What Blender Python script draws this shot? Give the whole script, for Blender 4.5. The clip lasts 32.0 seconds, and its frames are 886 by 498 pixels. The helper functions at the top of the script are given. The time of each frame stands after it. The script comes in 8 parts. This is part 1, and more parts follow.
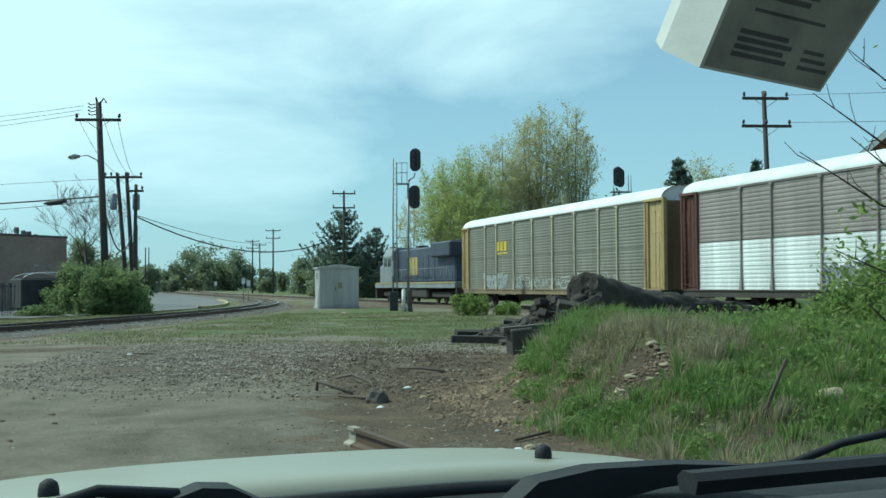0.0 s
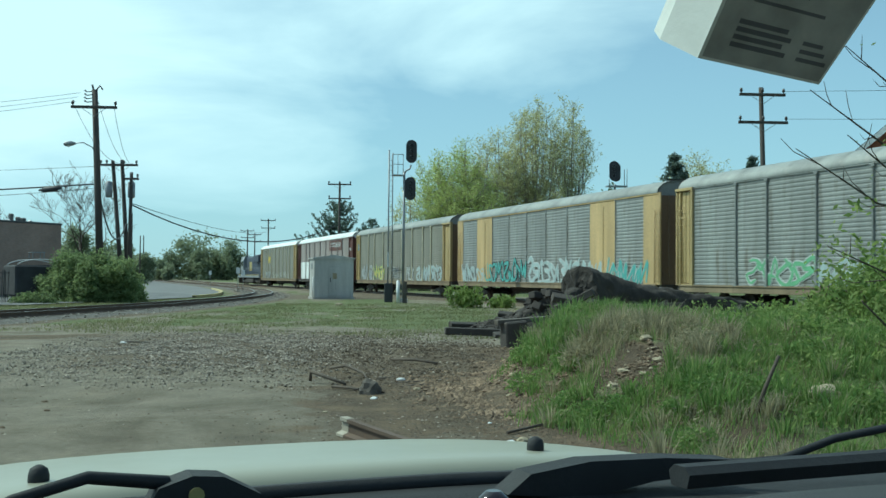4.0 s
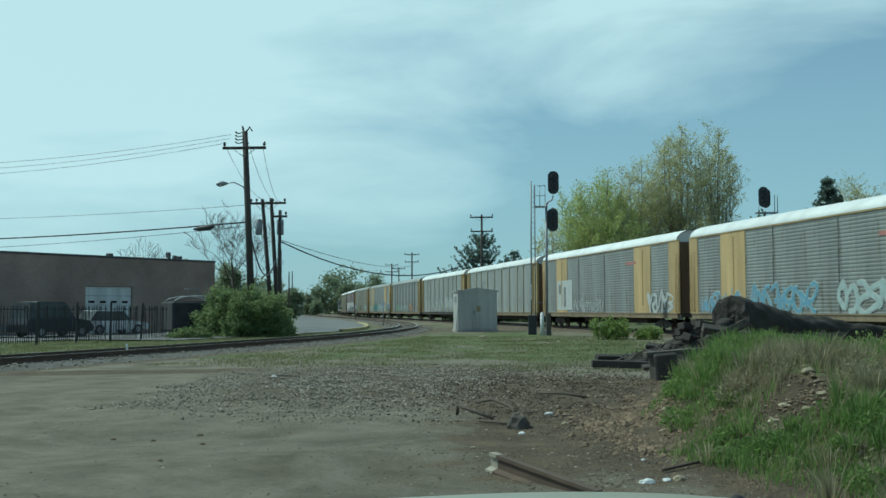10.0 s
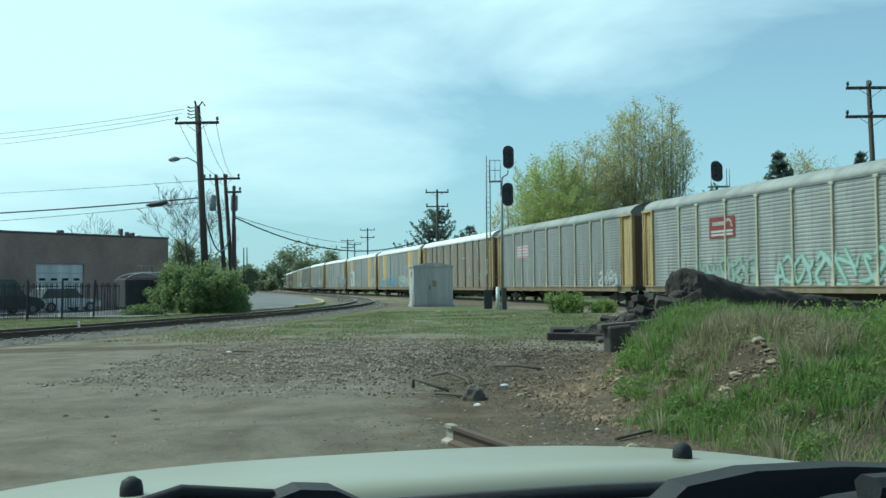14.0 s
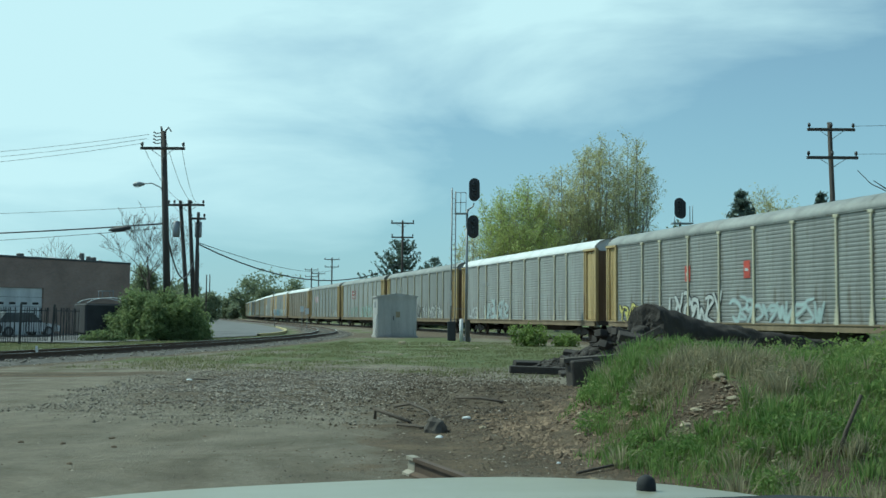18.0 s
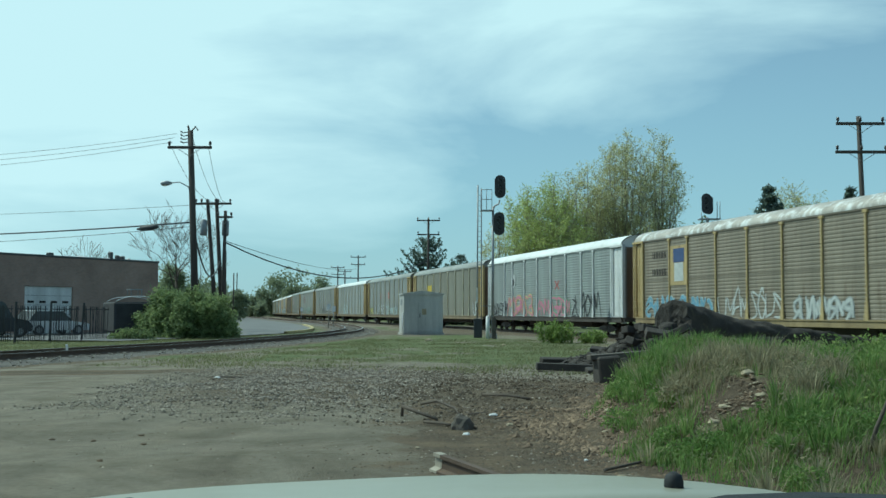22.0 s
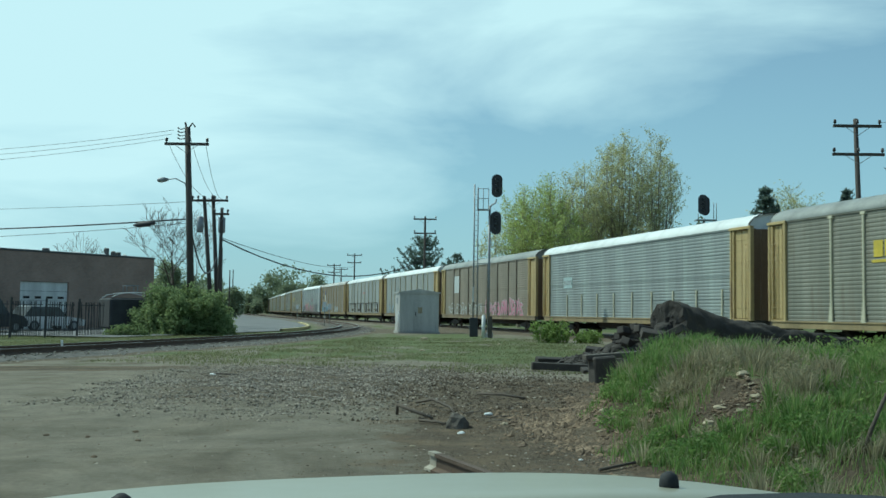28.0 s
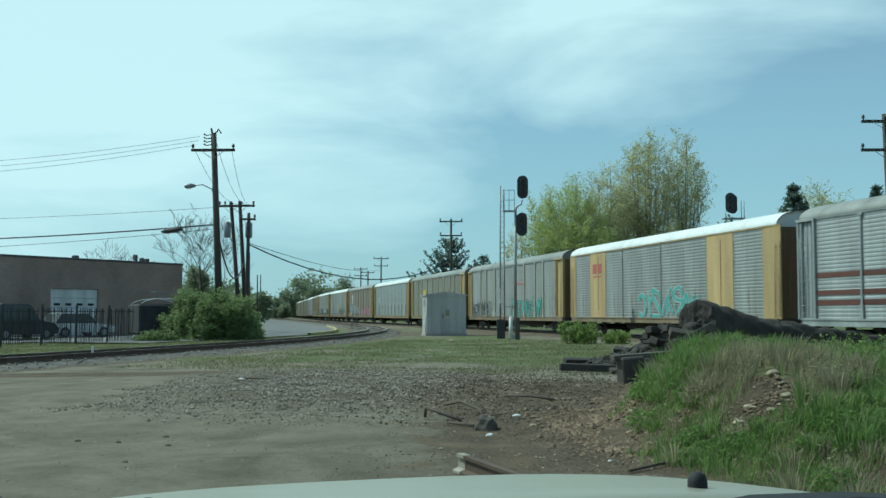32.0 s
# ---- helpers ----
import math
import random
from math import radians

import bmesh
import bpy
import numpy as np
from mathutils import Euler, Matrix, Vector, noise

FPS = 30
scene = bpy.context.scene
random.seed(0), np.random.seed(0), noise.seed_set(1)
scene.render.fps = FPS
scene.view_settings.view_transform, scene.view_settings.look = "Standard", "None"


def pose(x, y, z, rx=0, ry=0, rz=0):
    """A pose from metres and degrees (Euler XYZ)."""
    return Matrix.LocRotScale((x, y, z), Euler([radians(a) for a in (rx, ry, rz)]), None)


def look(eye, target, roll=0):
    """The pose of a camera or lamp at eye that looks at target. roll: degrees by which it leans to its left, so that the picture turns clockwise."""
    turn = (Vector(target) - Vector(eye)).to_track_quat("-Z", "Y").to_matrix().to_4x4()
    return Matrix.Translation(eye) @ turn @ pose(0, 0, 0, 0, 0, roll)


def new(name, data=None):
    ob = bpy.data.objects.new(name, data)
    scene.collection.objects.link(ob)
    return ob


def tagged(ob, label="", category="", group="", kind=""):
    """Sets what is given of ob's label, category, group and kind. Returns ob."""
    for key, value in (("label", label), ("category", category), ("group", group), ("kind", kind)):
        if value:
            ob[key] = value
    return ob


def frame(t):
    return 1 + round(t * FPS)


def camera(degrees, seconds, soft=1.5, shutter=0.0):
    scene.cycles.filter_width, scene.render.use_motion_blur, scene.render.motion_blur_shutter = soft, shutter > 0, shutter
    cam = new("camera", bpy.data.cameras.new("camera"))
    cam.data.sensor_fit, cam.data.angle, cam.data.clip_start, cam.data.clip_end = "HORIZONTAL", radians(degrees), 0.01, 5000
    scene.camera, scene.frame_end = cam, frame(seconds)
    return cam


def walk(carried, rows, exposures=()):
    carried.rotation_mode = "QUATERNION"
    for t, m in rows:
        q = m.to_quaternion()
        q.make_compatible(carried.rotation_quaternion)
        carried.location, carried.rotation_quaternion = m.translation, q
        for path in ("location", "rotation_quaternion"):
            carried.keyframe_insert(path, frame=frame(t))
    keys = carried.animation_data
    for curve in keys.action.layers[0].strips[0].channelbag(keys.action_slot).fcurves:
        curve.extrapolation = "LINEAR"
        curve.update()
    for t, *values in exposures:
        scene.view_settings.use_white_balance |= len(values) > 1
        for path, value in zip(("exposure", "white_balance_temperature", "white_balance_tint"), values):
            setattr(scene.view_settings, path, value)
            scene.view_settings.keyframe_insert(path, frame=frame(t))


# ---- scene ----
EXPO = [(0.0, 0, 5350.0, -17.0), (6.0, 0.05, 5350.0, -17.0), (7.0, 0.06, 5350.0, -17.0), (8.0, -0.18, 5350.0, -17.0), (9.0, -0.3, 5350.0, -17.0), (10.0, -0.38, 5350.0, -17.0), (11.0, -0.14, 5350.0, -17.0), (12.0, -0.03, 5350.0, -17.0), (13.0, 0.04, 5350.0, -17.0), (15.0, -0.02, 5350.0, -17.0), (18.0, -0.2, 5350.0, -17.0), (32.0, -0.2, 5350.0, -17.0)]
# the camera: held by hand inside a parked vehicle
cam = camera(44.85, 32.0, soft=1.50, shutter=0.15)
PATH = [
    (0, pose(0.034, -0.136, 1.476, 91.97, 0.3, -4.01)),
    (0.5, pose(0.036, -0.137, 1.479, 91.66, 0.41, -3.94)),
    (1, pose(0.036, -0.134, 1.479, 91.55, 0.27, -3.99)),
    (1.5, pose(0.034, -0.136, 1.478, 91.54, 0.1, -4.02)),
    (2, pose(0.033, -0.133, 1.476, 91.51, 0.01, -4)),
    (2.5, pose(0.033, -0.135, 1.477, 91.44, 0.13, -3.96)),
    (3, pose(0.034, -0.131, 1.476, 91.41, 0.1, -4.03)),
    (3.5, pose(0.035, -0.133, 1.477, 91.54, -0.15, -4.12)),
    (5.5, pose(0.034, -0.067, 1.459, 91.49, -1.14, -4.54)),
    (6, pose(0.027, -0.022, 1.46, 90.35, -1.16, -2.19)),
    (6.5, pose(0.021, -0.009, 1.48, 91.84, -1.54, -0.2)),
    (7, pose(0.005, 0.001, 1.469, 92.93, -1.9, 0.91)),
    (7.5, pose(0.005, 0.013, 1.46, 93.38, -1.87, 1.91)),
    (8, pose(0.011, 0.019, 1.464, 93.66, -1.75, 2.62)),
    (8.5, pose(0.013, 0.02, 1.462, 93.93, -1.48, 3.41)),
    (9, pose(0.013, 0.023, 1.462, 94.2, -0.48, 3.81)),
    (9.5, pose(0.009, 0.023, 1.47, 94.28, 0.15, 3.24)),
    (10, pose(-0.002, 0.027, 1.479, 93.25, 0.19, 3.32)),
    (10.5, pose(0.009, 0.028, 1.474, 92.17, 0.06, 3.63)),
    (11, pose(0.019, 0.019, 1.472, 91.99, 0.58, 3)),
    (11.5, pose(0.01, 0.038, 1.457, 91.67, 0.56, 2.76)),
    (12, pose(0.006, 0.041, 1.452, 91.28, 0.24, 2.51)),
    (12.5, pose(0.002, 0.034, 1.45, 91.17, -0.2, 2.04)),
    (13, pose(0.009, 0.033, 1.45, 91.36, 0.45, 1.61)),
    (13.5, pose(0.009, 0.033, 1.45, 91.61, 0.85, 1.24)),
    (14, pose(0.009, 0.031, 1.45, 91.92, 0.61, 0.98)),
    (14.5, pose(0.007, 0.031, 1.448, 92.23, 0.29, 0.67)),
    (15, pose(0.005, 0.03, 1.448, 92.49, 0.08, 0.13)),
    (15.5, pose(0.007, 0.026, 1.447, 92.86, 0.32, -0.5)),
    (17.5, pose(0.005, 0.029, 1.446, 93.54, -0.38, -1.48)),
    (18, pose(0.002, 0.02, 1.448, 93.59, -0.44, -0.96)),
    (18.5, pose(0.002, 0.014, 1.448, 93.57, -0.05, -0.39)),
    (19, pose(0, 0, 1.45, 93.49, -0, 0)),
    (19.5, pose(0.005, 0.018, 1.449, 93.44, 0.05, 0.27)),
    (20, pose(0.004, 0.015, 1.448, 93.43, 0.06, 0.44)),
    (20.5, pose(0.001, 0.006, 1.449, 93.49, 0.02, 0.47)),
    (21, pose(0.001, 0.007, 1.449, 93.57, -0.13, 0.49)),
    (21.5, pose(0.002, 0.01, 1.449, 93.53, -0.24, 0.47)),
    (22, pose(0.001, 0.012, 1.449, 93.43, -0.24, 0.44)),
    (22.5, pose(0.001, 0.011, 1.448, 93.3, -0.27, 0.49)),
    (23, pose(-0.001, 0.01, 1.449, 93.18, -0.49, 0.48)),
    (23.5, pose(-0, 0.011, 1.449, 93.05, -0.45, 0.5)),
    (24, pose(0.001, 0.014, 1.449, 92.94, -0.56, 0.49)),
    (24.5, pose(0.001, 0.016, 1.448, 92.92, -0.55, 0.43)),
    (25, pose(0.003, 0.023, 1.447, 92.97, -0.47, 0.44)),
    (25.5, pose(0.002, 0.02, 1.447, 93.05, -0.45, 0.41)),
    (27.5, pose(0.001, 0.021, 1.448, 93.32, -0.91, 0.07)),
    (28, pose(0.001, 0.018, 1.447, 93.37, -0.71, 0.22)),
    (28.5, pose(0.002, 0.018, 1.448, 93.35, -0.58, 0.44)),
    (29, pose(0.001, 0.016, 1.448, 93.37, -0.38, 0.72)),
    (29.5, pose(0.001, 0.008, 1.45, 93.24, -0.2, 1.02)),
    (30, pose(0.002, 0.01, 1.448, 93.15, -0.08, 1.27)),
    (30.5, pose(0.002, 0.007, 1.449, 93.11, 0.07, 1.49)),
    (31, pose(0.002, 0.01, 1.449, 93.23, -0.13, 1.59)),
    (31.5, pose(0.005, 0.017, 1.447, 93.35, -0.03, 1.65)),
    (32, pose(0.005, 0.023, 1.446, 93.48, -0.02, 1.67)),
]
walk(cam, PATH, EXPO)

# ---- light: hazy spring sky, high sun from the side of the brick building ----
SUN_TO = Vector((-0.62, 0.20, 0.80)).normalized()
world = bpy.data.worlds.new("sky_world")
scene.world = world
world.use_nodes = True
wn, wl = world.node_tree.nodes, world.node_tree.links
wn.clear()
w_out = wn.new("ShaderNodeOutputWorld")
w_bg = wn.new("ShaderNodeBackground")
w_sky = wn.new("ShaderNodeTexSky")
w_sky.sky_type = "NISHITA"
w_sky.sun_disc = False
w_sky.sun_elevation = math.asin(SUN_TO.z)
w_sky.sun_rotation = math.atan2(SUN_TO.x, SUN_TO.y)
w_sky.air_density, w_sky.dust_density, w_sky.ozone_density = 1.0, 0.25, 1.0
w_tc = wn.new("ShaderNodeTexCoord")
w_map = wn.new("ShaderNodeMapping")
w_map.inputs["Scale"].default_value = (1.5, 1.5, 5.5)
w_map.inputs["Location"].default_value = (0.31, 0.1, 0.25)
w_n1 = wn.new("ShaderNodeTexNoise")
w_n1.inputs["Scale"].default_value = 1.7
w_n1.inputs["Detail"].default_value = 7
w_n1.inputs["Roughness"].default_value = 0.52
w_n1.inputs["Distortion"].default_value = 0.35
w_r = wn.new("ShaderNodeValToRGB")
w_r.color_ramp.elements[0].position, w_r.color_ramp.elements[1].position = 0.34, 0.66
w_r.color_ramp.elements[0].color = (0.16, 0.16, 0.16, 1)
w_r.color_ramp.elements[1].color = (0.92, 0.92, 0.92, 1)
# thicker veil of cloud towards the sun's side
w_dot = wn.new("ShaderNodeVectorMath")
w_dot.operation = "DOT_PRODUCT"
w_dot.inputs[1].default_value = Vector((-0.52, 0.74, 0.42)).normalized()
w_mr = wn.new("ShaderNodeMapRange")
w_mr.inputs["From Min"].default_value, w_mr.inputs["From Max"].default_value = 0.42, 1.0
w_mr.inputs["To Min"].default_value, w_mr.inputs["To Max"].default_value = -0.62, 0.33
w_add = wn.new("ShaderNodeMath")
w_mix = wn.new("ShaderNodeMixRGB")
w_mix.inputs[2].default_value = (9.15, 10.08, 10.15, 1)
wl.new(w_tc.outputs["Generated"], w_map.inputs["Vector"])
wl.new(w_map.outputs["Vector"], w_n1.inputs["Vector"])
wl.new(w_tc.outputs["Generated"], w_dot.inputs[0])
wl.new(w_dot.outputs["Value"], w_mr.inputs["Value"])
wl.new(w_n1.outputs["Fac"], w_add.inputs[0])
wl.new(w_mr.outputs["Result"], w_add.inputs[1])
wl.new(w_r.outputs["Color"], w_mix.inputs[0])
# clear cyan-blue band low over the horizon, under the cloud
w_sep = wn.new("ShaderNodeSeparateXYZ")
w_low = wn.new("ShaderNodeMapRange")
w_low.inputs["From Min"].default_value, w_low.inputs["From Max"].default_value = 0.0, 0.30
w_low.inputs["To Min"].default_value, w_low.inputs["To Max"].default_value = 0.75, 0.0
w_band = wn.new("ShaderNodeMixRGB")
w_band.inputs[2].default_value = (3.35, 5.32, 6.38, 1)
wl.new(w_tc.outputs["Generated"], w_sep.inputs[0])
wl.new(w_sep.outputs["Z"], w_low.inputs["Value"])
wl.new(w_low.outputs["Result"], w_band.inputs[0])
wl.new(w_sky.outputs["Color"], w_band.inputs[1])
w_lift = wn.new("ShaderNodeMapRange")
w_lift.inputs["From Min"].default_value, w_lift.inputs["From Max"].default_value = 0.0, 0.26
w_lift.inputs["To Min"].default_value, w_lift.inputs["To Max"].default_value = -0.27, 0.13
w_add2 = wn.new("ShaderNodeMath")
wl.new(w_sep.outputs["Z"], w_lift.inputs["Value"])
wl.new(w_band.outputs["Color"], w_mix.inputs[1])
wl.new(w_mix.outputs["Color"], w_bg.inputs["Color"])
wl.new(w_lift.outputs["Result"], w_add2.inputs[1])
wl.new(w_add.outputs[0], w_add2.inputs[0])
wl.new(w_add2.outputs[0], w_r.inputs["Fac"])
w_bg.inputs["Strength"].default_value = 0.10
wl.new(w_bg.outputs["Background"], w_out.inputs["Surface"])

sun_data = bpy.data.lights.new("sun", "SUN")
sun_data.energy, sun_data.angle, sun_data.color = 3.6, radians(0.6), (1.0, 0.90, 0.76)
sun = new("sun", sun_data)
sun.matrix_world = look(SUN_TO * 200, (0, 0, 0))


# ---- materials ----
def nodes_of(name):
    m = bpy.data.materials.new(name)
    m.use_nodes = True
    nt = m.node_tree
    return m, nt, nt.nodes["Principled BSDF"]


def ramp(nt, fac, stops):
    r = nt.nodes.new("ShaderNodeValToRGB")
    el = r.color_ramp.elements
    while len(el) < len(stops):
        el.new(0.5)
    for e, (p, c) in zip(el, stops):
        e.position, e.color = p, (*c, 1)
    nt.links.new(fac, r.inputs["Fac"])
    return r.outputs["Color"]


def noise_fac(nt, vec, scale, detail=5, rough=0.6, distort=0.0):
    n = nt.nodes.new("ShaderNodeTexNoise")
    n.inputs["Scale"].default_value, n.inputs["Detail"].default_value = scale, detail
    n.inputs["Roughness"].default_value, n.inputs["Distortion"].default_value = rough, distort
    nt.links.new(vec, n.inputs["Vector"])
    return n.outputs["Fac"]


def mix(nt, fac, a, b, mode="MIX"):
    x = nt.nodes.new("ShaderNodeMixRGB")
    x.blend_type = mode
    for sock, val in ((x.inputs[0], fac), (x.inputs[1], a), (x.inputs[2], b)):
        if isinstance(val, (int, float)):
            sock.default_value = val
        elif isinstance(val, tuple):
            sock.default_value = (*val, 1)
        else:
            nt.links.new(val, sock)
    return x.outputs["Color"]


def bump(nt, p, height, strength, dist=0.02):
    b = nt.nodes.new("ShaderNodeBump")
    b.inputs["Strength"].default_value, b.inputs["Distance"].default_value = strength, dist
    nt.links.new(height, b.inputs["Height"])
    nt.links.new(b.outputs["Normal"], p.inputs["Normal"])


def dim(c, k):
    return tuple(min(1.0, v * k) for v in c)


def surf(name, c, rough=0.75, metal=0.0, big=1.2, fine=14.0, var=0.22, wear=None, wear_at=0.62, bumps=0.25, streak=False, rnd=0.0, island=0.0):
    """A worn surface: broad stains, fine grain, patches of wear, small relief."""
    m, nt, p = nodes_of(name)
    tc = nt.nodes.new("ShaderNodeTexCoord")
    vec = tc.outputs["Object"]
    if streak:
        mp = nt.nodes.new("ShaderNodeMapping")
        mp.inputs["Scale"].default_value = (1, 1, 0.12)
        nt.links.new(vec, mp.inputs["Vector"])
        svec = mp.outputs["Vector"]
    else:
        svec = vec
    broad = noise_fac(nt, svec, big, 4)
    grain = noise_fac(nt, vec, fine, 6, 0.7)
    col = ramp(nt, broad, [(0.3, dim(c, 1 - var)), (0.7, dim(c, 1 + var))])
    g = ramp(nt, grain, [(0.3, (1 - var * 0.7,) * 3), (0.7, (1 + var * 0.3,) * 3)])
    col = mix(nt, 1.0, col, g, "MULTIPLY")
    if wear:
        wf = noise_fac(nt, svec, big * 2.7, 7, 0.68)
        w = ramp(nt, wf, [(wear_at, (0, 0, 0)), (min(0.99, wear_at + 0.09), (1, 1, 1))])
        col = mix(nt, w, col, wear)
    if rnd:
        oi = nt.nodes.new("ShaderNodeObjectInfo")
        r = ramp(nt, oi.outputs["Random"], [(0.0, (1 - rnd,) * 3), (1.0, (1 + rnd,) * 3)])
        col = mix(nt, 1.0, col, r, "MULTIPLY")
    if island:
        ge = nt.nodes.new("ShaderNodeNewGeometry")
        r = ramp(nt, ge.outputs["Random Per Island"], [(0.0, (1 - island,) * 3), (1.0, (1 + island,) * 3)])
        col = mix(nt, 1.0, col, r, "MULTIPLY")
    nt.links.new(col, p.inputs["Base Color"])
    rr = nt.nodes.new("ShaderNodeMapRange")
    rr.inputs["To Min"].default_value, rr.inputs["To Max"].default_value = max(0.05, rough - 0.12), min(1, rough + 0.12)
    nt.links.new(grain, rr.inputs["Value"])
    nt.links.new(rr.outputs["Result"], p.inputs["Roughness"])
    p.inputs["Metallic"].default_value = metal
    if bumps:
        bump(nt, p, grain, bumps)
    return m


def leafy(name, c1, c2, c3):
    """Leaves and blades: each island its own green, a little light comes through."""
    m, nt, p = nodes_of(name)
    ge = nt.nodes.new("ShaderNodeNewGeometry")
    tc = nt.nodes.new("ShaderNodeTexCoord")
    big = noise_fac(nt, tc.outputs["Object"], 0.9, 3)
    f = nt.nodes.new("ShaderNodeMath")
    f.operation = "MULTIPLY_ADD"
    f.inputs[1].default_value = 0.55
    nt.links.new(ge.outputs["Random Per Island"], f.inputs[0])
    half = nt.nodes.new("ShaderNodeMath")
    half.operation = "MULTIPLY"
    half.inputs[1].default_value = 0.5
    nt.links.new(big, half.inputs[0])
    nt.links.new(half.outputs[0], f.inputs[2])
    col = ramp(nt, f.outputs[0], [(0.12, c1), (0.5, c2), (0.92, c3)])
    nt.links.new(col, p.inputs["Base Color"])
    p.inputs["Roughness"].default_value = 0.65
    p.inputs["Specular IOR Level"].default_value = 0.25
    tr = nt.nodes.new("ShaderNodeBsdfTranslucent")
    nt.links.new(col, tr.inputs["Color"])
    mx = nt.nodes.new("ShaderNodeMixShader")
    mx.inputs[0].default_value = 0.55
    out = nt.nodes["Material Output"]
    nt.links.new(p.outputs[0], mx.inputs[1])
    nt.links.new(tr.outputs[0], mx.inputs[2])
    nt.links.new(mx.outputs[0], out.inputs["Surface"])
    return m


def ground_material():
    """Packed dirt, grey gravel, thin grass and bare brown earth, mixed by what lies where."""
    m, nt, p = nodes_of("ground_earth")
    tc = nt.nodes.new("ShaderNodeTexCoord")
    vec = tc.outputs["Object"]
    at = nt.nodes.new("ShaderNodeAttribute")
    at.attribute_name = "kinds"
    sep = nt.nodes.new("ShaderNodeSeparateColor")
    nt.links.new(at.outputs["Color"], sep.inputs["Color"])
    n_big = noise_fac(nt, vec, 0.30, 5, 0.62, 1.2)
    n_mid = noise_fac(nt, vec, 1.3, 6, 0.65)
    n_fine = noise_fac(nt, vec, 17, 6, 0.75)
    n_grit = noise_fac(nt, vec, 60, 3, 0.7)
    dirt = ramp(nt, n_big, [(0.28, (0.150, 0.129, 0.094)), (0.40, (0.202, 0.177, 0.132)), (0.52, (0.266, 0.237, 0.182)), (0.60, (0.235, 0.206, 0.154)), (0.72, (0.172, 0.149, 0.109))])
    dirt = mix(nt, 0.75, dirt, ramp(nt, n_mid, [(0.30, (0.68, 0.66, 0.63)), (0.5, (0.96, 0.96, 0.96)), (0.66, (1.14, 1.13, 1.12))]), "MULTIPLY")
    dirt = mix(nt, 0.5, dirt, ramp(nt, n_fine, [(0.3, (0.6, 0.6, 0.6)), (0.65, (1.15, 1.15, 1.15))]), "MULTIPLY")
    # tyre-worn streaks
    mp = nt.nodes.new("ShaderNodeMapping")
    mp.inputs["Rotation"].default_value = (0, 0, radians(-28))
    mp.inputs["Scale"].default_value = (1.6, 0.10, 1)
    nt.links.new(vec, mp.inputs["Vector"])
    track = noise_fac(nt, mp.outputs["Vector"], 1.0, 4, 0.6, 0.4)
    dirt = mix(nt, 0.4, dirt, ramp(nt, track, [(0.36, (0.80, 0.79, 0.76)), (0.5, (1, 1, 1)), (0.66, (1.15, 1.13, 1.1))]), "MULTIPLY")
    gravel = ramp(nt, n_grit, [(0.3, (0.070, 0.056, 0.038)), (0.5, (0.155, 0.126, 0.090)), (0.72, (0.28, 0.238, 0.175))])
    gravel = mix(nt, 0.6, gravel, ramp(nt, n_mid, [(0.3, (0.62, 0.61, 0.6)), (0.7, (1.1, 1.08, 1.05))]), "MULTIPLY")
    grass = ramp(nt, n_mid, [(0.3, (0.095, 0.122, 0.048)), (0.52, (0.150, 0.175, 0.075)), (0.75, (0.24, 0.235, 0.130))])
    grass = mix(nt, 0.7, grass, ramp(nt, n_grit, [(0.3, (0.5, 0.5, 0.5)), (0.7, (1.2, 1.2, 1.2))]), "MULTIPLY")
    earth = ramp(nt, n_mid, [(0.3, (0.085, 0.067, 0.046)), (0.5, (0.143, 0.112, 0.077)), (0.72, (0.222, 0.168, 0.108))])
    earth = mix(nt, 0.7, earth, ramp(nt, n_fine, [(0.3, (0.5, 0.5, 0.5)), (0.68, (1.25, 1.25, 1.25))]), "MULTIPLY")

    def cut(sock, noise, lo, hi):
        a = nt.nodes.new("ShaderNodeMath")
        a.operation = "ADD"
        nt.links.new(sock, a.inputs[0])
        nt.links.new(noise, a.inputs[1])
        return ramp(nt, a.outputs[0], [(lo, (0, 0, 0)), (hi, (1, 1, 1))])

    col = mix(nt, cut(sep.outputs["Blue"], n_mid, 0.84, 1.0), dirt, earth)
    col = mix(nt, cut(sep.outputs["Green"], n_mid, 0.88, 1.0), col, gravel)
    col = mix(nt, cut(sep.outputs["Red"], n_mid, 0.86, 1.0), col, grass)
    nt.links.new(col, p.inputs["Base Color"])
    p.inputs["Roughness"].default_value = 0.95
    p.inputs["Specular IOR Level"].default_value = 0.2
    hs = nt.nodes.new("ShaderNodeMath")
    hs.operation = "ADD"
    nt.links.new(n_fine, hs.inputs[0])
    nt.links.new(n_mid, hs.inputs[1])
    bump(nt, p, hs.outputs[0], 0.8, 0.07)
    return m


M_GROUND = ground_material()
M_STONE = surf("crushed_stone", (0.275, 0.240, 0.190), 0.9, big=3, island=0.6, bumps=0.3)
M_BALLAST = surf("ballast_stone", (0.27, 0.245, 0.205), 0.9, big=3, island=0.4, bumps=0.3)
M_DARKEARTH = surf("dark_earth", (0.115, 0.088, 0.058), 0.95, big=3, island=0.4)
M_RUBBLE = surf("ochre_rubble", (0.190, 0.138, 0.088), 0.95, big=3, island=0.45, wear=(0.25, 0.188, 0.122))
M_CLOD = surf("earth_clod", (0.145, 0.103, 0.065), 0.95, big=3, island=0.35)
M_PALEROCK = surf("pale_rock", (0.36, 0.305, 0.205), 0.9, big=3, island=0.3, wear=(0.22, 0.17, 0.115))
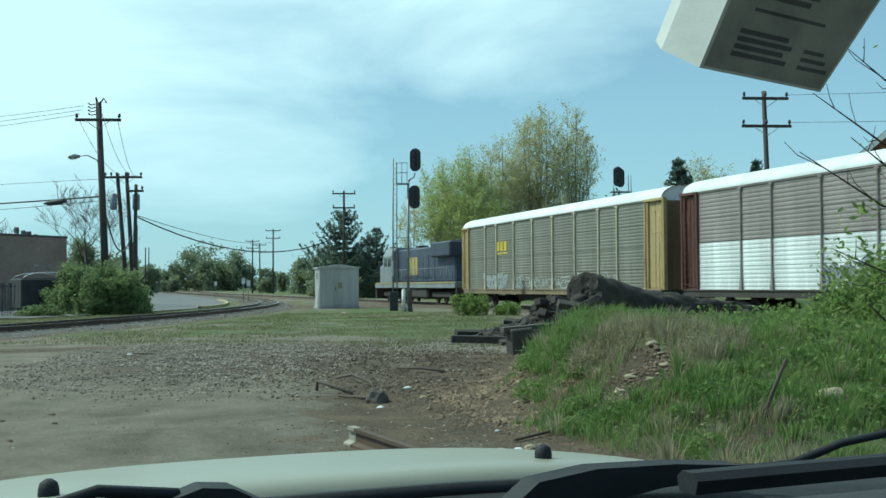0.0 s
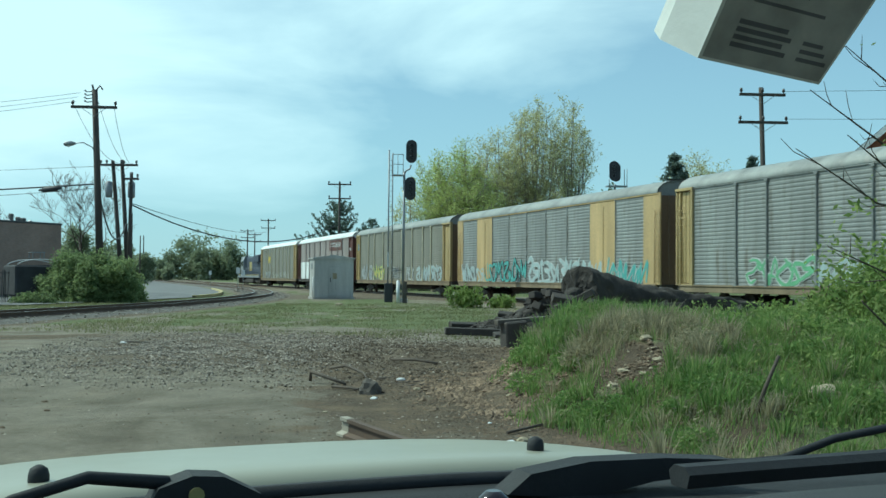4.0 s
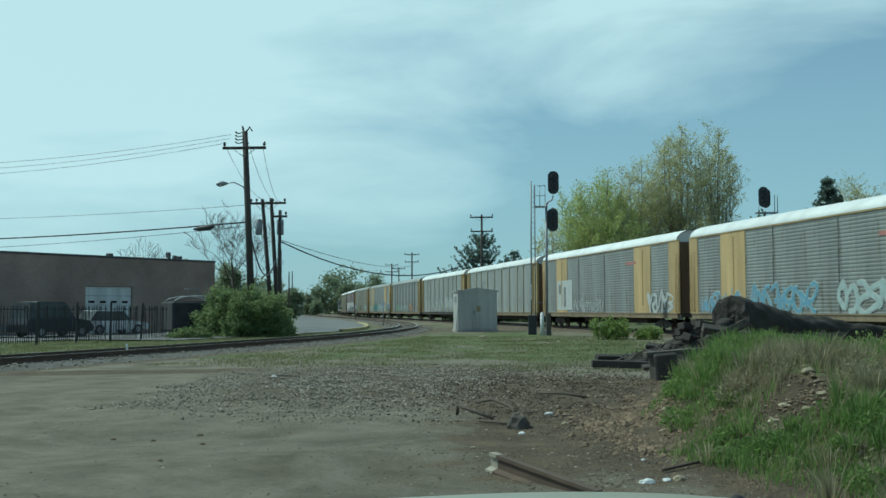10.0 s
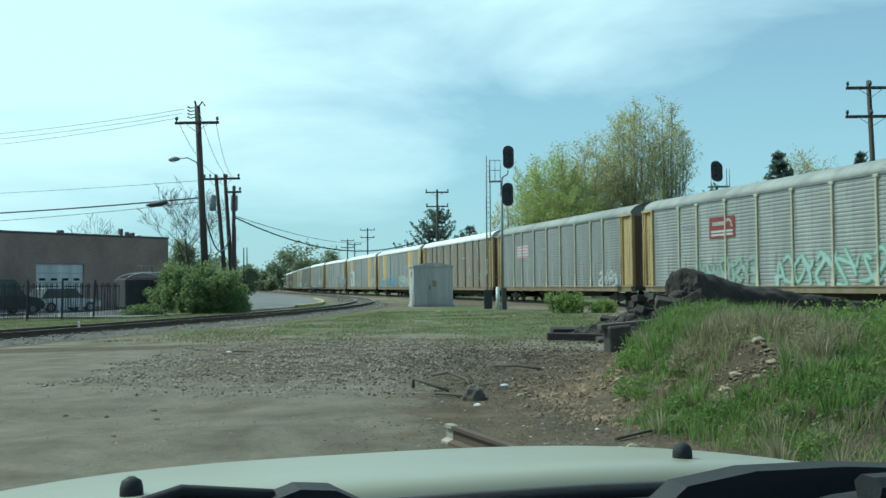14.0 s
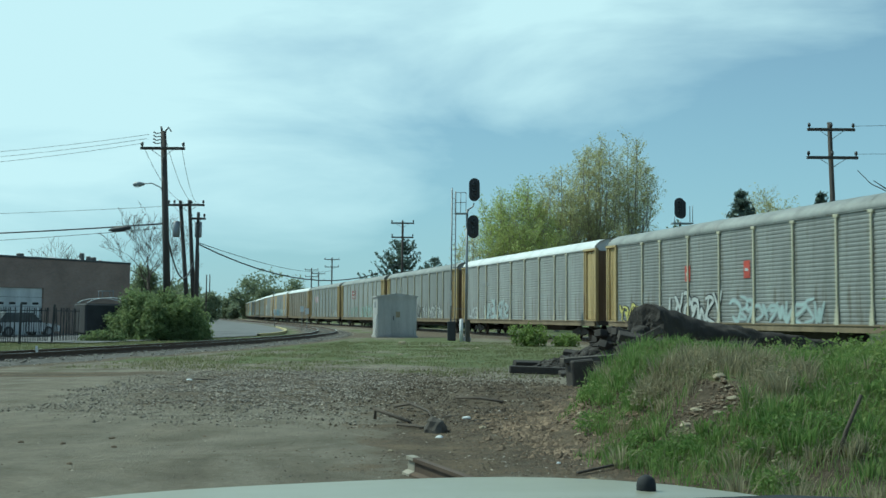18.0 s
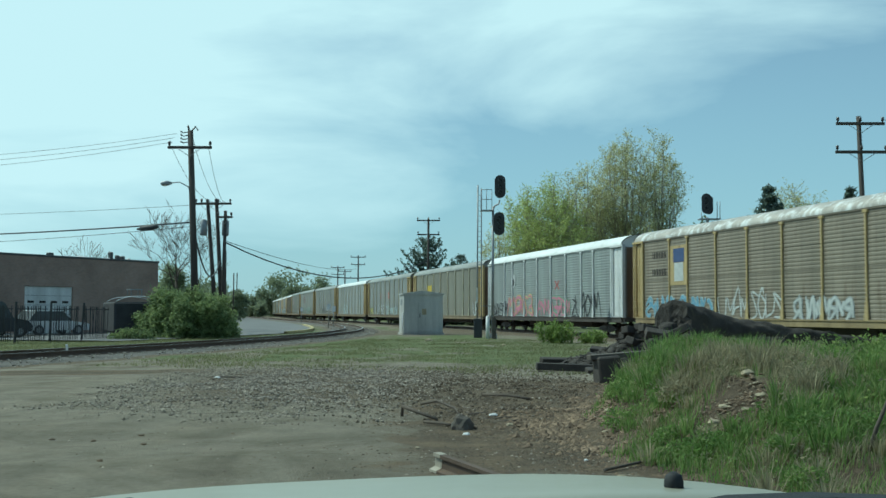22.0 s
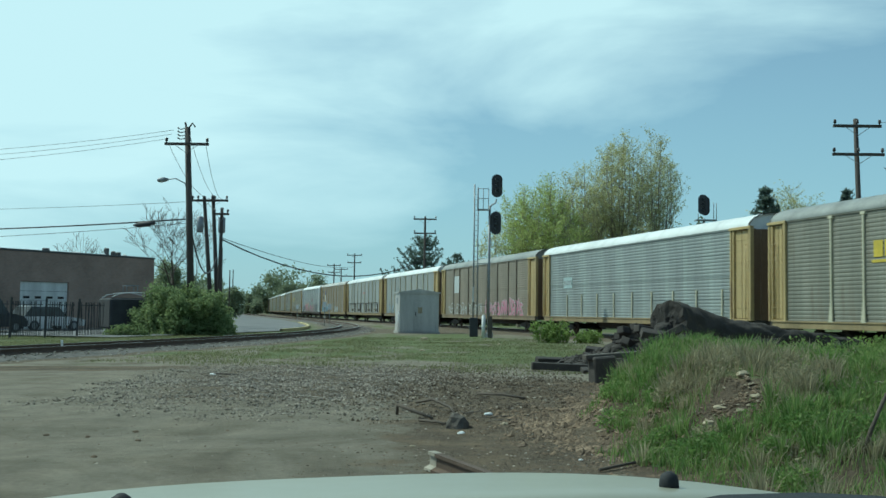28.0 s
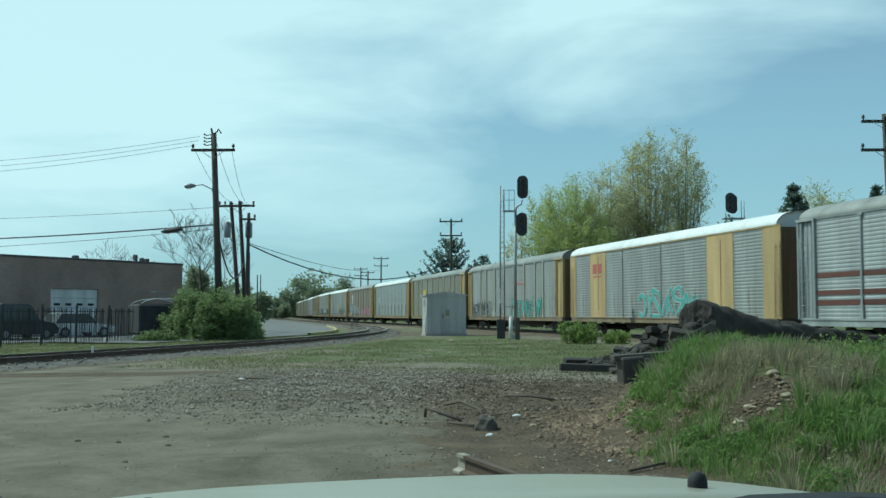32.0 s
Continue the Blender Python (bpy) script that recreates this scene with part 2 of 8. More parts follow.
M_RAIL = surf("rusted_rail", (0.105, 0.072, 0.050), 0.75, big=3, wear=(0.15, 0.09, 0.05))
M_RAILTOP = surf("polished_rail_head", (0.42, 0.40, 0.38), 0.3, 0.9, bumps=0.05)
M_TIE = surf("creosoted_timber", (0.058, 0.049, 0.042), 0.85, big=4, fine=30, wear=(0.085, 0.072, 0.06), wear_at=0.6, island=0.4, rnd=0.35, bumps=0.6)
M_OLDTIE = surf("weathered_timber", (0.11, 0.095, 0.078), 0.9, big=4, fine=30, wear=(0.05, 0.042, 0.035), island=0.3, bumps=0.6)
M_POLE = surf("pole_timber", (0.082, 0.069, 0.060), 0.9, big=2, fine=25, streak=True, bumps=0.5)
M_WIRE = surf("black_cable", (0.02, 0.02, 0.022), 0.6, bumps=0)
M_INSUL = surf("insulator_porcelain", (0.06, 0.052, 0.05), 0.3)
M_GALV = surf("galvanised_steel", (0.30, 0.31, 0.32), 0.5, 0.5, wear=(0.22, 0.20, 0.18))
M_BLACK = surf("flat_black_paint", (0.042, 0.042, 0.046), 0.6)
M_LENS = surf("dark_signal_lens", (0.02, 0.015, 0.02), 0.1, bumps=0)
M_HUT = surf("hut_grey_paint", (0.52, 0.505, 0.48), 0.5, 0.2, big=1.2, wear=(0.30, 0.30, 0.29), streak=True)
M_CONC = surf("concrete", (0.42, 0.40, 0.37), 0.9)
M_WHITE = surf("white_paint", (0.78, 0.78, 0.76), 0.55, wear=(0.45, 0.42, 0.38), wear_at=0.66)
M_ASPHALT = surf("road_asphalt", (0.17, 0.168, 0.165), 0.9, big=0.4, fine=30, var=0.2)
M_YELLOWKERB = surf("yellow_kerb_paint", (0.50, 0.42, 0.20), 0.7, wear=(0.4, 0.38, 0.34))
M_MORTAR = surf("mortar", (0.15, 0.12, 0.10), 0.95)
M_BRICK = surf("brown_brick", (0.16, 0.118, 0.092), 0.9, big=0.8, rnd=0.22, wear=(0.085, 0.06, 0.05), bumps=0.3)
M_COPING = surf("dark_coping", (0.085, 0.085, 0.086), 0.6)
M_GREYDOOR = surf("garage_door_paint", (0.66, 0.67, 0.66), 0.5, streak=True)
M_GLASSDARK = surf("dark_window_glass", (0.02, 0.024, 0.028), 0.08, bumps=0)
M_IRON = surf("black_iron", (0.040, 0.039, 0.040), 0.6)
M_BARK = surf("bark", (0.105, 0.085, 0.066), 0.95, big=2, fine=20, streak=True, bumps=0.7)
M_BARK2 = surf("grey_bark", (0.29, 0.26, 0.21), 0.95, big=2, fine=20, streak=True, bumps=0.7)
M_GRASS = leafy("grass_blades", (0.092, 0.158, 0.042), (0.180, 0.282, 0.075), (0.35, 0.39, 0.16))
M_BRUSH = leafy("grey_green_brush", (0.20, 0.185, 0.112), (0.32, 0.292, 0.18), (0.48, 0.43, 0.28))
M_DRY = leafy("dry_grass_blades", (0.18, 0.165, 0.085), (0.28, 0.26, 0.14), (0.42, 0.37, 0.22))
M_STRIP = leafy("thin_yellow_green_grass", (0.14, 0.160, 0.072), (0.21, 0.222, 0.110), (0.33, 0.30, 0.175))
M_WEED = leafy("weed_leaves", (0.13, 0.195, 0.050), (0.225, 0.305, 0.088), (0.36, 0.41, 0.15))
M_BUSH = leafy("shrub_leaves", (0.15, 0.20, 0.085), (0.235, 0.30, 0.13), (0.34, 0.39, 0.18))
M_POPLAR = leafy("young_poplar_leaves", (0.40, 0.395, 0.19), (0.55, 0.535, 0.27), (0.70, 0.67, 0.39))
M_POPLAR2 = leafy("fresh_green_leaves", (0.34, 0.40, 0.13), (0.49, 0.55, 0.19), (0.64, 0.66, 0.30))
M_CONIFER = leafy("conifer_needles", (0.095, 0.128, 0.108), (0.140, 0.182, 0.150), (0.20, 0.25, 0.20))
# paler, bluer greens that carry the distance haze in the leaf colour
M_FARLEAF = leafy("hazed_far_leaves", (0.19, 0.22, 0.14), (0.25, 0.29, 0.18), (0.32, 0.35, 0.22))


# ---- mesh helpers ----
class Acc:
    """Collects faces for one mesh."""

    def __init__(self):
        self.v, self.f, self.smooth = [], [], []

    def add(self, vs, fs, smooth=False):
        n = len(self.v)
        self.v.extend(tuple(a) for a in vs)
        self.f.extend(tuple(i + n for i in f) for f in fs)
        self.smooth.extend([smooth] * len(fs))
        return self

    def box(self, x0, x1, y0, y1, z0, z1, b=0.0, m=None):
        if b <= 0:
            vs = [(x, y, z) for z in (z0, z1) for y in (y0, y1) for x in (x0, x1)]
            fs = [(0, 2, 3, 1), (4, 5, 7, 6), (0, 1, 5, 4), (2, 6, 7, 3), (0, 4, 6, 2), (1, 3, 7, 5)]
        else:
            b = min(b, abs(x1 - x0) * 0.45, abs(y1 - y0) * 0.45, abs(z1 - z0) * 0.45)
            vs, ids = [], {}
            for ix, iy, iz in ((i, j, k) for k in (0, 1) for j in (0, 1) for i in (0, 1)):
                x, y, z = (x0, x1)[ix], (y0, y1)[iy], (z0, z1)[iz]
                sx, sy, sz = (b, -b)[ix], (b, -b)[iy], (b, -b)[iz]
                ids[ix, iy, iz] = len(vs)
                vs += [(x, y + sy, z + sz), (x + sx, y, z + sz), (x + sx, y + sy, z)]
            g = lambda i, j, k, a: ids[i, j, k] + a
            fs = [(g(0, 0, 0, 0), g(0, 0, 1, 0), g(0, 1, 1, 0), g(0, 1, 0, 0)), (g(1, 0, 0, 0), g(1, 1, 0, 0), g(1, 1, 1, 0), g(1, 0, 1, 0)),
                  (g(0, 0, 0, 1), g(1, 0, 0, 1), g(1, 0, 1, 1), g(0, 0, 1, 1)), (g(0, 1, 0, 1), g(0, 1, 1, 1), g(1, 1, 1, 1), g(1, 1, 0, 1)),
                  (g(0, 0, 0, 2), g(0, 1, 0, 2), g(1, 1, 0, 2), g(1, 0, 0, 2)), (g(0, 0, 1, 2), g(1, 0, 1, 2), g(1, 1, 1, 2), g(0, 1, 1, 2))]
            for i in (0, 1):
                for j in (0, 1):
                    fs += [(g(i, j, 0, 0), g(i, j, 1, 0), g(i, j, 1, 1), g(i, j, 0, 1)), (g(i, 0, j, 0), g(i, 1, j, 0), g(i, 1, j, 2), g(i, 0, j, 2)),
                           (g(0, i, j, 1), g(1, i, j, 1), g(1, i, j, 2), g(0, i, j, 2))]
                    for k in (0, 1):
                        fs.append((g(i, j, k, 0), g(i, j, k, 1), g(i, j, k, 2)))
        if m is not None:
            vs = [m @ Vector(q) for q in vs]
        return self.add(vs, fs)

    def tube(self, pts, radii, n=8, caps=True):
        """A round bar through the points."""
        pts = [Vector(q) for q in pts]
        if isinstance(radii, (int, float)):
            radii = [radii] * len(pts)
        vs, fs = [], []
        for i, (q, r) in enumerate(zip(pts, radii)):
            d = (pts[min(i + 1, len(pts) - 1)] - pts[max(i - 1, 0)]).normalized()
            u = d.cross(Vector((0, 0, 1)) if abs(d.z) < 0.9 else Vector((0, 1, 0))).normalized()
            w = d.cross(u)
            vs += [q + (u * math.cos(2 * math.pi * k / n) + w * math.sin(2 * math.pi * k / n)) * r for k in range(n)]
        for i in range(len(pts) - 1):
            for k in range(n):
                a, b2 = i * n + k, i * n + (k + 1) % n
                fs.append((a, a + n, b2 + n, b2))
        self.add(vs, fs, True)
        if caps and n > 3:
            base = len(self.v) - len(vs)
            self.f += [tuple(base + k for k in range(n)), tuple(base + len(vs) - n + k for k in reversed(range(n)))]
            self.smooth += [False, False]
        return self

    def extrude(self, prof, x0, x1, axis=0, close=True, smooth=False):
        """A profile of (a, b) pairs run from x0 to x1 along an axis."""
        def at(x, q):
            return (x, q[0], q[1]) if axis == 0 else ((q[0], x, q[1]) if axis == 1 else (q[0], q[1], x))
        n = len(prof)
        vs = [at(x0, q) for q in prof] + [at(x1, q) for q in prof]
        fs = [(i, (i + 1) % n, (i + 1) % n + n, i + n) for i in range(n if close else n - 1)]
        self.add(vs, fs, smooth)
        if close:
            base = len(self.v) - 2 * n
            self.f += [tuple(base + i for i in reversed(range(n))), tuple(base + n + i for i in range(n))]
            self.smooth += [False, False]
        return self

    def rock(self, c, r, rng, flat=0.7):
        """A small broken stone of 12 triangles."""
        ph = rng.random() * 6.28
        vs = []
        for k in range(5):
            a = ph + k * 1.2566
            q = r * rng.uniform(0.7, 1.15)
            vs.append((c[0] + q * math.cos(a), c[1] + q * math.sin(a), c[2] + r * flat * rng.uniform(-0.1, 0.35)))
        vs.append((c[0] + r * rng.uniform(-0.3, 0.3), c[1] + r * rng.uniform(-0.3, 0.3), c[2] + r * flat * rng.uniform(0.7, 1.1)))
        vs.append((c[0], c[1], c[2] - r * flat * 0.6))
        fs = [(k, (k + 1) % 5, 5) for k in range(5)] + [((k + 1) % 5, k, 6) for k in range(5)]
        return self.add(vs, fs)

    def mesh(self, name):
        me = bpy.data.meshes.new(name)
        me.from_pydata(self.v, [], self.f)
        me.polygons.foreach_set("use_smooth", self.smooth)
        me.update()
        return me


def part(name, acc, material, parent=None, label="", at=None):
    """Links one mesh object under a thing or a part."""
    me = acc.mesh(name) if isinstance(acc, Acc) else acc
    if material is not None and not me.materials:
        me.materials.append(material)
    ob = new(name, me)
    if parent is not None:
        ob.parent = parent
    if at is not None:
        ob.matrix_basis = at
    if label:
        ob["label"] = label
    return ob


def thing(name, label, category, m=None, group="", kind=""):
    """An empty at a thing's base, which carries its parts."""
    ob = new(name)
    if m is not None:
        ob.matrix_basis = m
    return tagged(ob, label, category, group, kind)


def smooth01(a, b, x):
    t = max(0.0, min(1.0, (x - a) / (b - a)))
    return t * t * (3 - 2 * t)


# ---- the lie of the land ----
TRACK_AT, TRACK_DIR = Vector((13.10, 53.30, 0)), Vector((-0.2458, 0.9693, 0))
PITCH = 28.6
BEND_S, BEND_LEN, BEND_ANGLE = PITCH * 5.1, 60.0, radians(3.0)
RAIL_Z = 0.16


def track_point(s):
    """Place and heading of the main track's centre, s metres along it."""
    h = math.atan2(TRACK_DIR.y, TRACK_DIR.x)
    if s <= BEND_S:
        q = TRACK_AT + TRACK_DIR * s
        return Vector((q.x, q.y, RAIL_Z)), h
    q = TRACK_AT + TRACK_DIR * BEND_S
    r = BEND_LEN / BEND_ANGLE
    d = min(s - BEND_S, BEND_LEN)
    a = d / r
    q = q + TRACK_DIR * (r * math.sin(a)) + Vector((TRACK_DIR.y, -TRACK_DIR.x, 0)) * (r * (1 - math.cos(a)))
    if s - BEND_S > BEND_LEN:
        e = s - BEND_S - BEND_LEN
        q = q + Vector((math.cos(h - a), math.sin(h - a), 0)) * e
    return Vector((q.x, q.y, RAIL_Z)), h - a


# the second track bends round on the near side and runs off beside the first
CURVE = [(-26.0, -30.0), (-19.2, 5.0), (-13.6, 28.0), (-9.6, 46.0), (-7.6, 62.0), (-7.3, 78.0), (-8.9, 96.0), (-12.6, 118.0), (-19.5, 150.0), (-31.0, 198.0), (-44.0, 252.0), (-66.0, 345.0), (-114.0, 560.0)]


def smooth_line(pts, step):
    """Evenly spaced places along a smooth line through the points."""
    out = []
    for i in range(len(pts) - 1):
        p0, p1, p2, p3 = (Vector(pts[max(0, min(len(pts) - 1, j))]) for j in (i - 1, i, i + 1, i + 2))
        n = max(2, int((p2 - p1).length / step))
        for k in range(n):
            t = k / n
            out.append(0.5 * ((2 * p1) + (p2 - p0) * t + (2 * p0 - 5 * p1 + 4 * p2 - p3) * t * t + (3 * p1 - p0 - 3 * p2 + p3) * t ** 3))
    out.append(Vector(pts[-1]))
    return out


CURVE_LINE = smooth_line(CURVE, 1.0)
CURVE_NP = np.array([tuple(q) for q in CURVE_LINE])


def off_curve(x, y):
    """Distance from the second track's centre."""
    return float(np.sqrt(((CURVE_NP - (x, y)) ** 2).sum(1).min()))


def off_main(x, y):
    n = Vector((TRACK_DIR.y, -TRACK_DIR.x, 0))
    return (x - TRACK_AT.x) * n.x + (y - TRACK_AT.y) * n.y


def mound_edge(y):
    """Where the mound's flank begins."""
    return 1.25 + 0.24 * abs(y - 13.5) + 0.3 * noise.noise(Vector((y * 0.5, 0, 7)))


def land(x, y):
    """Height of the ground."""
    z = 0.03 * noise.noise(Vector((x * 0.35, y * 0.35, 0))) + 0.012 * noise.noise(Vector((x * 1.3, y * 1.3, 3)))
    edge = mound_edge(y)
    side = smooth01(edge, edge + 1.5, x)
    rise = smooth01(7.2, 13.2, y) * (1 - smooth01(15.5, 21.0, y))
    top = 0.80 + 0.08 * noise.noise(Vector((x * 0.5, y * 0.5, 9))) + 0.17 * math.exp(-((x - 3.5) / 0.8) ** 2)
    z += side * rise * top + (0.05 * noise.noise(Vector((x * 2.2, y * 2.2, 5))) if side * rise > 0.05 else 0)
    z += 0.10 * math.exp(-((x + 1.2) / 5.2) ** 4 - ((y - 21) / 7.5) ** 4) * (0.35 + noise.noise(Vector((x * 0.8, y * 0.55, 11))) + 0.5 * noise.noise(Vector((x * 2.1, y * 1.6, 13))))
    if y > 30 and abs(off_main(x, y)) < 3.4:
        z = max(z, 0.02)
    return z


def axis_steps(lo, hi, fine0, fine1, fine, grow):
    out = [fine0]
    while out[-1] < fine1:
        out.append(out[-1] + fine)
    st = fine
    while out[-1] < hi:
        st *= grow
        out.append(out[-1] + st)
    st, low = fine, [fine0]
    while low[-1] > lo:
        st *= grow
        low.append(low[-1] - st)
    return sorted(set(low[1:] + out))


def build_ground():
    xs = axis_steps(-3000, 3000, -9, 10, 0.3, 1.13)
    ys = axis_steps(-1500, 4000, 5, 34, 0.3, 1.10)
    acc = Acc()
    nx = len(xs)
    kinds = []
    for y in ys:
        for x in xs:
            near = abs(x) < 60 and -40 < y < 160
            acc.v.append((x, y, land(x, y) if near else 0.0))
            lot = smooth01(25.5, 21.0, y + 0.25 * x + 1.5 * noise.noise(Vector((x * 0.2, y * 0.2, 1))))
            oc = off_curve(x, y) if near or y < 400 else 99
            om = abs(off_main(x, y))
            gravel = 0.62 * math.exp(-((x + 2.2) / 3.8) ** 4 - ((y - 22.0) / 6.6) ** 4)
            gravel = max(gravel, smooth01(2.9, 2.2, oc) * 0.7, smooth01(4.4, 3.0, om) * 0.9 if y > 0 else 0)
            hutz = math.exp(-((x + 0.5) / 9) ** 4 - ((y - 80) / 11) ** 4)
            gravel = max(gravel, 0.72 * hutz)
            grass = smooth01(27, 33, y + 0.25 * x) * (0.57 + 0.35 * noise.noise(Vector((x * 0.22, y * 0.22, 40))) + 0.42 * noise.noise(Vector((x * 0.8, y * 0.5, 44))))
            grass *= (1 - smooth01(0.3, 0.8, gravel)) * (0.45 + 0.55 * smooth01(3.5, 10.0, om))
            if oc < 40 and x < CURVE_LINE[0].x + 60 and y < 70 and x < -9:
                grass = max(grass, 0.5 * smooth01(2.5, 4.5, oc) * (1 - lot))
            mound = smooth01(0.25, 0.55, land(x, y)) if near else 0
            right = smooth01(0.6, 1.6, x - mound_edge(y)) * smooth01(3, 8, y)
            earth = max(0.8 * smooth01(mound_edge(y) - 1.3, mound_edge(y) + 0.2, x) * (1 - smooth01(21, 26, y)) * smooth01(4, 8, y), 0)
            earth = max(earth, 0.70 * math.exp(-((x - 1.4) / 2.5) ** 4 - ((y - 16.5) / 8.5) ** 4), 0.62 * math.exp(-((x + 9.5) / 4.5) ** 4 - ((y - 25.5 - 0.25 * x - 2.4) / 1.3) ** 4))
            grass = max(grass, 0.62 * right, 0.5 * mound)
            if mound > 0.1:
                bare = math.exp(-((x - 2.85) / 0.60) ** 2 - ((y - 11.1) / 0.7) ** 2)
                grass -= 0.7 * bare
                earth = max(earth, 0.9)
            if om > 8 and y > 60 and x > 0:
                grass = max(grass, 0.7)
            kinds.append((max(0, grass), gravel, earth, 1))
    for j in range(len(ys) - 1):
        for i in range(nx - 1):
            a = j * nx + i
            acc.f.append((a, a + 1, a + nx + 1, a + nx))
    acc.smooth = [True] * len(acc.f)
    ob = part("ground", acc, M_GROUND)
    ca = ob.data.color_attributes.new("kinds", "FLOAT_COLOR", "POINT")
    ca.data.foreach_set("color", [c for k in kinds for c in k])
    return tagged(ob, "dry dirt lot with gravel, thin grass and a mound", "ground", kind="structure")


ground = build_ground()


def rail_run(line, z0, name, label):
    """Two rails, ties and a ballast bed along a line of (x, y) places."""
    t = thing(name, label, "railway track", kind="structure")
    prof = [(-0.07, 0), (0.07, 0), (0.07, 0.02), (0.012, 0.045), (0.012, 0.125), (0.036, 0.135), (0.036, 0.17), (-0.036, 0.17), (-0.036, 0.135), (-0.012, 0.125), (-0.012, 0.045), (-0.07, 0.02)]
    for side in (-0.72, 0.72):
        web, head = Acc(), Acc()
        n = len(prof)
        for i, q in enumerate(line):
            a, b = line[max(0, i - 1)], line[min(len(line) - 1, i + 1)]
            d = (b - a).normalized()
            nn = Vector((d.y, -d.x))
            for (u, w) in prof:
                web.v.append((q.x + nn.x * (side + u), q.y + nn.y * (side + u), z0 - 0.17 + w))
            for u in (-0.034, 0.034):
                head.v.append((q.x + nn.x * (side + u), q.y + nn.y * (side + u), z0 + 0.003))
        for i in range(len(line) - 1):
            for k in range(n):
                web.f.append((i * n + k, i * n + (k + 1) % n, (i + 1) * n + (k + 1) % n, (i + 1) * n + k))
            head.f.append((i * 2, i * 2 + 1, i * 2 + 3, i * 2 + 2))
        web.smooth, head.smooth = [False] * len(web.f), [False] * len(head.f)
        r = part("rail", web, M_RAIL, t)
        part("rail_head", head, M_RAILTOP, r, "worn bright running surface")
    return t


def bed(line, z0, half, name, t, near):
    """Ballast shoulder with loose stones, and the ties in it."""
    acc = Acc()
    prof = [(-half - 0.6, -0.31), (-half, -0.18), (half, -0.18), (half + 0.6, -0.31)]
    for i, q in enumerate(line):
        a, b = line[max(0, i - 1)], line[min(len(line) - 1, i + 1)]
        d = (b - a).normalized()
        for (u, w) in prof:
            acc.v.append((q.x + d.y * u, q.y - d.x * u, z0 + w))
    for i in range(len(line) - 1):
        for k in range(3):
            acc.f.append((i * 4 + k, i * 4 + k + 1, i * 4 + k + 5, i * 4 + k + 4))
    acc.smooth = [False] * len(acc.f)
    part("ballast_bed", acc, M_BEDGREY, t)
    ties = Acc()
    run = 0.0
    for i in range(len(line) - 1):
        a, b = line[i], line[i + 1]
        d = (b - a)
        L = d.length
        d = d / L
        while run < L:
            c = a + d * run
            if near(c):
                m = Matrix.Translation((c.x, c.y, z0 - 0.17)) @ Matrix.Rotation(math.atan2(d.y, d.x), 4, "Z")
                ties.box(-0.115, 0.115, -1.3, 1.3, -0.16, 0.0, 0.012, m)
            run += 0.56
        run -= L
    tagged(part("ties", ties, M_OLDTIE, t), kind="stuff")
    rng = random.Random(len(name))
    st = Acc()
    for i in range(0, len(line) - 1):
        q = line[i]
        if not near(q):
            continue
        d = (line[i + 1] - q).normalized()
        L = (line[i + 1] - q).length
        for k in range(int(L * 40)):
            u = rng.uniform(-half - 0.9, half + 0.9)
            if abs(abs(u) - 0.72) < 0.12:
                continue
            zz = z0 - 0.16 - max(0, abs(u) - half) * 0.16
            e = rng.random() * L
            st.rock((q.x + d.x * e + d.y * u, q.y + d.y * e - d.x * u, zz), rng.uniform(0.03, 0.065), rng)
    tagged(part("ballast_stones", st, M_BALLAST, t), kind="stuff")


M_BEDGREY = surf("ballast_bed_grey", (0.14, 0.128, 0.112), 0.95, big=2, fine=45, var=0.4, bumps=0.8)
main_line = [track_point(s)[0].to_2d() for s in list(range(-760, 140, 30)) + list(range(140, 260, 6)) + list(range(260, 1100, 40))]
main_track = rail_run(main_line, RAIL_Z, "track_main", "straight main railway track on grey ballast")
main_dense = [track_point(s)[0].to_2d() for s in range(-60, 140, 2)]
bed(main_dense, RAIL_Z, 1.6, "main", main_track, lambda q: 30 < q.y < 130)
curve_track = rail_run(CURVE_LINE, 0.27, "track_curve", "rusty curving side track on grey ballast")
bed(CURVE_LINE, 0.27, 1.3, "curve_bed", curve_track, lambda q: 10 < q.y < 120)


# ---- the train ----
CAR_HALF = 13.62
WALL_Y = 1.50
DECK_Z, EAVE_Z = 1.08, 5.20


def paint(name, c, rough=0.6, metal=0.0, wear=None, wear_at=0.63, var=0.14):
    return surf("train_" + name, c, rough, metal, big=0.9, fine=9, var=var * 1.7, wear=wear, wear_at=wear_at, streak=True, rnd=0.06, bumps=0.12)


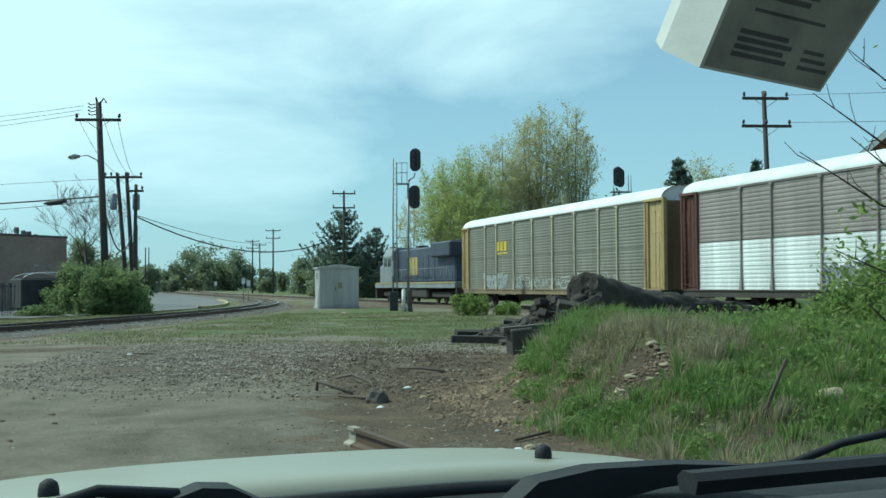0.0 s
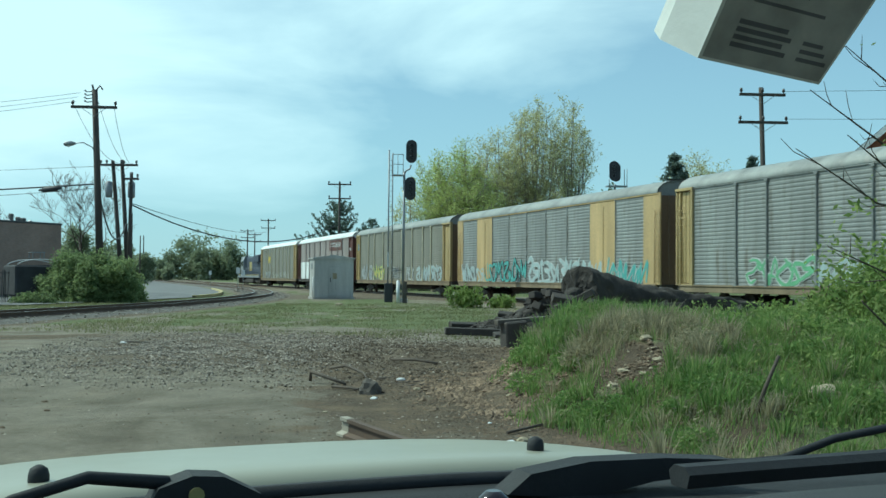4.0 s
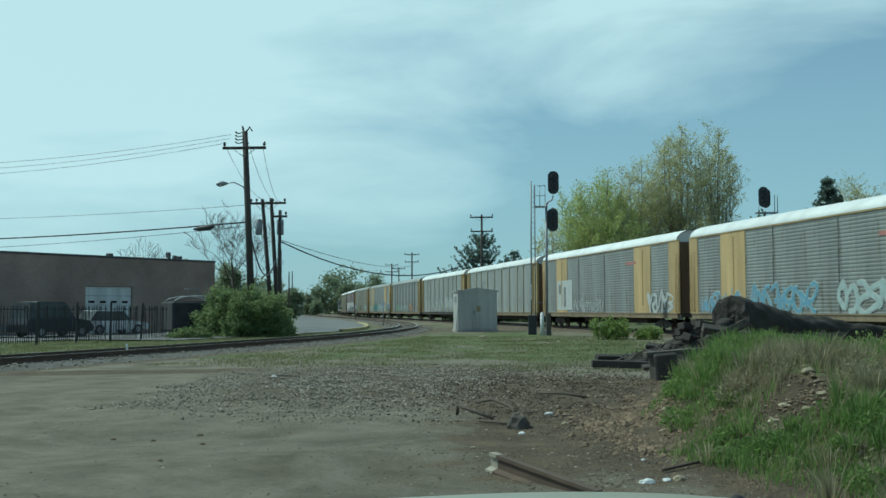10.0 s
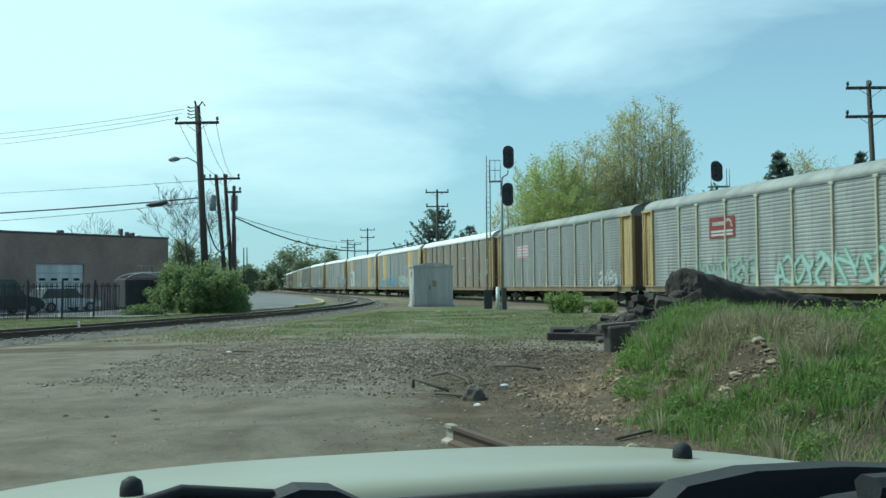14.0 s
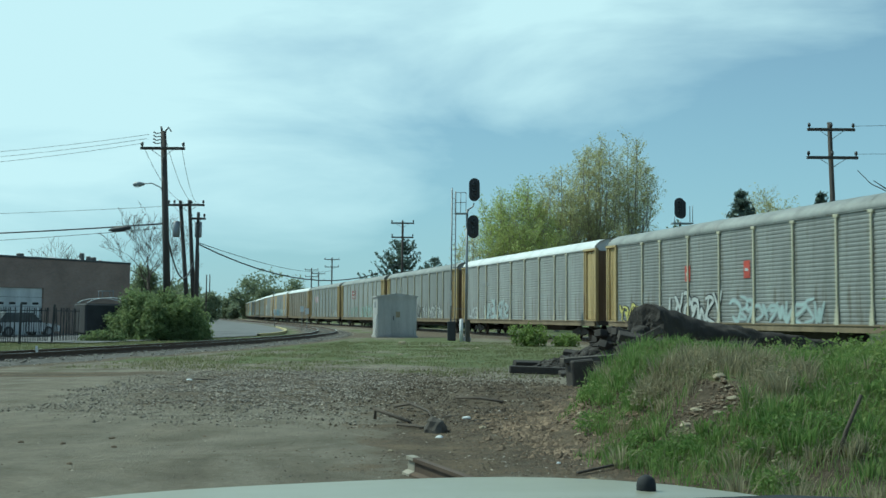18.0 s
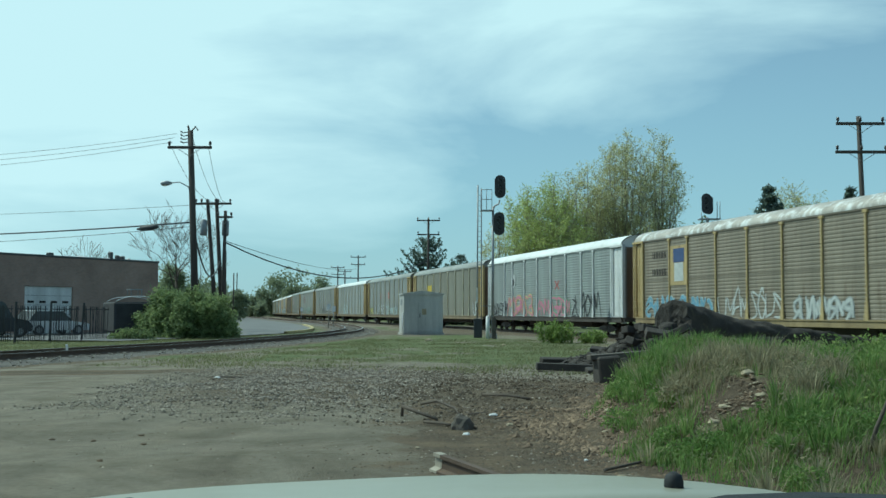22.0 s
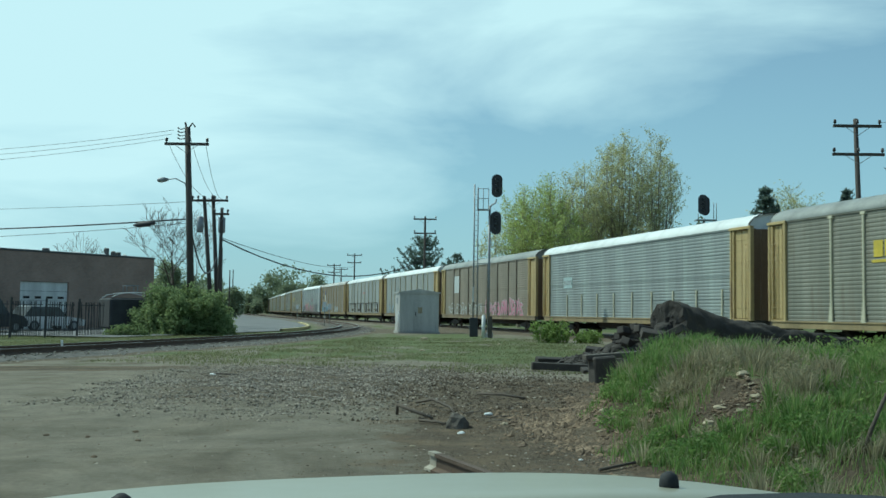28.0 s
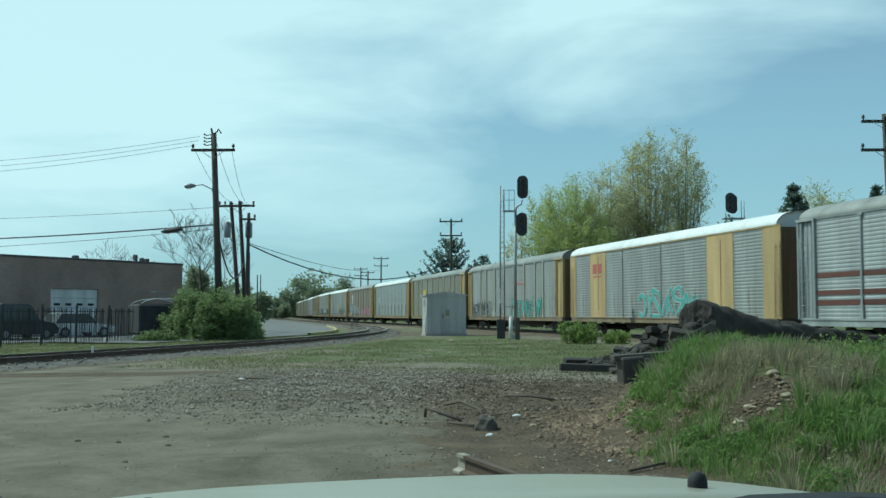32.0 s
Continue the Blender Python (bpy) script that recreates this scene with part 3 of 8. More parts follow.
RUST = (0.14, 0.075, 0.042)
P = {
    "yellow": paint("yellow_paint", (0.47, 0.355, 0.165), wear=(0.25, 0.17, 0.09), wear_at=0.54),
    "orange": paint("orange_yellow_paint", (0.48, 0.345, 0.165), wear=(0.31, 0.20, 0.09)),
    "cream": paint("faded_cream_paint", (0.56, 0.52, 0.38), wear=(0.36, 0.31, 0.21)),
    "grey": paint("grey_panel", (0.245, 0.252, 0.242), 0.55, 0.15, wear=(0.165, 0.155, 0.135), wear_at=0.54),
    "light": paint("pale_panel", (0.300, 0.308, 0.296), 0.55, 0.15, wear=(0.215, 0.202, 0.178), wear_at=0.54),
    "tan": paint("dusty_tan_panel", (0.222, 0.192, 0.148), 0.65, 0.05, wear=(0.185, 0.148, 0.108), wear_at=0.54),
    "olive": paint("dusty_olive_panel", (0.205, 0.198, 0.162), 0.65, 0.05, wear=(0.185, 0.165, 0.128), wear_at=0.54),
    "blue": paint("bluish_panel", (0.27, 0.29, 0.282), 0.5, 0.2, wear=(0.31, 0.33, 0.32)),
    "silver": paint("silver_panel", (0.37, 0.38, 0.385), 0.5, 0.2, wear=(0.33, 0.31, 0.30)),
    "mauve": paint("dusty_mauve_panel", (0.285, 0.248, 0.234), 0.65, 0.05, wear=(0.20, 0.155, 0.14)),
    "white": paint("white_panel", (0.70, 0.71, 0.70), 0.55, wear=(0.5, 0.46, 0.42), wear_at=0.66),
    "maroon": paint("maroon_paint", (0.115, 0.042, 0.032), wear=(0.17, 0.09, 0.07)),
    "roofwhite": paint("white_roof", (0.80, 0.81, 0.79), 0.45, 0.0, wear=(0.62, 0.60, 0.56), wear_at=0.68, var=0.06),
    "roofgrey": paint("grey_roof", (0.285, 0.29, 0.27), 0.5, 0.15, wear=(0.33, 0.31, 0.28)),
    "roofrust": paint("streaked_roof", (0.44, 0.40, 0.35), 0.5, 0.2, wear=(0.70, 0.70, 0.68), wear_at=0.52),
    "dark": paint("dark_underframe", (0.066, 0.056, 0.048), 0.8),
    "rustend": paint("rusty_end", (0.17, 0.115, 0.07), 0.75, wear=(0.09, 0.06, 0.045)),
    "sill": paint("tan_sill", (0.24, 0.185, 0.115), 0.75, wear=(0.13, 0.09, 0.06)),
    "sillyel": paint("yellow_sill", (0.29, 0.22, 0.115), 0.7, wear=(0.28, 0.19, 0.08)),
    "wheel": paint("wheel_steel", (0.085, 0.065, 0.052), 0.55, 0.5),
}
INK = {n: surf("spray_" + n, c, 0.55, big=3, var=0.12, bumps=0) for n, c in {
    "white": (0.50, 0.52, 0.51), "black": (0.03, 0.03, 0.035), "teal": (0.13, 0.38, 0.35), "blue": (0.17, 0.33, 0.46), "pink": (0.50, 0.20, 0.28),
    "green": (0.18, 0.40, 0.22), "yellow": (0.60, 0.55, 0.16), "red": (0.42, 0.10, 0.09), "rose": (0.40, 0.17, 0.15), "grey": (0.33, 0.35, 0.36), "pale": (0.40, 0.49, 0.49), "orange": (0.62, 0.27, 0.06)}.items()}

SHARED = {}


def shared(key, make):
    if key not in SHARED:
        SHARED[key] = make()
    return SHARED[key]


def with_mat(mesh_key, make, material):
    """A mesh shared by all pieces of one shape and one paint."""
    def go():
        me = make().mesh(mesh_key[0])
        me.materials.append(material)
        return me
    return shared((*mesh_key, material.name), go)


def corrugated(w, z0, z1, seams):
    """A side panel of pressed steel with level ribs, and rivetless laps at the seams."""
    acc = Acc()
    prof = []
    n = int((z1 - z0) / 0.155)
    for k in range(n):
        z = z0 + (z1 - z0) * k / n
        h = (z1 - z0) / n
        prof += [(0.0, z), (0.0, z + h * 0.46), (-0.012, z + h * 0.62), (-0.012, z + h * 0.84)]
    prof.append((0.0, z1))
    vs = [(x, p[0], p[1]) for x in (0, w) for p in prof]
    m = len(prof)
    acc.add(vs, [(i, i + 1, i + 1 + m, i + m) for i in range(m - 1)])
    for z in seams:
        acc.box(0, w, -0.02, 0.012, z - 0.012, z + 0.012)
    return acc


def flat_plate(x0, x1, z0, z1, y=0.0, t=0.02, b=0.004):
    return Acc().box(x0, x1, y, y + t, z0, z1, b)


ROOF_HALF = CAR_HALF - 0.22
ROOF_PROF = [(1.56, EAVE_Z), (1.56, EAVE_Z + 0.06), (1.53, EAVE_Z + 0.15), (1.44, EAVE_Z + 0.27), (1.28, EAVE_Z + 0.40), (1.05, EAVE_Z + 0.51), (0.75, EAVE_Z + 0.59), (0.38, EAVE_Z + 0.635), (0, EAVE_Z + 0.65)]
ROOF_PROF = ROOF_PROF + [(-a, b) for a, b in reversed(ROOF_PROF[:-1])]


def roof_shape():
    """A barrel roof of curved sheets that runs straight through to both ends."""
    acc = Acc()
    n = len(ROOF_PROF)
    inner = [(a * 0.965, EAVE_Z + (b - EAVE_Z) * 0.94 - 0.01) for a, b in ROOF_PROF]
    for prof in (ROOF_PROF, inner):
        acc.add([(x, a, b) for x in (-ROOF_HALF, ROOF_HALF) for a, b in prof], [(k, k + 1, k + 1 + n, k + n) for k in range(n - 1)], True)
    for x in (-ROOF_HALF, ROOF_HALF):
        acc.add([(x, a, b) for prof in (ROOF_PROF, inner) for a, b in prof], [(k, k + 1, k + 1 + n, k + n) for k in range(n - 1)])
    for i in range(1, 18):  # lapped joints across the roof sheets
        x = -ROOF_HALF + 2 * ROOF_HALF * i / 18
        rib = [(a * 1.003, b + 0.008) for a, b in ROOF_PROF[1:-1]]
        acc.add([(x + d, a, b) for d in (-0.025, 0.025) for a, b in rib], [(k, k + 1, k + 1 + len(rib), k + len(rib)) for k in range(len(rib) - 1)])
    return acc


def roof_end_shape():
    """The arched sheet that closes the roof over the end doors, with a dark rim."""
    prof = [(a * 0.955, EAVE_Z + (b - EAVE_Z) * 0.92 - 0.012) for a, b in ROOF_PROF]
    return Acc().extrude([(1.48, EAVE_Z - 0.16)] + prof + [(-1.48, EAVE_Z - 0.16)], -0.03, 0.0)


def roof_rim_shape():
    n = len(ROOF_PROF)
    out = [(a * 1.006, b + 0.006) for a, b in ROOF_PROF]
    inn = [(a * 0.985, EAVE_Z + (b - EAVE_Z) * 0.965) for a, b in ROOF_PROF]
    return Acc().add([(x, a, b) for x in (0.0, 0.035) for pr in (out, inn) for a, b in pr],
                     [(k + o, k + 1 + o, k + 1 + n + o, k + n + o) for o in (0, 2 * n) for k in range(n - 1)] + [(k + o, k + 1 + o, k + 1 + 2 * n + o, k + 2 * n + o) for o in (0, n) for k in range(n - 1)])


def bogie(car, x):
    b = part("bogie", with_mat(("bogie_frame",), lambda: bogie_frame(), P["dark"]), None, car, at=pose(x, 0, 0))
    for wx in (-0.88, 0.88):
        for y in (-0.78, 0.78):
            part("wheel", with_mat(("wheel",), wheel_shape, P["wheel"]), None, b, at=pose(wx, y, 0.42))
    return b


def bogie_frame():
    acc = Acc()
    for y in (-1.02, 1.02):
        acc.extrude([(-1.25, 0.34), (-0.6, 0.30), (-0.3, 0.22), (0.3, 0.22), (0.6, 0.30), (1.25, 0.34), (1.25, 0.52), (0.5, 0.66), (-0.5, 0.66), (-1.25, 0.52)], y - 0.09, y + 0.09, axis=1)
        acc.tube([(0.0, y, 0.24), (0.0, y, 0.56)], 0.14, 8)
    acc.box(-0.22, 0.22, -1.05, 1.05, 0.42, 0.70, 0.03)
    for x in (-0.88, 0.88):
        acc.tube([(x, -0.95, 0.42), (x, 0.95, 0.42)], 0.075, 8)
    return acc


def wheel_shape():
    acc = Acc()
    acc.tube([(0, -0.065, 0), (0, -0.06, 0), (0, 0.05, 0), (0, 0.065, 0)], [0.40, 0.42, 0.42, 0.36], 18)
    acc.tube([(0, -0.10, 0), (0, 0.12, 0)], 0.12, 10)
    return acc


def ladder(h, w, rungs):
    acc = Acc()
    for x in (0, w):
        acc.tube([(x, 0, 0), (x, 0, h)], 0.02, 5)
    for k in range(rungs):
        z = h * (k + 0.5) / rungs
        acc.tube([(0, 0, z), (w, 0, z)], 0.014, 5)
    return acc


GLYPHS = (
    ((0, 0), (0, 1), (1, 0), (1, 1)), ((1, 0.9), (0.4, 1), (0, 0.75), (0.5, 0.5), (1, 0.25), (0.5, 0), (0, 0.1)), ((1, 0.85), (0.5, 1), (0.05, 0.5), (0.5, 0), (1, 0.2)),
    ((0.5, 1), (0, 0.5), (0.5, 0), (1, 0.5), (0.5, 1), (0.2, 0.8)), ((0, 1), (0.05, 0.2), (0.5, 0), (0.95, 0.2), (1, 1)), ((0, 0), (0.15, 1), (0.5, 0.35), (0.85, 1), (1, 0)),
    ((0, 1), (0.25, 0), (0.5, 0.7), (0.75, 0), (1, 1)), ((0, 0), (0, 1), (0.85, 0.9), (0.8, 0.55), (0.1, 0.5), (1, 0)), ((1, 1), (0.1, 0.95), (0.05, 0.5), (0.7, 0.55), (0.1, 0.4), (0.05, 0.05), (1, 0)),
    ((0, 0.9), (0.9, 1), (0.1, 0.1), (1, 0)), ((0, 0), (0.45, 1), (0.9, 0), (0.75, 0.35), (0.2, 0.4)), ((0, 1), (0.5, 0.5), (1, 1), (0.5, 0.5), (0.45, 0)))


def brush_path(acc, pts, w, y):
    """One painted stroke as a flat strip of even width through the points."""
    n = len(pts)
    vs = []
    for i in range(n):
        d = Vector(pts[min(n - 1, i + 1)]) - Vector(pts[max(0, i - 1)])
        d = d.normalized() if d.length > 1e-6 else Vector((1, 0))
        k = w / 2 * (0.75 + 0.5 * min(1, i / 2, (n - 1 - i) / 2))
        vs += [(pts[i][0] - d.y * k, y + 0.0004 * i, pts[i][1] + d.x * k), (pts[i][0] + d.y * k, y + 0.0004 * i, pts[i][1] - d.x * k)]
    return acc.add(vs, [(2 * i, 2 * i + 1, 2 * i + 3, 2 * i + 2) for i in range(n - 1)])


def spray(car, x0, x1, z0, z1, fill, line, seed):
    """Sprayed letter-like strokes on the side, each with its outline; no words."""
    rng = random.Random(seed)
    h = z1 - z0
    n = max(2, round((x1 - x0) / h * 1.7))
    step = (x1 - x0) / n
    y = WALL_Y + 0.016
    last = -1
    for k in range(n):
        g = rng.randrange(len(GLYPHS))
        g = (g + 1) % len(GLYPHS) if g == last else g
        last = g
        cx, w, hh = x0 + step * (k + 0.5), step * rng.uniform(0.85, 1.2), h * rng.uniform(0.72, 1.0)
        zb, lean = z0 + rng.uniform(0, 0.10) * h, rng.uniform(-0.22, 0.22)
        key = [Vector((cx + (a - 0.5) * w + lean * (b - 0.5) * hh + rng.gauss(0, 0.10) * w, zb + b * hh + rng.gauss(0, 0.08) * h)) for a, b in GLYPHS[g]]
        pts = []
        for i in range(len(key) - 1):
            p0, p1, p2, p3 = (key[max(0, min(len(key) - 1, j))] for j in (i - 1, i, i + 1, i + 2))
            for q in range(4):
                t = q / 4
                pts.append(tuple(0.5 * ((2 * p1) + (p2 - p0) * t + (2 * p0 - 5 * p1 + 4 * p2 - p3) * t * t + (3 * p1 - p0 - 3 * p2 + p3) * t ** 3)))
        pts.append(tuple(key[-1]))
        pen = h * rng.uniform(0.075, 0.125)
        if fill:
            b = part("graffiti", brush_path(Acc(), pts, pen, y + 0.014), INK[fill], car, fill + " sprayed graffiti letter shape outlined in " + line)
            part("graffiti_outline", brush_path(Acc(), pts, pen + 0.09, y + 0.001 * (k % 3)), INK[line], b)
        else:
            part("graffiti", brush_path(Acc(), pts, pen * 0.6, y), INK[line], car, line + " sprayed graffiti line along the lower side")


def plate(car, x0, x1, z0, z1, material, label, y=0.0):
    return part("sign_plate", flat_plate(x0, x1, z0, z1, WALL_Y + 0.01 + y, 0.012), material, car, label)


def bars(car, x0, x1, z, h, material, gaps=0.35, seed=1, y=0.0):
    """Lettering too small to read, as plain bars."""
    rng = random.Random(seed)
    acc = Acc()
    x = x0
    while x < x1 - 0.02:
        w = min(h * rng.uniform(0.45, 0.7), x1 - x)
        acc.box(x, x + w, WALL_Y + 0.012 + y, WALL_Y + 0.02 + y, z, z + h)
        x += w + h * gaps
    return part("lettering", acc, material, car)


def autorack(cfg):
    """One covered car carrier: x forward along the train, y towards the near side."""
    car = thing("autorack_car", cfg["label"], "railway car", group="autorack cars of the train")
    ends, post, panel, roof = P[cfg["ends"]], P[cfg["post"]], P[cfg["panel"]], P[cfg["roof"]]
    sill = P[cfg.get("sill", "sill")]
    low = cfg.get("low")
    seams = (2.06, 3.08, 4.10) if cfg.get("seams", True) else ()
    flush = cfg.get("style") == "flush"
    part("deck", with_mat(("deck",), lambda: Acc().box(-CAR_HALF, CAR_HALF, -1.46, 1.46, 0.86, DECK_Z, 0.02).box(-6.2, 6.2, -0.5, 0.5, 0.45, 0.86, 0.05), P["dark"]), None, car)
    for s in (1, -1):
        part("side_sill", with_mat(("side_sill",), lambda: Acc().box(-CAR_HALF + 0.3, CAR_HALF - 0.3, -0.03, 0.05, 0.80, DECK_Z, 0.012).box(-CAR_HALF + 0.3, CAR_HALF - 0.3, -0.03, 0.09, DECK_Z - 0.03, DECK_Z + 0.03), sill), None, car, at=pose(0, s * WALL_Y, 0, 0, 0, 0 if s > 0 else 180))
    part("roof", with_mat(("roof",), roof_shape, roof), None, car, cfg.get("rooflabel", ""))
    x0, x1 = -CAR_HALF + 1.55, CAR_HALF - 1.05
    nb = 9
    bw = (x1 - x0) / nb
    edges = [x0 + bw * k for k in range(nb + 1)]
    if not flush:  # the second bay from each end is narrower
        edges = [-11.75, -9.05, -7.05, -4.27, -1.42, 1.42, 4.27, 7.15, 9.15, 12.25]
    for s in (1, -1):
        for k in range(nb):
            w = edges[k + 1] - edges[k]
            key = ("panel", round(w, 3), DECK_Z, EAVE_Z, seams)
            pm = panel
            if flush and k in cfg.get("bands", ()):
                me = with_mat(("band", round(w, 3)), lambda w=w: Acc().box(0, w, -0.03, 0.02, DECK_Z, EAVE_Z, 0.004).box(w * 0.45, w * 0.5, 0.01, 0.05, DECK_Z + 0.5, EAVE_Z - 0.3, 0.004), ends)
            elif low and s > 0:
                zs = 3.08
                me = with_mat(("panel_up", round(w, 3), zs), lambda w=w: corrugated(w, zs, EAVE_Z, (4.10,)), panel)
                part("lower_panel", with_mat(("panel_low", round(w, 3)), lambda w=w: corrugated(w, DECK_Z, 3.05, (2.06,)), P[low]), None, car, at=pose(edges[k], WALL_Y, 0))
            else:
                me = with_mat(key, lambda w=w: corrugated(w, DECK_Z, EAVE_Z, seams), pm)
            if s > 0:
                part("side_panel", me, None, car, at=pose(edges[k], WALL_Y, 0))
            else:
                part("side_panel", me, None, car, at=pose(edges[k] + w, -WALL_Y, 0, 0, 0, 180))
        if not flush and not cfg.get("nopost"):
            for k in range(1, nb):
                part("side_post", with_mat(("post", cfg.get("thin", False)), lambda: post_shape(0.07 if cfg.get("thin") else 0.10), post), None, car, at=pose(edges[k], s * WALL_Y, 0, 0, 0, 0 if s > 0 else 180))
        elif flush:
            for k in range(1, nb):
                if k % 2 == 0 or cfg.get("posts"):
                    part("side_post", with_mat(("post_thin",), lambda: post_shape(0.04, 0.03), panel), None, car, at=pose(edges[k], s * WALL_Y, 0, 0, 0, 0 if s > 0 else 180))
        part("eave_rail", with_mat(("eave",), lambda: Acc().box(-CAR_HALF + 0.2, CAR_HALF - 0.2, -0.04, 0.045, EAVE_Z - 0.07, EAVE_Z + 0.03, 0.01), P[cfg.get("eave", cfg["ends"] if flush else cfg["panel"])]), None, car, at=pose(0, s * WALL_Y, 0, 0, 0, 0 if s > 0 else 180))
    for e in (1, -1):
        span = (1.05 if e > 0 else 1.55) if flush else CAR_HALF - abs(edges[-1 if e > 0 else 0])
        for s in (1, -1):
            if flush:
                part("end_panel", with_mat(("endflush", span), lambda: Acc().box(-span / 2, span / 2, -0.03, 0.02, DECK_Z, EAVE_Z, 0.004), ends), None, car, at=pose(e * (CAR_HALF - span / 2), s * WALL_Y, 0))
            else:
                part("end_recess", with_mat(("endrecess", span), lambda: end_recess(span), P["rustend"] if cfg["ends"] in ("yellow", "orange") else P[cfg.get("door", "grey")]), None, car, at=pose(e * (CAR_HALF - span / 2), s * WALL_Y, 0, 0, 0, 0 if s > 0 else 180))
                part("end_panel", with_mat(("endpanel", span), lambda: end_panel(span), ends), None, car, at=pose(e * (CAR_HALF - span / 2), s * (WALL_Y), 0, 0, 0, 0 if s > 0 else 180))
                lw = (span - 0.86) / 2
                for q in (-1, 1):
                    part("door_leaf", with_mat(("doorleaf", round(lw, 3)), lambda: door_leaf(lw), ends), None, car, at=pose(e * (CAR_HALF - span / 2) + q * (lw / 2 + 0.02), s * (WALL_Y), 0, 0, 0, 0 if s > 0 else 180))
        part("roof_end", with_mat(("roof_end",), roof_end_shape, roof), None, car, "arched sheet over the end doors", pose(e * (ROOF_HALF - 0.12), 0, 0, 0, 0, 0 if e > 0 else 180))
        part("roof_rim", with_mat(("roof_rim",), roof_rim_shape, P["dark"]), None, car, at=pose(e * ROOF_HALF, 0, 0, 0, 0, 0 if e > 0 else 180))
        part("end_door", with_mat(("enddoor",), end_door_shape, P[cfg.get("door", "rustend")]), None, car, at=pose(e * (CAR_HALF - 0.10), 0, 0, 0, 0, 0 if e > 0 else 180))
        part("ladder", with_mat(("ladder",), lambda: ladder(3.3, 0.4, 10), ends), None, car, at=pose(e * (CAR_HALF - (0.45 if e > 0 else 0.25)) - 0.2, WALL_Y + 0.07, 1.15))
        part("coupler", with_mat(("coupler",), lambda: Acc().box(0, 0.70, -0.12, 0.12, 0.72, 0.98, 0.03).box(0.48, 0.72, -0.19, 0.19, 0.66, 1.02, 0.05), P["dark"]), None, car, at=pose(e * (CAR_HALF - 0.02), 0, 0, 0, 0, 0 if e > 0 else 180))
        bogie(car, e * 10.2)
    for i, g in enumerate(cfg.get("spray", ())):
        spray(car, *g, seed=cfg["n"] * 10 + i)
    return car


def post_shape(hw, d=0.075):
    acc = Acc()
    acc.box(-hw / 2, hw / 2, 0.0, d, DECK_Z, EAVE_Z - 0.06, 0.008)
    acc.add([(-hw / 2, d * 0.4, 1.9), (hw / 2, d * 0.4, 1.9), (hw * 1.3, d * 0.5, DECK_Z), (-hw * 1.3, d * 0.5, DECK_Z), (-hw / 2, d * 0.9, 1.9), (hw / 2, d * 0.9, 1.9), (hw * 1.3, d * 1.3, DECK_Z), (-hw * 1.3, d * 1.3, DECK_Z)],
            [(4, 7, 6, 5), (0, 4, 5, 1), (1, 5, 6, 2), (3, 7, 4, 0)])
    acc.box(-hw * 1.4, hw * 1.4, 0.0, d * 1.2, EAVE_Z - 0.16, EAVE_Z - 0.05, 0.006)
    return acc


def end_panel(span):
    """The recessed end bay with its folded door edge, uprights and gap."""
    acc = Acc()
    h = span / 2
    acc.box(-h, -h + 0.16, -0.08, 0.10, DECK_Z, EAVE_Z, 0.01)
    acc.box(h - 0.36, h - 0.24, -0.10, 0.06, DECK_Z, EAVE_Z - 0.12, 0.01)
    acc.box(h - 0.12, h, -0.08, 0.06, DECK_Z, EAVE_Z, 0.01)
    acc.box(-h, h, -0.08, 0.11, EAVE_Z - 0.10, EAVE_Z + 0.02, 0.01)
    acc.box(-h + 0.25, -h + 0.33, -0.09, -0.03, DECK_Z, EAVE_Z - 0.12, 0.01)
    acc.box(-h + 0.16, h - 0.12, -0.10, 0.02, DECK_Z, DECK_Z + 0.08)
    return acc


def door_leaf(w):
    """One leaf of the folded end door, stiffened by level ribs."""
    acc = Acc().box(-w / 2, w / 2, -0.088, -0.03, DECK_Z + 0.1, EAVE_Z - 0.14, 0.01)
    for k in range(4):
        acc.box(-w / 2 + 0.01, w / 2 - 0.01, -0.06, -0.016, DECK_Z + 0.55 + k, DECK_Z + 0.61 + k, 0.004)
    return acc


def end_recess(span):
    """The dark folded door leaf set back between the uprights."""
    h = span / 2
    acc = Acc().box(-h + 0.03, h - 0.03, -0.18, -0.09, DECK_Z, EAVE_Z - 0.1)
    for k in range(5):
        acc.box(-h + 0.16, h - 0.12, -0.092, -0.07, DECK_Z + 0.4 + k * 0.8, DECK_Z + 0.46 + k * 0.8)
    return acc


def end_door_shape():
    prof = [(-0.08, -1.40)]
    for k in range(8):
        y0 = -1.40 + k * 0.35
        d = 0.05 if k % 2 else 0.0
        prof += [(d, y0 + 0.01), (d, y0 + 0.33)]
    prof += [(-0.08, 1.40)]
    return Acc().extrude(prof, DECK_Z + 0.02, EAVE_Z - 0.12, axis=2)


STD = dict(ends="yellow", post="cream", panel="grey", roof="roofgrey", sill="sill")
L_STD = "grey ribbed autorack car with faded yellow ends and posts"


def car_cfg(n, label=L_STD, **kw):
    c = dict(STD)
    c.update(kw, n=n, label=label)
    return c


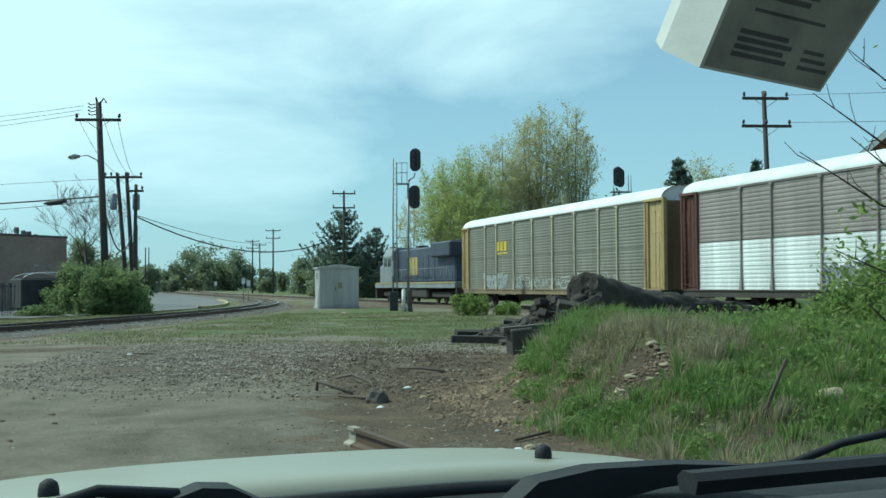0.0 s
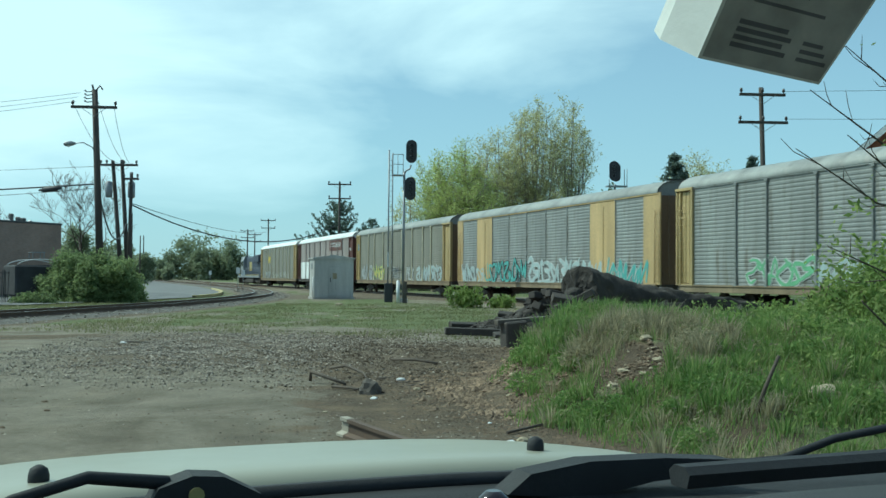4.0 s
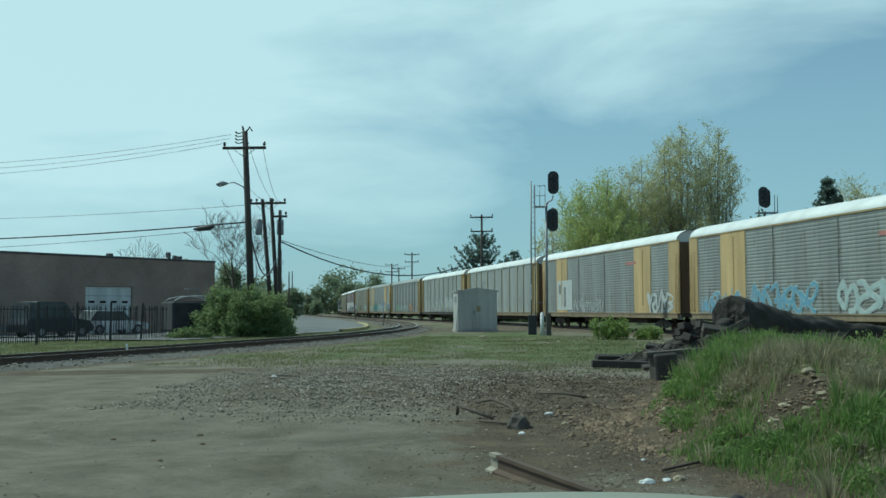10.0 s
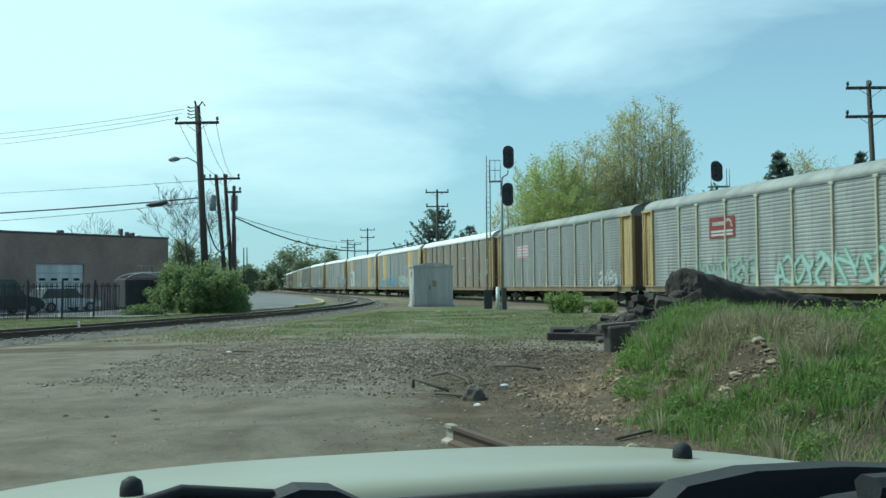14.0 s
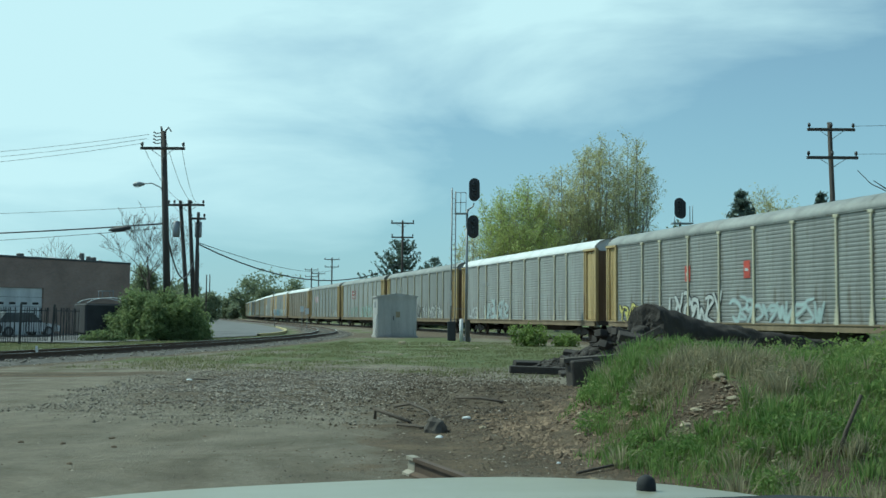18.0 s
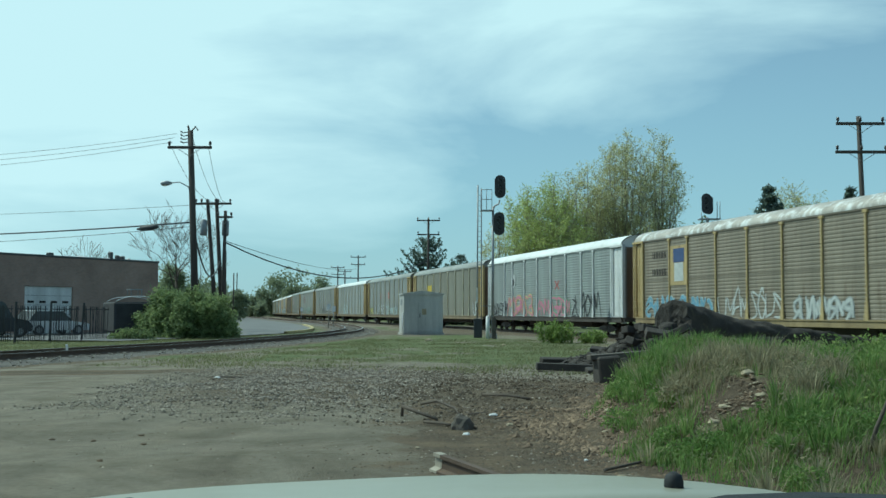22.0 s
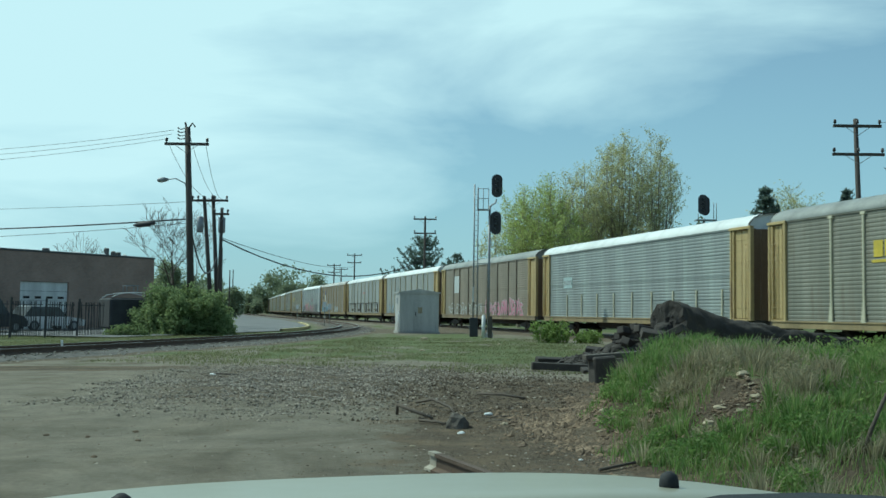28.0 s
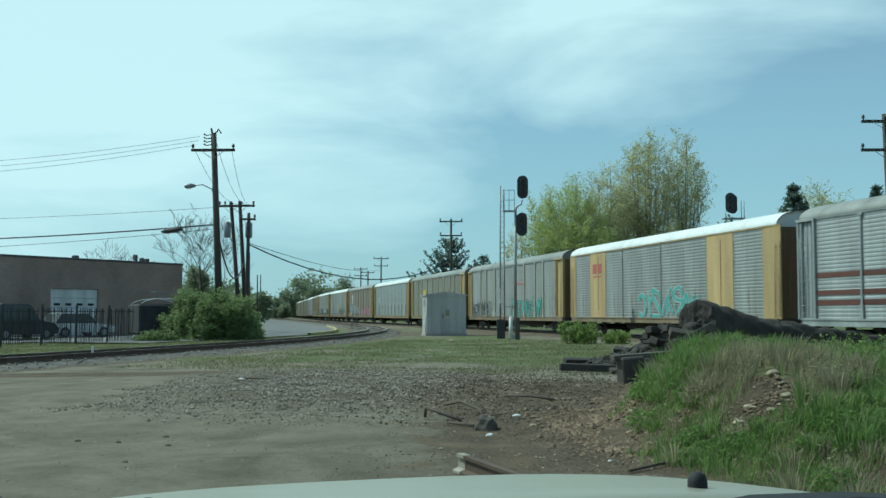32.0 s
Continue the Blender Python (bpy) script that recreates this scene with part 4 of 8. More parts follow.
CARS = [
    car_cfg(1, "dusty grey autorack car with cream posts and white roof", panel="olive", roof="roofwhite", spray=[(-9, -4.5, 1.15, 1.9, None, "white"), (-3.5, 4.5, 1.15, 1.8, None, "white"), (5.5, 9.5, 1.15, 2.0, "grey", "white")]),
    car_cfg(2, "maroon ended autorack car, grey above and white below, white roof", ends="maroon", post="mauve", panel="mauve", low="white", roof="roofwhite", sill="dark", door="maroon", eave="mauve", thin=True, spray=[(-10.0, -5.7, 1.2, 2.1, "grey", "black"), (-4.5, -1.2, 1.2, 2.2, "teal", "grey"), (-0.2, 4.4, 1.2, 2.1, "grey", "black")]),
    car_cfg(3, "dusty olive autorack car with cream posts and sprayed graffiti", panel="olive", seams=False, spray=[(8.0, 11.6, 1.2, 2.3, "grey", "white"), (4.0, 7.6, 1.2, 2.2, "yellow", "green"), (-1.5, 1.5, 1.3, 2.3, "black", "white"), (-4.8, -2.8, 1.1, 2.2, "white", "black"), (-11.5, -5.6, 1.15, 2.2, "pale", "white")]),
    car_cfg(4, "grey flush sided autorack car with yellow bands and teal graffiti", style="flush", ends="orange", panel="grey", bands=(1, 7), posts=True, seams=False, spray=[(8.6, 12.6, 1.1, 2.1, "pale", "white"), (1.6, 8.4, 1.1, 2.3, "teal", "black"), (-8.0, 1.2, 1.1, 2.3, "pale", "white"), (-12.4, -8.6, 1.1, 2.2, "teal", "white")]),
    car_cfg(5, "plain weathered grey autorack car with yellow ends", panel="grey", post="grey", thin=True, seams=False, spray=[(4.4, 8.4, 1.15, 2.2, "green", "white"), (-3.2, 4.2, 1.1, 2.0, "pale", "white"), (-7.6, -4.2, 1.2, 2.1, "orange", "grey")]),
    car_cfg(6, "light grey autorack car with cream posts and white roof", panel="light", post="cream", roof="roofwhite", sill="dark", spray=[(-2.2, 10.5, 1.15, 2.4, "white", "grey"), (-9.8, -3.0, 1.15, 2.6, "white", "pale"), (-11.8, -9.9, 1.15, 2.3, "grey", "black")]),
    car_cfg(7, "light grey autorack car with pale posts and white roof", panel="light", post="cream", roof="roofwhite", spray=[(9.0, 12.0, 1.1, 2.3, "white", "black"), (5.2, 8.0, 1.1, 2.5, "pale", "white")]),
    car_cfg(8, "grey flush sided autorack car with yellow bands and white patches", style="flush", ends="orange", panel="grey", bands=(1, 7), roof="roofwhite", seams=False, spray=[(-0.8, 6.5, 1.15, 2.0, None, "white"), (-12.6, -8.9, 1.15, 2.4, "white", "grey")]),
    car_cfg(9, "grey flush sided autorack car with yellow bands and blue graffiti", style="flush", ends="orange", panel="grey", bands=(1, 7), roof="roofwhite", seams=False, spray=[(7.6, 12.0, 1.15, 2.1, "blue", "white"), (0.6, 6.6, 1.15, 2.3, "blue", "pale"), (-7.0, -1.0, 1.15, 2.4, "pale", "white"), (-12.4, -8.0, 1.15, 2.5, "white", "black")]),
    car_cfg(10, "dusty tan autorack car with white roof and pale sprayed lines", panel="tan", post="tan", roof="roofwhite", thin=True, eave="white"),
    car_cfg(11, "grey ribbed autorack car with cream posts and a small pale flag", panel="grey", post="cream", roof="roofgrey", seams=False, spray=[(-11.6, -8.4, 1.1, 1.95, "white", "grey")]),
    car_cfg(12, "grey autorack car with cream posts and a small maroon sign", panel="light", post="cream", roof="roofgrey", seams=False, spray=[(1.5, 8.0, 1.15, 2.3, "grey", "green"), (-7.5, 0.0, 1.15, 2.4, "pale", "green")]),
    car_cfg(13, "grey autorack car with cream posts and black and white graffiti", panel="grey", post="cream", seams=False, spray=[(5.8, 10.2, 1.1, 2.2, None, "white"), (-1.6, 2.6, 1.1, 2.4, "black", "white"), (-9.0, -2.2, 1.1, 2.2, "white", "black")]),
    car_cfg(14, "light grey autorack car with cream posts and white roof", panel="light", post="cream", roof="roofwhite", seams=False, spray=[(2.0, 7.5, 1.15, 2.4, "pale", "white"), (9.5, 11.5, 1.15, 2.0, "white", "grey")]),
    car_cfg(15, "grey autorack car with cream posts and white lettered graffiti", panel="grey", post="cream", roof="roofgrey", seams=False, spray=[(9.4, 11.9, 1.1, 2.0, "yellow", "black"), (1.2, 6.2, 1.1, 2.4, "white", "black"), (-6.2, 0.4, 1.1, 2.1, "pale", "grey")]),
    car_cfg(16, "dusty olive autorack car with cream posts and yellow ends", panel="olive", post="cream", seams=False, spray=[(-11.8, -10.4, 1.15, 2.4, "white", "black")]),
    car_cfg(17, "silver grey autorack car with white posts and colourful graffiti", ends="white", post="white", panel="blue", roof="roofwhite", sill="dark", seams=False, spray=[(8.4, 12.4, 1.1, 2.2, "black", "white"), (2.6, 8.2, 1.1, 2.6, "pink", "yellow"), (-5.0, 1.4, 1.1, 2.4, "pink", "green"), (-10.0, -5.4, 1.1, 2.4, None, "black")]),
    car_cfg(18, "dusty brown autorack car with yellow posts, streaked roof", ends="yellow", post="yellow", panel="tan", roof="roofrust", sill="sillyel", spray=[(4.6, 12.0, 1.1, 2.2, "blue", "pale"), (-1.4, 4.0, 1.1, 2.3, None, "white"), (-6.2, -2.2, 1.1, 2.0, "white", "grey")]),
    car_cfg(19, "pale grey autorack car with cream posts, white roof and guard hoops", panel="light", post="cream", roof="roofwhite", sill="sillyel"),
    car_cfg(20, "pale grey autorack car with cream posts and large outlined graffiti", panel="light", post="cream", roof="roofwhite", spray=[(3.1, 11.1, 1.1, 2.0, "grey", "blue"), (-9.9, -1.3, 1.0, 2.3, "black", "white"), (-9.6, -1.6, 1.7, 2.6, None, "green")]),
    car_cfg(21, "dusty brown autorack car with a white plate and white graffiti", panel="tan", post="tan", roof="roofgrey", thin=True, spray=[(0.0, 11.0, 1.1, 2.1, None, "white"), (-10.5, -1.0, 1.1, 2.2, "pink", "white")]),
    car_cfg(22, "smooth bluish grey autorack car with short posts and white roof", panel="blue", post="blue", roof="roofwhite", sill="sillyel", ends="yellow", eave="blue", nopost=True),
    car_cfg(23, "dusty olive autorack car with cream posts and yellow ends", panel="olive", post="cream", seams=False, sill="sillyel", spray=[(-1.4, 2.6, 1.15, 2.0, None, "pale"), (-8.0, -3.6, 1.15, 2.3, None, "white")]),
    car_cfg(24, "grey autorack car with cream posts, black and teal graffiti", panel="light", post="cream", seams=False, spray=[(5.6, 11.8, 1.1, 2.3, "black", "white"), (2.4, 5.2, 1.1, 1.8, "white", "grey"), (-8.6, -0.6, 1.1, 2.4, "teal", "black")]),
    car_cfg(25, "grey flush sided autorack car with orange yellow bands", style="flush", ends="orange", panel="light", bands=(1, 7), roof="roofwhite", seams=False, sill="sill", spray=[(-5.6, 1.8, 1.1, 2.7, "teal", "white")]),
    car_cfg(26, "silver autorack car with thin dark red stripes", ends="silver", post="silver", panel="silver", roof="roofgrey", sill="silver", seams=False),
]
TRAIN = []
for cfg in CARS:
    TRAIN.append((cfg["n"], autorack(cfg)))
BYNUM = dict(TRAIN)


def decorate():
    """Signs, plates, lines and hoops that set single cars apart."""
    rustred = surf("sign_maroon", (0.20, 0.035, 0.03), 0.6, bumps=0)
    yel = surf("sign_yellow", (0.58, 0.44, 0.05), 0.6, bumps=0)
    red = surf("sign_red", (0.45, 0.07, 0.05), 0.6, bumps=0)
    navy = surf("sign_navy", (0.05, 0.08, 0.20), 0.6, bumps=0)
    # maroon name board with pale lettering bars
    c = BYNUM[2]
    plate(c, -8.7, -3.1, 4.02, 5.08, P["maroon"], "long maroon board with pale lettering bars")
    bars(c, -5.5, -3.7, 4.66, 0.20, INK["white"], seed=4, y=0.014)
    bars(c, -8.2, -5.8, 4.36, 0.46, INK["white"], seed=5, y=0.014)
    part("lettering_stripe", flat_plate(-5.7, -3.5, 4.46, 4.54, WALL_Y + 0.024, 0.008), INK["white"], c)
    for x0, z in ((-12.9, 3.9), (-12.8, 2.0), (-12.8, 1.5)):
        bars(c, x0, x0 + 0.7, z, 0.22, INK["white"], seed=int(z * 10), y=0.05)
    disc = Acc().tube([(12.9, WALL_Y + 0.02, 4.1), (12.9, WALL_Y + 0.04, 4.1)], 0.30, 18)
    part("round_badge", disc, INK["blue"], BYNUM[3], "round blue badge on the yellow end")
    part("badge_mark", flat_plate(12.75, 13.05, 4.04, 4.16, WALL_Y + 0.042, 0.006), INK["white"], BYNUM[3])
    # three yellow block emblems
    for n, x in ((1, 7.2), (16, 7.0), (23, 6.6)):
        p = BYNUM[n]
        for k in range(3):
            part("emblem_block", flat_plate(x - 0.62 * k - 0.52, x - 0.62 * k, 3.45, 4.05, WALL_Y + 0.012, 0.012), yel, p, "yellow emblem block")
        part("emblem_bar", flat_plate(x - 1.9, x + 0.1, 3.25, 3.36, WALL_Y + 0.012, 0.012), yel, p)
    # small marks and numbers as bars
    for n, x, z in ((6, 2.2, 3.7), (7, 7.4, 3.9), (7, 7.3, 3.5), (13, 8.2, 3.9), (13, 8.1, 3.4), (14, 8.0, 3.6), (20, 6.6, 3.7), (20, 6.5, 3.3), (5, -10.6, 2.0), (12, 8.8, 3.9), (26, 4.0, 3.2), (11, 2.8, 3.6)):
        bars(BYNUM[n], x - 1.5, x, z, 0.26, INK["grey"], seed=n)
    # pale flag
    f = BYNUM[11]
    plate(f, 5.6, 8.4, 3.25, 4.15, INK["white"], "small pale flag panel with red stripes")
    for k in range(4):
        part("flag_stripe", flat_plate(5.6, 8.4, 3.30 + k * 0.22, 3.39 + k * 0.22, WALL_Y + 0.024, 0.005), INK["pink"], f)
    # maroon sign with a white curl and bars
    s = BYNUM[12]
    plate(s, 3.4, 5.9, 3.35, 4.35, rustred, "small maroon sign with white bars")
    bars(s, 4.3, 5.6, 3.95, 0.18, INK["white"], seed=3, y=0.014)
    part("sign_bar", flat_plate(3.6, 5.7, 3.62, 3.72, WALL_Y + 0.024, 0.006), INK["white"], s)
    part("sign_bar", flat_plate(3.6, 5.7, 3.46, 3.56, WALL_Y + 0.024, 0.006), INK["white"], s)
    curl = Acc()
    for k in range(7):
        a = math.pi * k / 6
        curl.box(4.0 + 0.28 * math.cos(a) - 0.05, 4.0 + 0.28 * math.cos(a) + 0.05, WALL_Y + 0.024, WALL_Y + 0.03, 3.85 + 0.28 * math.sin(a), 3.97 + 0.28 * math.sin(a))
    part("sign_curl", curl, INK["white"], s)
    # red squares
    for x in (4.6, -0.6):
        q = plate(BYNUM[15], x - 0.5, x + 0.0, 3.0, 3.75, red, "small red square plate")
        part("plate_mark", flat_plate(x - 0.38, x - 0.1, 3.3, 3.42, WALL_Y + 0.024, 0.004), INK["white"], BYNUM[15])
    # yellow and white shield
    u = BYNUM[18]
    plate(u, 7.2, 9.2, 2.75, 4.75, P["yellow"], "yellow plate behind the shield")
    part("shield_top", flat_plate(7.5, 8.7, 3.9, 4.6, WALL_Y + 0.026, 0.006), navy, u, "dark blue top of a painted shield")
    part("shield", flat_plate(7.6, 8.6, 2.95, 3.88, WALL_Y + 0.026, 0.006), INK["white"], u, "white field of a painted shield")
    bars(u, 9.6, 11.2, 4.2, 0.34, P["dark"], seed=8)
    bars(u, 9.6, 11.2, 3.3, 0.34, P["dark"], seed=9)
    # round emblem on the silver car
    e = BYNUM[17]
    ring = Acc()
    ring.tube([(6.95, WALL_Y + 0.01, 3.7), (6.95, WALL_Y + 0.03, 3.7)], 0.52, 20)
    part("round_emblem", ring, INK["white"], e, "round white emblem with a dark figure")
    part("emblem_mark", Acc().tube([(6.95, WALL_Y + 0.032, 3.62), (6.95, WALL_Y + 0.04, 3.62)], 0.26, 9), INK["black"], e)
    cross = Acc()
    for a in (-0.6, 0.6):
        cross.box(-0.5, 0.5, 0, 0.008, -0.05, 0.05, 0, Matrix.Translation((-2.6, WALL_Y + 0.02, 3.2)) @ Matrix.Rotation(a, 4, "Y"))
    part("sprayed_cross", cross, INK["red"], e)
    # guard hoops along the lower side
    g = BYNUM[19]
    hoops = [(-11.0, -7.0), (-6.8, -3.0), (-2.8, 1.4), (1.6, 5.8), (6.0, 11.4)]
    for a, b in hoops:
        part("guard_hoop", Acc().tube([(a, WALL_Y + 0.1, 1.15), (a, WALL_Y + 0.1, 2.15), (a + 0.35, WALL_Y + 0.1, 2.35), (b - 0.35, WALL_Y + 0.1, 2.35), (b, WALL_Y + 0.1, 2.15), (b, WALL_Y + 0.1, 1.15)], 0.05, 6), P["dark"], g, "dark tubular guard hoop")
    for x in (-9.2, -4.4, 3.2, 8.6):
        part("dark_patch", flat_plate(x - 0.9, x + 0.9, 1.3, 1.62, WALL_Y + 0.012, 0.012), P["dark"], g)
    # pale sprayed lines high on the tan car
    strokes = (((10.3, 4.85), (12.1, 3.7)), ((6.9, 5.0), (6.1, 4.3), (5.4, 5.0)), ((6.1, 4.3), (6.2, 3.4)), ((2.0, 5.05), (1.3, 4.2), (0.4, 5.05)), ((1.3, 4.2), (1.2, 3.5)), ((-3.3, 5.05), (-3.3, 3.7), (-4.6, 3.65), (-4.7, 5.0)),
               ((-7.6, 5.1), (-8.7, 4.1), (-9.7, 5.1)), ((-8.7, 4.1), (-8.8, 3.3)), ((9.4, 2.7), (9.1, 2.2), (8.8, 2.7)), ((4.0, 2.1), (4.0, 2.8), (3.4, 2.6), (3.6, 2.1)), ((-5.6, 2.1), (-5.8, 2.7), (-6.2, 2.2)), ((-8.7, 1.6), (-8.8, 2.3), (-9.2, 1.8), (-9.5, 2.3), (-9.6, 1.6)), ((-11.1, 5.0), (-11.2, 2.0)))
    for st in strokes:
        part("sprayed_line", brush_path(Acc(), st, 0.11, WALL_Y + 0.02), INK["pale"], BYNUM[10], "pale sprayed line on the side")
    # white patches, red dashes, plates
    w = BYNUM[8]
    plate(w, 5.9, 9.6, 1.3, 3.5, INK["white"], "white painted patch with blocks")
    plate(w, 7.4, 7.9, 1.5, 3.0, P["grey"], "grey gap in the white patch", 0.012)
    plate(w, 8.6, 9.2, 2.5, 3.2, P["grey"], "grey block on the white patch", 0.012)
    for n, x, z in ((8, -5.2, 4.2), (9, -4.0, 4.2), (24, -2.2, 3.7), (19, 0.0, 3.7)):
        plate(BYNUM[n], x - 1.8, x, z - 0.09, z + 0.10, INK["rose"], "red painted dash")
    plate(BYNUM[21], 7.2, 9.0, 3.0, 4.5, INK["white"], "white plate")
    plate(BYNUM[22], 8.2, 9.7, 2.9, 3.6, INK["pale"], "pale lettered plate")
    bars(BYNUM[22], 8.3, 9.6, 3.1, 0.3, INK["grey"], seed=2, y=0.014)
    for k in range(9):
        part("short_post", with_mat(("shortpost",), lambda: Acc().box(-0.05, 0.05, 0, 0.06, DECK_Z, 2.5, 0.006), P["cream"]), None, BYNUM[22], at=pose(-11 + k * 2.5, WALL_Y, 0))
    cn = BYNUM[25]
    for k, (x0, x1, z0, z1) in enumerate(((8.6, 9.3, 3.85, 4.45), (7.75, 8.45, 3.85, 4.45), (7.8, 9.2, 3.62, 3.7))):
        part("red_emblem_bar", flat_plate(x0, x1, z0, z1, WALL_Y + 0.022, 0.012), INK["red"], cn)
    z = BYNUM[26]
    for zz in (1.65, 2.05, 2.75):
        part("stripe", flat_plate(-11.8, 12.3, zz, zz + 0.2, WALL_Y + 0.004, 0.014), P["maroon"], z, "thin dark red stripe")


decorate()


def locomotive():
    """A wide-nosed road engine, dark blue hood and grey cab, x forward."""
    L = thing("locomotive", "dark blue and grey diesel locomotive with yellow lettering blocks", "locomotive")
    blue = paint("engine_blue", (0.055, 0.068, 0.10), 0.6, wear=(0.06, 0.065, 0.075))
    grey = paint("engine_grey", (0.26, 0.28, 0.29), 0.55, wear=(0.18, 0.18, 0.17))
    yel = paint("engine_yellow", (0.40, 0.32, 0.10), 0.55)
    part("frame", Acc().box(-11.0, 11.0, -1.5, 1.5, 1.15, 1.62, 0.04), grey, L)
    part("fuel_tank", Acc().box(-4.0, 3.2, -1.35, 1.35, 0.35, 1.12, 0.15), P["dark"], L)
    part("long_hood", Acc().box(-9.6, 5.2, -0.98, 0.98, 1.62, 4.35, 0.12), blue, L)
    part("radiator", Acc().box(-9.9, -5.4, -1.5, 1.5, 3.45, 4.55, 0.10), blue, L, "flared dark radiator housing")
    for k in range(6):
        part("hood_door", Acc().box(-4.9 + k * 1.5, -3.6 + k * 1.5, 0.98, 1.01, 1.9, 3.7, 0.006), blue, L)
    part("cab", Acc().extrude([(-1.52, 1.62), (1.52, 1.62), (1.52, 3.9), (1.15, 4.55), (-1.15, 4.55), (-1.52, 3.9)], 5.25, 8.2), grey, L, "grey cab with dark windows")
    for x in (5.7, 6.9):
        part("cab_window", Acc().box(x, x + 0.9, 1.515, 1.535, 3.0, 3.75, 0.01), M_GLASSDARK, L)
    part("nose", Acc().extrude([(-1.2, 1.62), (1.2, 1.62), (1.2, 3.0), (0.9, 3.3), (-0.9, 3.3), (-1.2, 3.0)], 8.2, 10.3), grey, L)
    for k in range(3):
        part("emblem_block", Acc().box(1.2 - k * 0.85, 1.9 - k * 0.85, 0.985, 1.03, 2.2, 3.6, 0.01), yel, L, "yellow emblem block")
    part("walkway_stripe", Acc().box(-10.8, 10.8, 1.5, 1.53, 1.5, 1.60), yel, L)
    for k in range(12):
        part("handrail_post", Acc().tube([(-10.4 + k * 1.3, 1.45, 1.62), (-10.4 + k * 1.3, 1.45, 2.65)], 0.025, 5), grey, L)
    part("handrail", Acc().tube([(-10.4, 1.45, 2.65), (4.6, 1.45, 2.65)], 0.025, 5), grey, L)
    part("exhaust_stack", Acc().box(1.0, 2.0, -0.4, 0.4, 4.35, 4.6, 0.05), P["dark"], L)
    for k in range(3):
        part("radiator_fan", Acc().tube([(-9.0 + k * 1.5, 0, 4.55), (-9.0 + k * 1.5, 0, 4.68)], 0.62, 14), P["dark"], L)
    for e in (-7.0, 7.0):
        b = part("bogie", Acc().box(-2.3, 2.3, -1.15, 1.15, 0.45, 0.85, 0.08), P["dark"], L, at=pose(e, 0, 0))
        for wx in (-1.9, 0, 1.9):
            for y in (-0.78, 0.78):
                part("wheel", with_mat(("wheel",), wheel_shape, P["wheel"]), None, b, at=pose(wx, y, 0.44))
    for e in (1, -1):
        part("coupler", Acc().box(0, 0.9, -0.13, 0.13, 0.72, 0.98, 0.03), P["dark"], L, at=pose(e * 11.0, 0, 0, 0, 0, 0 if e > 0 else 180))
        part("pilot", Acc().box(-0.12, 0.12, -1.4, 1.4, 0.25, 1.2, 0.03), P["dark"], L, at=pose(e * 11.0, 0, 0))
    return L


ENGINE = locomotive()


# ---- railway signals, hut, posts ----
def signal_head(parent, x, y, z, k=1.0, turn=0.0):
    """A rounded backplate with its lamp case behind and hooded lamps in front."""
    w, h = 0.33 * k, 0.70 * k
    ring = [(w * math.cos(a), (h - w) * (1 if math.sin(a) >= 0 else -1) + w * math.sin(a)) for a in (math.pi * (i + 0.5) / 10 for i in range(20))]
    hd = part("signal_head", Acc().extrude(ring, -0.03, 0.03, axis=1), M_BLACK, parent, "black oval backplate of a colour light signal", pose(x, y, z, 0, 0, turn))
    part("lamp_case", Acc().box(-0.2 * k, 0.2 * k, 0.03, 0.28, -0.5 * k, 0.5 * k, 0.05), M_BLACK, hd)
    for c in (-0.34 * k, 0.0, 0.34 * k):
        part("hood", Acc().tube([(0, -0.03, c), (0, -0.26, c - 0.02)], [0.12 * k, 0.11 * k], 12, caps=False), M_BLACK, hd)
        part("lens", Acc().tube([(0, -0.035, c), (0, -0.045, c)], 0.10 * k, 12), M_LENS, hd)
    return hd


